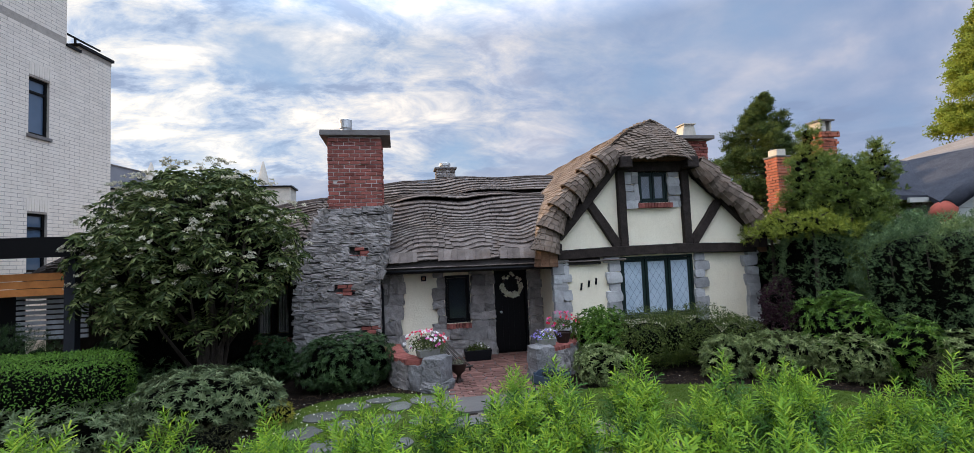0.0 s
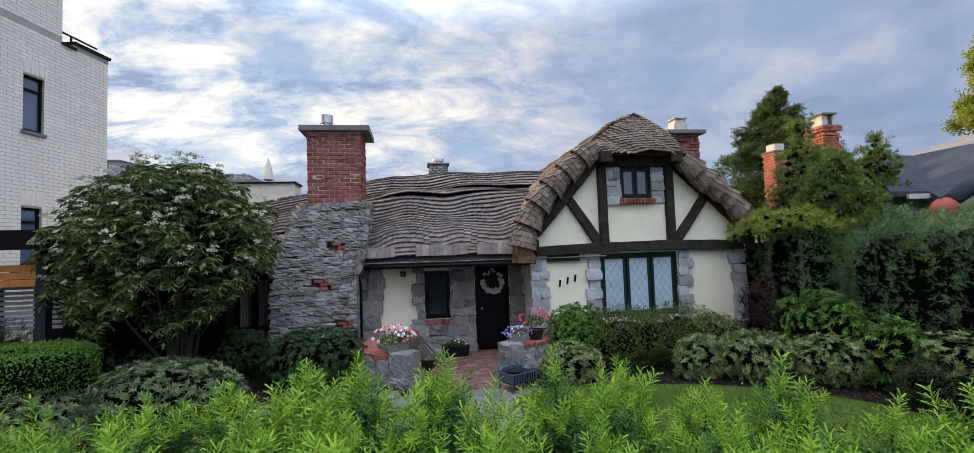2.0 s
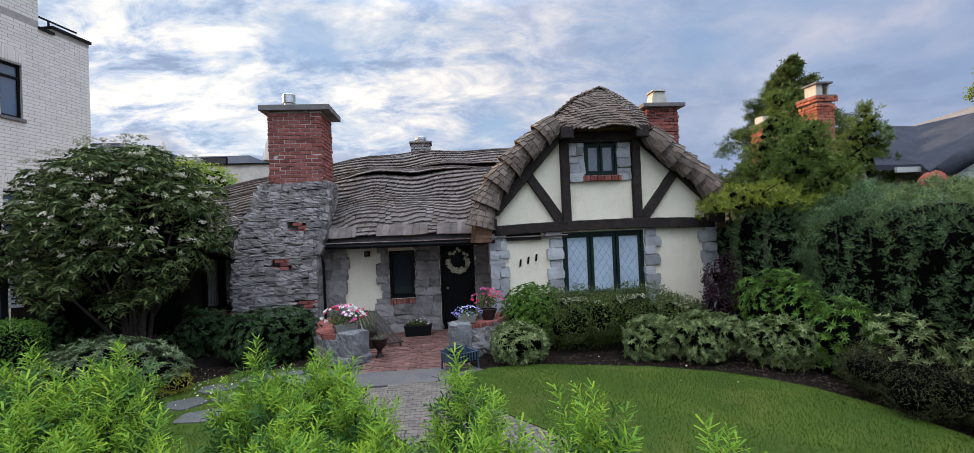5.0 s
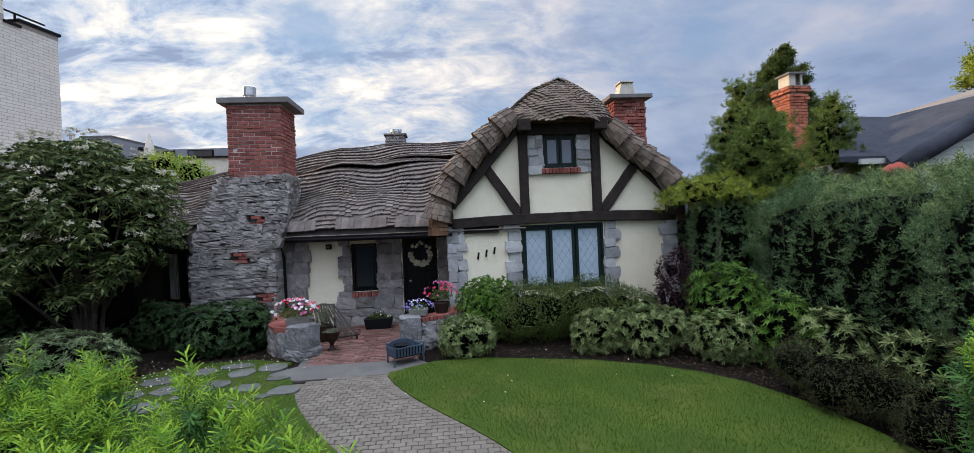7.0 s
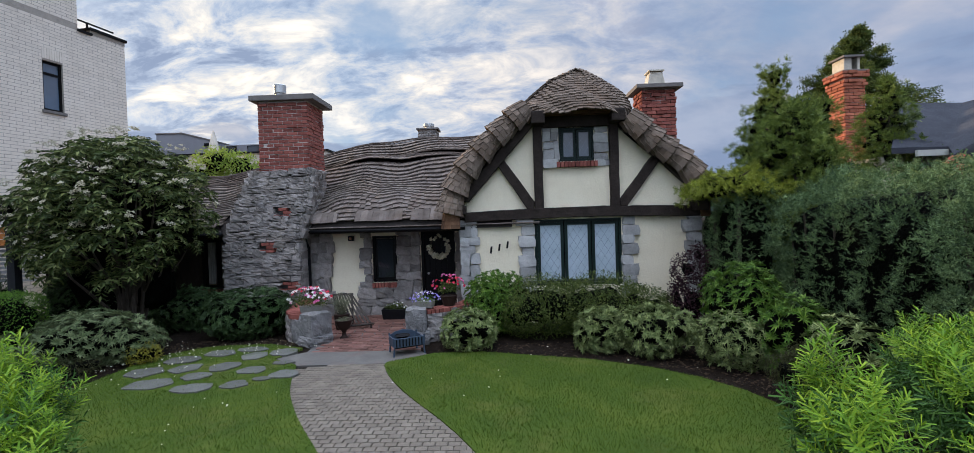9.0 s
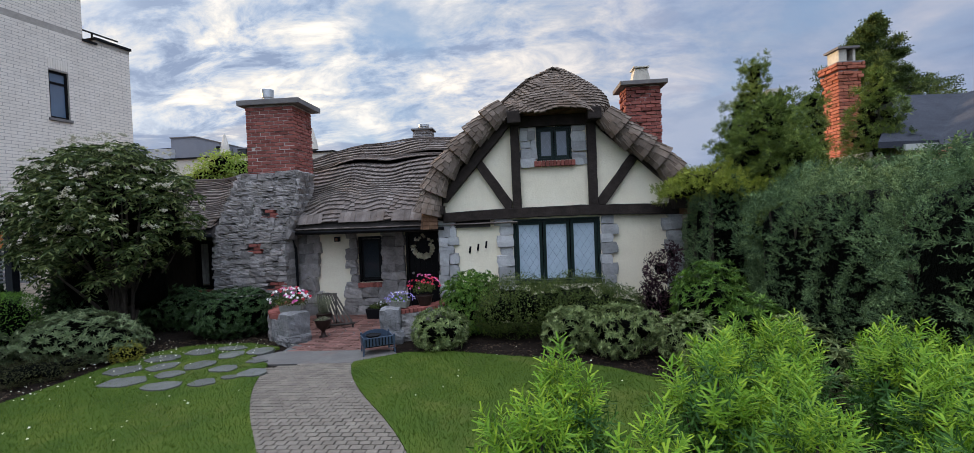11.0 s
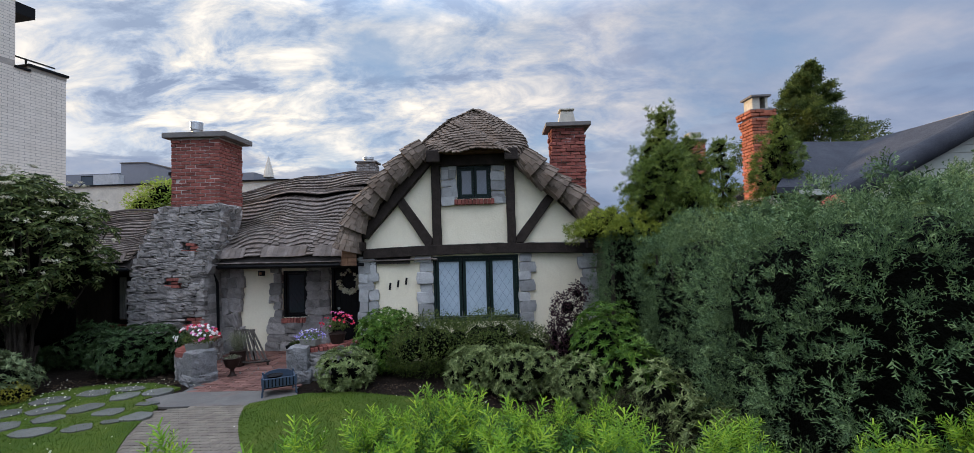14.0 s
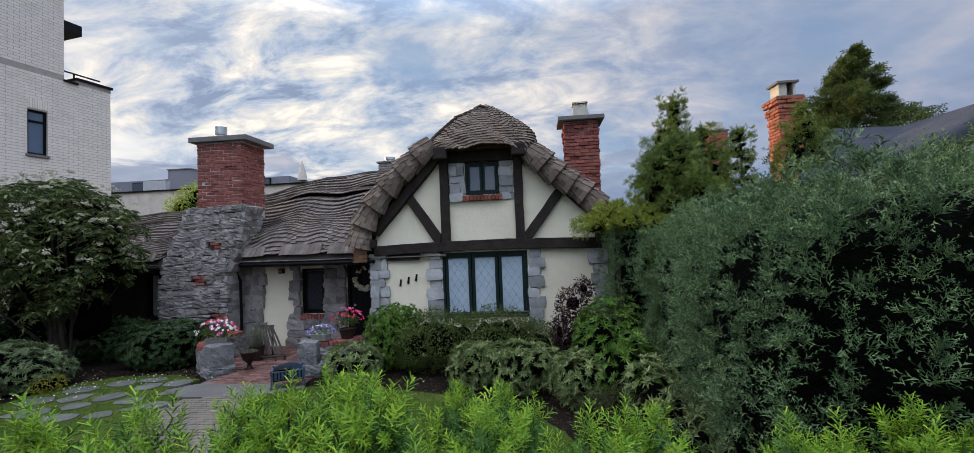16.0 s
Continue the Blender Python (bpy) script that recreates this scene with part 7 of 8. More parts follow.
# the hipped crown over the attic window: courses bent round a half dome
crown_mats = []
CROWN = [(4.38, 1.02), (4.55, 1.14), (4.72, 1.10), (4.86, 0.98), (5.00, 0.78), (5.12, 0.59), (5.22, 0.42), (5.30, 0.26), (5.36, 0.12), (5.40, 0.05)]
z = 4.40
row = 0
while z < 5.31:
    h = (z - 4.40) / 0.96
    half = lerp_table(CROWN, z)
    wrap = 0.50 * half + 0.02
    yc = -0.54 + 0.60 * h ** 1.1
    f = -1.5
    while f < 1.5:
        w = rnd.uniform(0.08, 0.15)
        df = w / math.hypot(half * math.cos(f) + 0.02, wrap * math.sin(f) + 0.02)
        fm = min(1.5, f + min(df, 0.9) / 2)
        x = 2.43 + half * math.sin(fm)
        y = yc + wrap * (1 - math.cos(fm))
        wave = (0.030 * math.sin(x * 5.2 + 0.35 * row) + 0.016 * math.sin(x * 11 + row)) * (1 - 0.6 * h)
        brow = 0.07 * (1 - h) * (math.cos(fm * 2.0) - 1) * 0.5
        z2 = z + 0.09
        half2 = lerp_table(CROWN, z2)
        h2 = (z2 - 4.40) / 0.96
        top = Vector((2.43 + half2 * math.sin(fm), -0.54 + 0.60 * h2 ** 1.1 + (0.50 * half2 + 0.02) * (1 - math.cos(fm)), z2))
        here = Vector((x, y, z))
        up = (top - here).normalized()
        ax = Vector((half * math.cos(fm) + 0.01, wrap * math.sin(fm), 0.12 * math.cos(x * 5.2 + 0.35 * row) * (1 - h))).normalized()
        an = ax.cross(up).normalized()
        if an.y > 0.2 or an.z < -0.2:
            an = -an
        ay = (up - an * 0.26).normalized()
        ax2 = ay.cross(an).normalized()
        an = ax2.cross(ay)
        crown_mats.append(basis(here + Vector((0, 0, wave + brow)) + ay * 0.045 + an * 0.015, ax2, ay, an, (w - rnd.uniform(0.002, 0.007), 0.17 if z < 5.2 else 0.12, rnd.uniform(0.024, 0.032))))
        f += df
    z += 0.056 if z < 5.1 else 0.042
    row += 1
# the short ridge running back from the crown
for k in range(16):
    for q in (-1, 1):
        crown_mats.append(Matrix.Translation((2.43 + 0.075 * q, 0.06 + 0.11 * k, 5.335 + rnd.uniform(-0.006, 0.006))) @ pose(0, 0, 0, 6, 24 * q, 0) @ Matrix.Diagonal((0.17, 0.20, 0.025, 1)))
# left and right slopes behind the verges
slope_mats = []
L_SIDE = OUTLINE[:8]
R_SIDE = OUTLINE[7:][::-1]
for pts, side in ((L_SIDE, -1), (R_SIDE, 1)):
    total = sum(math.dist(a, b) for a, b in zip(pts, pts[1:]))
    s = 0.05
    while s < total - 0.06:
        c, t = along(pts, s)
        n = Vector((-t.z, 0, t.x)) if side < 0 else Vector((t.z, 0, -t.x))
        if n.z < 0:
            n = -n
        y = -0.05
        while y < 7.1:
            w = rnd.uniform(0.11, 0.2)
            ay = (t - n * 0.1).normalized()
            ax = ay.cross(n).normalized()
            wv = 0.04 * math.sin(y * 4 + s * 3)
            slope_mats.append(basis(Vector((c.x, y + w / 2, c.z)) + n * 0.02 + ay * (0.07 + wv), ax, ay, ax.cross(ay), (w - 0.008, 0.24, 0.024)))
            y += w
        s += 0.12
lay("shingle", [m for _, m in sorted(verge_mats, key=lambda q: q[0])][:290], verge_me, gable_roof)
rest_m = [m for _, m in sorted(verge_mats, key=lambda q: q[0])][290:]
lay("shingle", rest_m + crown_mats + slope_mats, verge_me, gable_roof, M_VERGE_I, 0)
# newer brown shingles under the verge ends
cedar = []
for j in range(5):
    for k in range(4):
        w = rnd.uniform(0.10, 0.14)
        a = radians(-10 + 33 * k)
        p = Vector((-0.17 - (0.30 - 0.012 * j) * math.cos(a), 0.0 - 0.30 * math.sin(a), 2.10 + 0.085 * j))
        n = Vector((-math.cos(a), -math.sin(a), 0.12)).normalized()
        ay = (Vector((0, 0, 1)) - n * 0.16).normalized()
        ax = ay.cross(n).normalized()
        cedar.append(basis(p + Vector((0, 0, 0.05)) + n * rnd.uniform(0, 0.015), ax, ay, ax.cross(ay), (w + 0.07, 0.17, 0.022)))
        p2 = Vector((4.90 + 0.18 * math.cos(a), -0.06 - 0.24 * math.sin(a), 2.26 + 0.085 * j))
        n2 = Vector((math.cos(a), -math.sin(a), 0.12)).normalized()
        ay2 = (Vector((0, 0, 1)) - n2 * 0.16).normalized()
        ax2 = ay2.cross(n2).normalized()
        cedar.append(basis(p2 + n2 * rnd.uniform(0, 0.015), ax2, ay2, ax2.cross(ay2), (w + 0.02, 0.16, 0.022)))
lay("cedar_shingle", cedar, cedar_me, gable_roof)

# --- stones ---
STONES = [lump_mesh("stone", M_STONE, 30 + i, 0.11, 2) for i in range(5)]
PALES = [lump_mesh("quoin", M_PALE, 50 + i, 0.09) for i in range(5)]


def stone_rows(name, meshes, parent, bounds, z0, z1, y, rows, widths, depth, seed, back=0.0, skip=None, lean=0.0):
    """Courses of uneven stones on a wall facing -y; bounds(z) gives the left and right ends."""
    r = random.Random(seed)
    z = z0
    while z < z1 - 0.02:
        h = min(r.uniform(*rows), z1 - z + 0.02)
        xa, xb = bounds(z + h / 2)
        xa += r.uniform(-0.025, 0.025)
        xb += r.uniform(-0.025, 0.025)
        x = xa
        while x < xb - 0.02:
            w = r.uniform(*widths)
            if xb - (x + w) < widths[0] * 0.6:
                w = xb - x
            if not (skip and skip(x + w / 2, z + h / 2)):
                hh = h * r.uniform(0.88, 1.12)
                yy = y + lean * (z - z0) - r.uniform(0, 0.045)
                m = Matrix.Translation((x + w / 2, yy + back, z + h / 2 + r.uniform(-0.012, 0.012))) @ pose(0, 0, 0, r.uniform(-4, 4), r.uniform(-5, 5), r.uniform(-5, 5)) @ Matrix.Diagonal((w * 1.03, depth, hh * 1.04, 1))
                place(name, meshes[r.randrange(len(meshes))], parent, "", m)
            x += w
        z += h


def base_bounds(z):
    left = [(0, -5.62), (1.6, -5.60), (2.2, -5.50), (2.7, -5.31), (3.15, -5.12), (3.5, -5.00)]
    right = [(0, -3.86), (2.0, -3.84), (2.5, -3.76), (3.1, -3.68), (3.5, -3.64)]
    return lerp_table(left, z), lerp_table(right, z)


PATCHES = [(-4.82, -4.38, 1.63, 1.86), (-4.46, -4.12, 2.42, 2.66), (-4.35, -3.95, 0.72, 0.96)]


def in_patch(x, z):
    return any(a + 0.02 < x < b - 0.0 and c - 0.01 < z < d + 0.01 for a, b, c, d in PATCHES)


thin = []
r = random.Random(61)
z = 0.0
while z < 3.5:
    h = r.choice((0.05, 0.06, 0.075, 0.10, 0.14))
    xa, xb = base_bounds(z + h / 2)
    x = xa + r.uniform(-0.03, 0.03)
    while x < xb - 0.03:
        w = r.uniform(0.14, 0.42) if h < 0.09 else r.uniform(0.14, 0.30)
        w = min(w, xb - x + 0.02)
        if not in_patch(x + w / 2, z + h / 2):
            sag = 0.03 * math.sin(x * 3.1 + z * 2.0)
            thin.append(Matrix.Translation((x + w / 2, base_front(z) - r.uniform(0, 0.035), z + h / 2 + sag + r.uniform(-0.01, 0.01))) @ pose(0, 0, 0, r.uniform(-3, 3), r.uniform(-4, 4), r.uniform(-4, 4)) @ Matrix.Diagonal((w * 1.04, 0.2, h * r.uniform(0.85, 1.1), 1)))
        x += w
    z += h
for k in range(14):
    xa, xb = base_bounds(0.4 + 0.2 * k)
    thin.append(Matrix.Translation((r.uniform(xa + 0.2, xb - 0.2), base_front(0.35 + 0.21 * k) - 0.025, 0.35 + 0.21 * k)) @ pose(0, 0, 0, 0, r.uniform(-12, 12), 0) @ Matrix.Diagonal((r.uniform(0.2, 0.3), 0.22, r.uniform(0.15, 0.2), 1)))
r.shuffle(thin)
for k, m in enumerate(thin[:300]):
    place("stone", STONES[k % 5], chimney_base, "", m)
lay("stone", thin[300:], STONES[0], chimney_base, M_STONE_I, 0)
brick_me = block_mesh("brick", M_BRICK)
for a, b, c, d in PATCHES:
    for j in range(3):
        x = a + 0.11 * ((j * 2) % 3)
        while x < b - 0.05 + 0.08 * (j == 1):
            place("brick", brick_me, chimney_base, "", Matrix.Translation((x + 0.1, base_front(c) - 0.04, c + 0.04 + 0.078 * j)) @ pose(0, 0, 0, 0, rnd.uniform(-2, 2), 0) @ Matrix.Diagonal((0.195, 0.14, 0.066, 1)))
            x += 0.21
# shoulder stones, stepping up the sides of the chimney
for k in range(9):
    f = k / 8
    for sgn, x0, x1 in ((-1, -5.54, -5.04), (1, -3.80, -3.62)):
        z = 2.05 + 1.4 * f
        x = x0 + (x1 - x0) * f
        for y in ((0.68, 0.95, 1.2, 1.42) if sgn > 0 else (0.72,)):
            y = max(y, base_front(z) + 0.04)
            m = Matrix.Translation((x, y, z)) @ pose(0, 0, 0, rnd.uniform(-8, 8), rnd.uniform(-10, 10) + 14 * sgn, rnd.uniform(-8, 8)) @ Matrix.Diagonal((rnd.uniform(0.16, 0.24), 0.28, rnd.uniform(0.16, 0.24), 1))
            place("shoulder_stone", STONES[k % 5], chimney_base, "", m)
# return face of the base beside the porch
r = random.Random(77)
z = 0.0
while z < 2.05:
    h = r.uniform(0.1, 0.2)
    for y in (0.78, 1.05):
        place("stone", STONES[r.randrange(5)], chimney_base, "", Matrix.Translation((-3.90, y, z + h / 2)) @ pose(0, 0, 0, 0, r.uniform(-4, 4), 0) @ Matrix.Diagonal((0.16, 0.30, h * 1.02, 1)))
    z += h

stone_rows("stone", STONES, porch_wall, lambda z: (-4.0, -3.34 + 0.05 * math.sin(z * 5)), 0.0, 2.1, 1.26, (0.18, 0.34), (0.2, 0.42), 0.18, 62)
stone_rows("stone", STONES, porch_wall, lambda z: (-2.62 + 0.09 * math.sin(z * 8), -2.38), 0.62, 2.05, 1.26, (0.16, 0.28), (0.2, 0.34), 0.18, 63)
stone_rows("stone", STONES, porch_wall, lambda z: (-1.76, -1.19), 0.62, 2.1, 1.26, (0.17, 0.3), (0.22, 0.4), 0.18, 64)
stone_rows("stone", STONES, porch_wall, lambda z: (-2.78 + 0.15 * z, -1.19), 0.0, 0.66, 1.26, (0.18, 0.30), (0.25, 0.5), 0.2, 65)
stone_rows("stone", STONES, porch_wall, lambda z: (-0.35, -0.02), 0.0, 2.1, 1.26, (0.17, 0.28), (0.16, 0.32), 0.14, 66)
stone_rows("quoin", PALES, gable_wall, lambda z: (-0.12, 0.27 + 0.06 * math.sin(z * 11)), 0.0, 2.2, 0.02, (0.17, 0.28), (0.18, 0.42), 0.18, 67)
stone_rows("quoin", PALES, gable_wall, lambda z: (1.15 + 0.06 * math.sin(z * 14), 1.46), 0.55, 2.2, 0.02, (0.16, 0.26), (0.3, 0.42), 0.14, 68)
stone_rows("quoin", PALES, gable_wall, lambda z: (3.31, 3.60 + 0.07 * math.sin(z * 13 + 1)), 0.55, 2.2, 0.02, (0.16, 0.26), (0.3, 0.42), 0.14, 69)
stone_rows("quoin", PALES, gable_wall, lambda z: (4.64 + 0.05 * math.sin(z * 12), 4.95), 0.0, 2.2, 0.03, (0.17, 0.28), (0.3, 0.42), 0.2, 70)
stone_rows("quoin", PALES, gable_wall, lambda z: (1.69, 2.02), 3.30, 4.14, 0.02, (0.13, 0.24), (0.15, 0.34), 0.10, 71)
stone_rows("quoin", PALES, gable_wall, lambda z: (2.78, 3.07), 3.30, 4.14, 0.02, (0.13, 0.24), (0.15, 0.34), 0.10, 72)
# brick sills
for k in range(11):
    place("brick", brick_me, attic_window, "", Matrix.Translation((2.01 + 0.078 * k, -0.03, 3.35)) @ Matrix.Diagonal((0.070, 0.16, 0.115, 1)))
for k in range(8):
    place("brick", brick_me, porch_window, "", Matrix.Translation((-2.33 + 0.075 * k, 1.22, 0.735)) @ Matrix.Diagonal((0.064, 0.2, 0.115, 1)))
for k in range(9):
    place("brick", brick_me, left_window, "", Matrix.Translation((-6.50 + 0.085 * k, 1.14, 0.69)) @ Matrix.Diagonal((0.07, 0.18, 0.11, 1)))


# --- chimney bricks ---
def brick_faces(parent, x0, x1, y0, y1, z0, z1, pitch=0.0868, length=0.235, rough=0.006, seed=1, sides="flr", me=None):
    r = random.Random(seed)
    j = 0
    z = z0
    h = pitch - 0.014
    while z + h < z1 + 0.02:
        off = 0.5 * length if j % 2 else 0.0
        for face in sides:
            a, b = (x0, x1) if face == "f" else (y0, y1)
            p = a - off
            while p < b - 0.03:
                lo, hi = max(p, a), min(p + length - 0.013, b)
                if hi - lo > 0.04:
                    out = r.gauss(0, rough)
                    if r.random() < 0.06:
                        out += r.uniform(0.0, rough * 3)
                    c, w = (lo + hi) / 2, hi - lo
                    if face == "f":
                        m = Matrix.Translation((c, y0 + 0.04 - out, z + h / 2))
                        s = (w, 0.10, h)
                    else:
                        m = Matrix.Translation(((x0 + 0.04 - out) if face == "l" else (x1 - 0.04 + out), c, z + h / 2))
                        s = (0.10, w, h)
                    place("brick", me or brick_me, parent, "", m @ pose(0, 0, 0, r.gauss(0, 0.8), r.gauss(0, 0.9), r.gauss(0, 0.8)) @ Matrix.Diagonal((*s, 1)))
                p += length
        z += pitch
        j += 1


brick_faces(chimney, -4.91, -3.74, 0.98, 1.98, 3.50, 5.18, seed=3)
brick_faces(chimney_right, 4.30, 5.12, 1.72, 2.42, 3.22, 5.30, rough=0.014, seed=5)
brick_faces(chimney_back, -2.05, -1.40, 6.40, 7.0, 4.6, 5.40, seed=6, me=block_mesh("brick", M_STONE))
# bricks with the sun's glow in their colour, for the neighbour's chimneys
sunlit_brick_me = block_mesh("brick", M_SUNLIT_BRICK)
brick_faces(tall, 9.72, 10.24, 2.50, 3.12, 2.55, 5.40, seed=7, sides="fl", me=sunlit_brick_me)
brick_faces(tall, 9.68, 10.28, 2.46, 3.16, 5.40, 5.62, seed=9, sides="fl", rough=0.01, me=sunlit_brick_me)
brick_faces(tall, 9.65, 10.31, 2.43, 3.19, 5.62, 5.78, seed=10, sides="fl", rough=0.012, me=sunlit_brick_me)
brick_faces(short, 7.95, 8.42, 2.40, 2.90, 2.55, 4.96, seed=8, sides="fl", me=sunlit_brick_me)

# --- piers ---
def rough_block(name, seed, x, y, z0, z1, w, d, turn, parent):
    """One big quarry-faced stone."""
    place(name, lump_mesh("pier_stone", M_PIER, seed, 0.055, 4), parent, "", Matrix.Translation((x, y, (z0 + z1) / 2)) @ pose(0, 0, 0, 0, 0, turn) @ Matrix.Diagonal((w * 1.10, d * 1.10, (z1 - z0) * 1.10, 1)))


rough_block("stone", 81, -2.78, -1.30, 0.14, 0.57, 0.36, 0.42, -33, pier_left)
rough_block("stone", 82, -2.78, -1.33, 0.0, 0.17, 0.40, 0.46, -36, pier_left)
rough_block("stone", 84, -3.06, -1.12, 0.0, 0.44, 0.26, 0.40, -36, pier_left)
rough_block("stone", 83, -0.86, -1.36, 0.20, 0.63, 0.34, 0.42, 8, pier_right)
rough_block("stone", 86, -0.84, -1.38, 0.0, 0.23, 0.40, 0.44, 14, pier_right)
part("cap_stone", bm_prism(bmesh.new(), [(-3.36, -1.16), (-3.10, -1.30), (-2.98, -1.12), (-3.12, -0.86), (-3.40, -0.86)], 0.45, 0.54), M_BRICK, pier_left, "flat red cap stone")
for t, pts, top, sd in ((pier_left, [(-3.2, -1.1), (-3.45, -0.7), (-3.55, -0.2), (-3.6, 0.5)], 0.48, 85), (pier_right, [(-0.72, -1.3), (-0.35, -1.08), (0.0, -0.75), (0.15, -0.3)], 0.54, 87)):
    r = random.Random(sd)
    for a, b in zip(pts, pts[1:]):
        A_, B_ = Vector((*a, 0)), Vector((*b, 0))
        l = (B_ - A_).length
        turn = math.degrees(math.atan2(B_.y - A_.y, B_.x - A_.x))
        z = 0.0
        while z < top - 0.05:
            h = r.uniform(0.14, 0.24)
            k = 0.0
            while k < l - 0.05:
                w = min(r.uniform(0.18, 0.34), l - k + 0.04)
                c = A_.lerp(B_, (k + w / 2) / l)
                place("stone", STONES[r.randrange(5)], t, "", Matrix.Translation((c.x, c.y, min(z + h / 2, top - 0.06))) @ pose(0, 0, 0, 0, 0, turn) @ Matrix.Diagonal((w * 1.03, 0.34, h * 1.03, 1)))
                k += w
            z += h
        k = 0.0
        while k < l - 0.02:
            c = A_.lerp(B_, (k + 0.04) / l)
            place("brick", brick_me, t, "", Matrix.Translation((c.x, c.y, top + 0.03)) @ pose(0, 0, 0, 0, 0, turn + r.uniform(-3, 3)) @ Matrix.Diagonal((0.066, 0.34, 0.075, 1)))
            k += 0.078


# --- paving ---
def paver_mesh(name, material):
    """An interlocking paver with stepped ends, 1 x 1, chamfered."""
    out = [(-0.487, -0.39), (-0.24, -0.55), (0.0, -0.39), (0.24, -0.55), (0.487, -0.39), (0.487, 0.54), (0.24, 0.38), (0.0, 0.54), (-0.24, 0.38), (-0.487, 0.54)]
    bm = bm_prism(bmesh.new(), out, -0.5, 0.5)
    me = bpy.data.meshes.new(name)
    bm.to_mesh(me)
    bm.free()
    me.materials.append(material)
    return me


paver_me = paver_mesh("paver", M_PAVER)
path_area = left_edge + right_edge[::-1]
pav = []
probe = np.linspace(-3.0, 2.0, 501)
for i in range(76):
    y = -2.78 - 0.091 * i
    ins = probe[in_poly(probe, np.full(501, y), path_area)]
    if not len(ins):
        continue
    xa, xb = ins[0], ins[-1]
    x = math.floor(xa / 0.128) * 0.128 + 0.064 * (i % 2) - 0.128
    while x < xb:
        lo, hi = max(x, xa), min(x + 0.128, xb)
        if hi - lo > 0.03:
            pav.append(Matrix.Translation(((lo + hi) / 2, y, 0.006 + rnd.uniform(-0.002, 0.002))) @ pose(0, 0, 0, rnd.uniform(-0.5, 0.5), rnd.uniform(-0.5, 0.5), rnd.uniform(-0.8, 0.8)) @ Matrix.Diagonal((hi - lo - 0.006, 0.0865, 0.05, 1)))
        x += 0.128
for m in pav[:300]:
    place("paver", paver_me, path, "", m)
lay("paver", [m @ Matrix.Diagonal((0.94, 0.95, 1, 1)) for m in pav[300:]], shingle_me, path, M_PAVER_I, 0)


def jitter_cells(nx, ny, x0, x1, y0, y1, jit, seed):
    r = random.Random(seed)
    g = [[(x0 + (x1 - x0) * (i + (0.5 if (j % 2 and 0 < i < nx) else 0) * 0.6 + (r.uniform(-jit, jit) if 0 < i < nx else 0)) / nx, y0 + (y1 - y0) * (j + (r.uniform(-jit, jit) if 0 < j < ny else 0)) / ny) for i in range(nx + 1)] for j in range(ny + 1)]
    return [[g[j][i], g[j][i + 1], g[j + 1][i + 1], g[j + 1][i]] for j in range(ny) for i in range(nx)]


def flag_piece(name, poly, z, h, material, parent, gap, seed):
    """One worn flat stone with a slightly irregular outline."""
    r = random.Random(seed)
    cx, cy = sum(p[0] for p in poly) / len(poly), sum(p[1] for p in poly) / len(poly)
    out = []
    n = len(poly)
    for i in range(n):
        (xa, ya), (xb, yb) = poly[i], poly[(i + 1) % n]
        for f in (0.12, 0.5, 0.88):
            x, y = xa + (xb - xa) * f, ya + (yb - ya) * f
            l = math.dist((x, y), (cx, cy))
            k = max(0.3, (l - gap) / l)
            out.append((cx + (x - cx) * k + r.uniform(-0.008, 0.008), cy + (y - cy) * k + r.uniform(-0.008, 0.008)))
    bm = bm_prism(bmesh.new(), out, z - h, z + r.uniform(-0.003, 0.003))
    return part(name, bm, material, parent)


def quad_in(poly, area):
    cx, cy = sum(p[0] for p in poly) / 4, sum(p[1] for p in poly) / 4
    return bool(in_poly(np.array([cx]), np.array([cy]), area)[0])


for i, c in enumerate(jitter_cells(15, 13, -3.6, -0.0, -1.0, 1.2, 0.30, 91)):
    if quad_in(c, PATIO):
        flag_piece("patio_stone", c, 0.024, 0.03, M_REDFLAG, patio, 0.012, i)
for j in range(9):
    for k in range(9):
        x = -2.62 + 0.215 * k + (0.107 if j % 2 else 0)
        y = -1.98 + 0.108 * j
        c = [(x, y), (x + 0.213, y), (x + 0.213, y + 0.107), (x, y + 0.107)]
        if quad_in(c, PATIO):
            flag_piece("patio_brick", c, 0.024, 0.03, M_REDFLAG, patio, 0.006, 400 + j * 9 + k)
FLAGS = [(-4.78, -3.04, 0.30, 0.27), (-4.30, -3.57, 0.36, 0.28), (-4.61, -2.39, 0.31, 0.24), (-4.25, -2.85, 0.25, 0.25), (-3.83, -3.23, 0.22, 0.19), (-3.55, -3.75, 0.31, 0.19), (-4.21, -2.01, 0.30, 0.26), (-3.65, -2.78, 0.26, 0.27),
         (-3.11, -3.00, 0.24, 0.19), (-3.01, -3.62, 0.22, 0.20), (-2.75, -3.40, 0.14, 0.09), (-3.47, -2.24, 0.24, 0.24), (-3.05, -2.04, 0.25, 0.24), (-2.50, -3.22, 0.23, 0.22), (-3.72, -1.80, 0.30, 0.17), (-2.80, -2.62, 0.22, 0.11)]
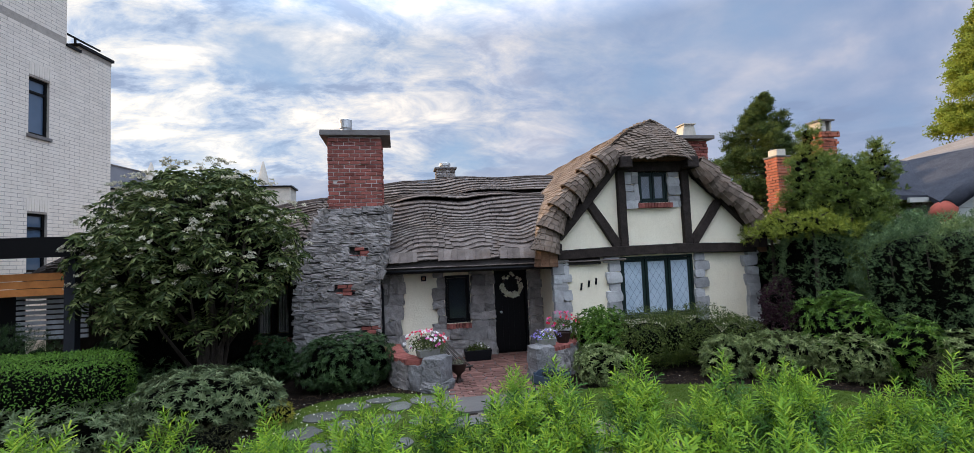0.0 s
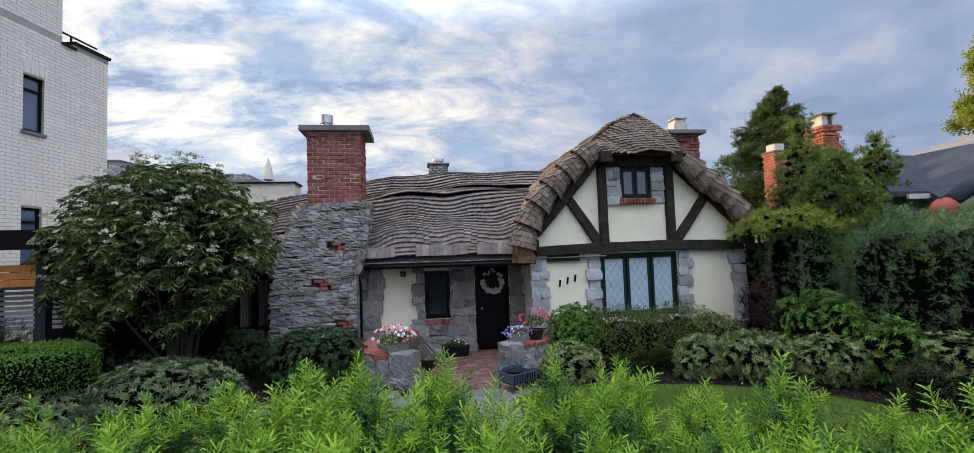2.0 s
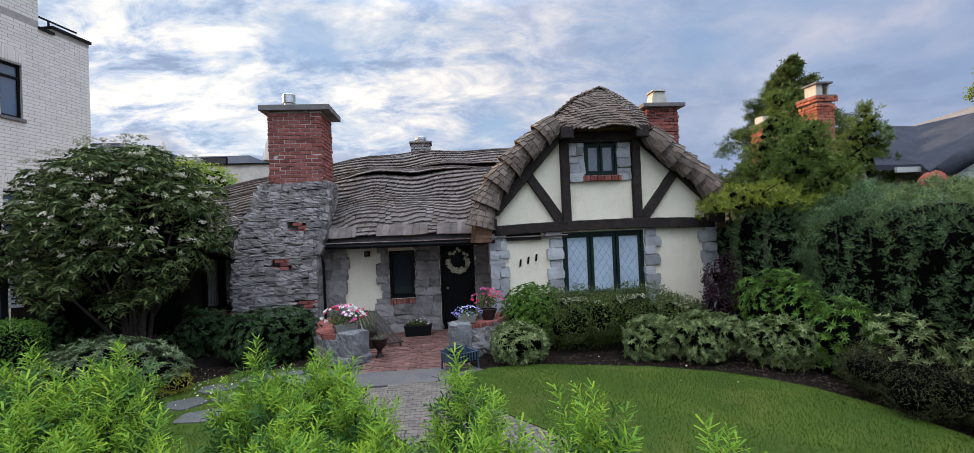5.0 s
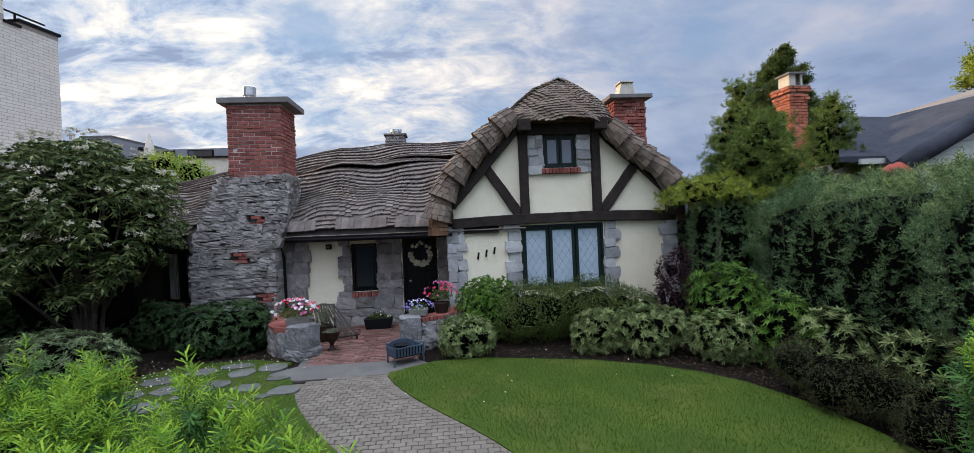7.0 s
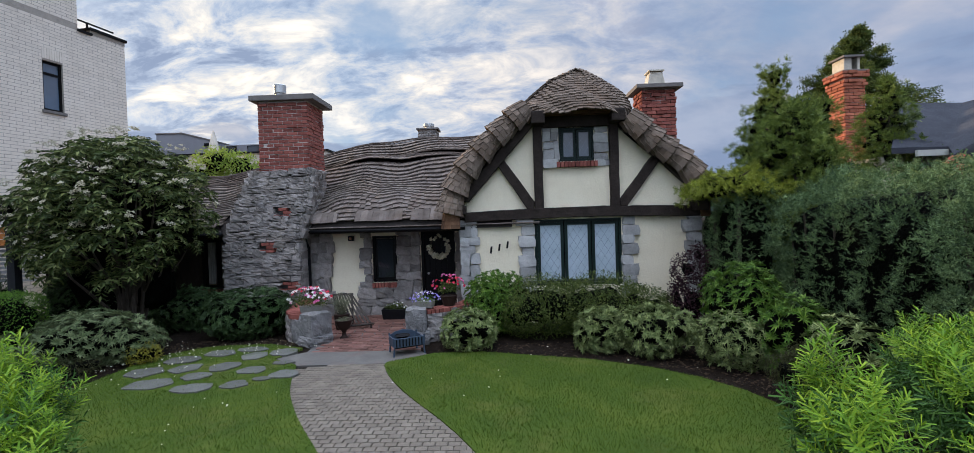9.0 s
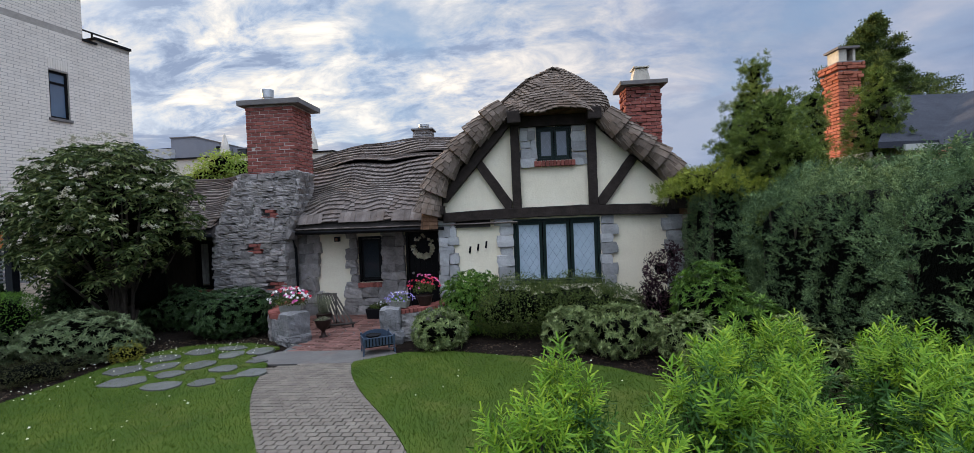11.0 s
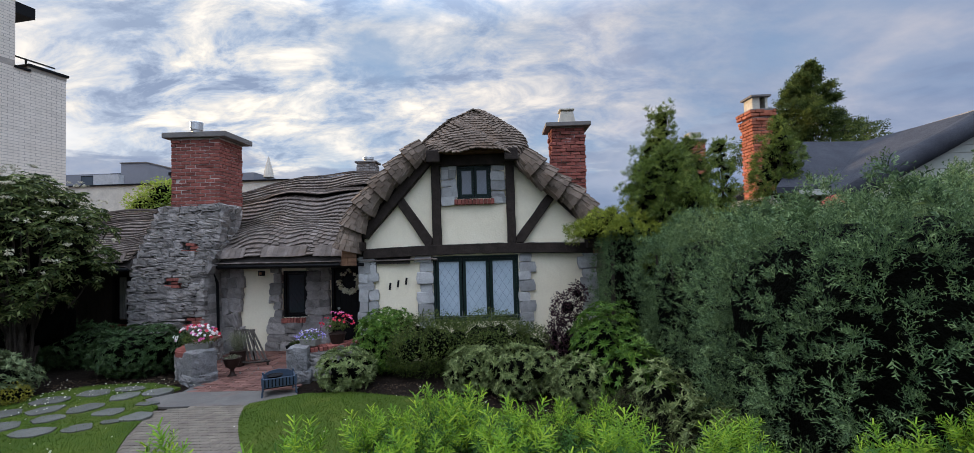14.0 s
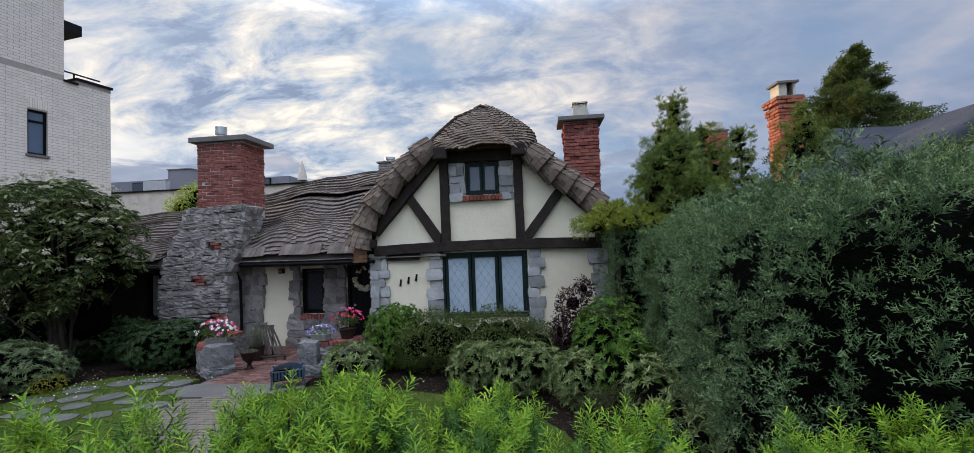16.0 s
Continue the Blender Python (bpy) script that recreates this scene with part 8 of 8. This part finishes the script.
for i, (x, y, rx, ry) in enumerate(FLAGS):
    r = random.Random(200 + i)
    n = r.choice((5, 6, 6, 7))
    poly = [(x + rx * r.uniform(0.88, 1.12) * math.cos(a), y + ry * r.uniform(0.85, 1.1) * math.sin(a)) for a in ((2 * math.pi * (k + r.uniform(-0.2, 0.2)) / n) for k in range(n))]
    tagged(flag_piece("flagstone", poly, 0.060, 0.06, M_FLAG, None, 0.0, 300 + i), "irregular grey slate flagstone let into the lawn", "flagstone", "flagstones in the lawn")

# --- white bricks of the block ---
white_me = mesh_of("white_brick", BOX_V, BOX_Q, M_WHITEBRICK)
near_b, far_b = [], []
rows = int(13.1 / 0.092)
for j in range(rows):
    z = 0.046 + 0.092 * j
    x = (0.0 if j % 2 else -0.15) + (1.46 if z > 8.30 else 0.0)
    if 8.30 < z < 8.42:
        x = 0.0
    while x < 7.0:
        a, b = max(x, 1.46 if z > 8.42 else 0.0), x + 0.288
        if 8.30 < z < 8.42:
            b = min(b, 1.08)
        solid = b - a > 0.05 and not any(a < o[1] + 0.02 and b > o[0] - 0.02 and o[2] - 0.10 < z < o[3] + 0.05 for o in BWINS)
        if not solid and b - a > 0.05:
            for o in BWINS:
                if o[2] - 0.10 < z < o[3] + 0.05 and a < o[1] + 0.02 and b > o[0] - 0.02:
                    for a2, b2 in ((a, min(b, o[0] - 0.004)), (max(a, o[1] + 0.004), b)):
                        if b2 - a2 > 0.03:
                            far_b.append(BM @ Matrix.Translation(((a2 + b2) / 2, 0.010, z)) @ Matrix.Diagonal((b2 - a2, 0.03, 0.080, 1)))
        if solid:
            m = BM @ Matrix.Translation(((a + b) / 2, 0.010 + rnd.uniform(-0.001, 0.001), z)) @ Matrix.Diagonal((b - a, 0.03, 0.080, 1))
            (near_b if (3.9 < z < 6.2 and x < 3.4) else far_b).append(m)
        x += 0.30
for o in BWINS[:2]:
    for k in range(9):
        far_b.append(BM @ Matrix.Translation((o[0] - 0.02 + 0.066 * k, 0.002, o[3] + 0.20)) @ Matrix.Diagonal((0.056, 0.03, 0.30, 1)))
lay("white_brick", near_b[:300] + far_b + near_b[300:], white_me, wall, M_WHITEBRICK, 300)

# pale petals fallen round the beds and on the grass
pos = []
for x, y, sx, sy, k in ((-4.9, -2.2, 0.5, 0.5, 90), (-5.5, -3.4, 0.25, 0.9, 60), (-3.6, -1.7, 0.5, 0.25, 50), (-3.6, -4.4, 1.2, 1.2, 26), (1.5, -3.4, 1.4, 0.7, 14)):
    for _ in range(k):
        pos.append((x + rnd.gauss(0, sx), y + rnd.gauss(0, sy), 0.068))
co, q = scatter(*leaf(0.8, 0.1, 0.1), np.array(pos), RNG.normal(size=(len(pos), 3)) * (1, 1, 0.15), RNG.uniform(0.018, 0.04, len(pos)))
tagged(place("fallen_petals", quads_mesh("fallen_petals", co, q, M_PETAL)), "pale petals fallen on the lawn and soil", "petals", kind="stuff")

# bark mulch and fallen bits on the open soil
pos = []
for x0, x1, y0, y1, k in ((-0.4, 4.2, -3.2, -1.6, 900), (3.4, 4.4, -5.2, -2.8, 500), (-6.6, -5.6, -4.6, -2.0, 500), (-5.6, -3.2, -1.8, -1.0, 500), (-4.0, -3.0, -1.6, -0.4, 200)):
    for _ in range(k):
        pos.append((rnd.uniform(x0, x1), rnd.uniform(y0, y1), 0.006))
co, q = scatter(BOX_V * (0.5, 0.16, 1.0), BOX_Q, np.array(pos), RNG.normal(size=(len(pos), 3)) * (1, 1, 0.12), RNG.uniform(0.015, 0.05, len(pos)))
tagged(place("bark_mulch", quads_mesh("bark_mulch", co, q, M_CHIP)), "brown bark mulch strewn over the beds", "mulch", kind="stuff")
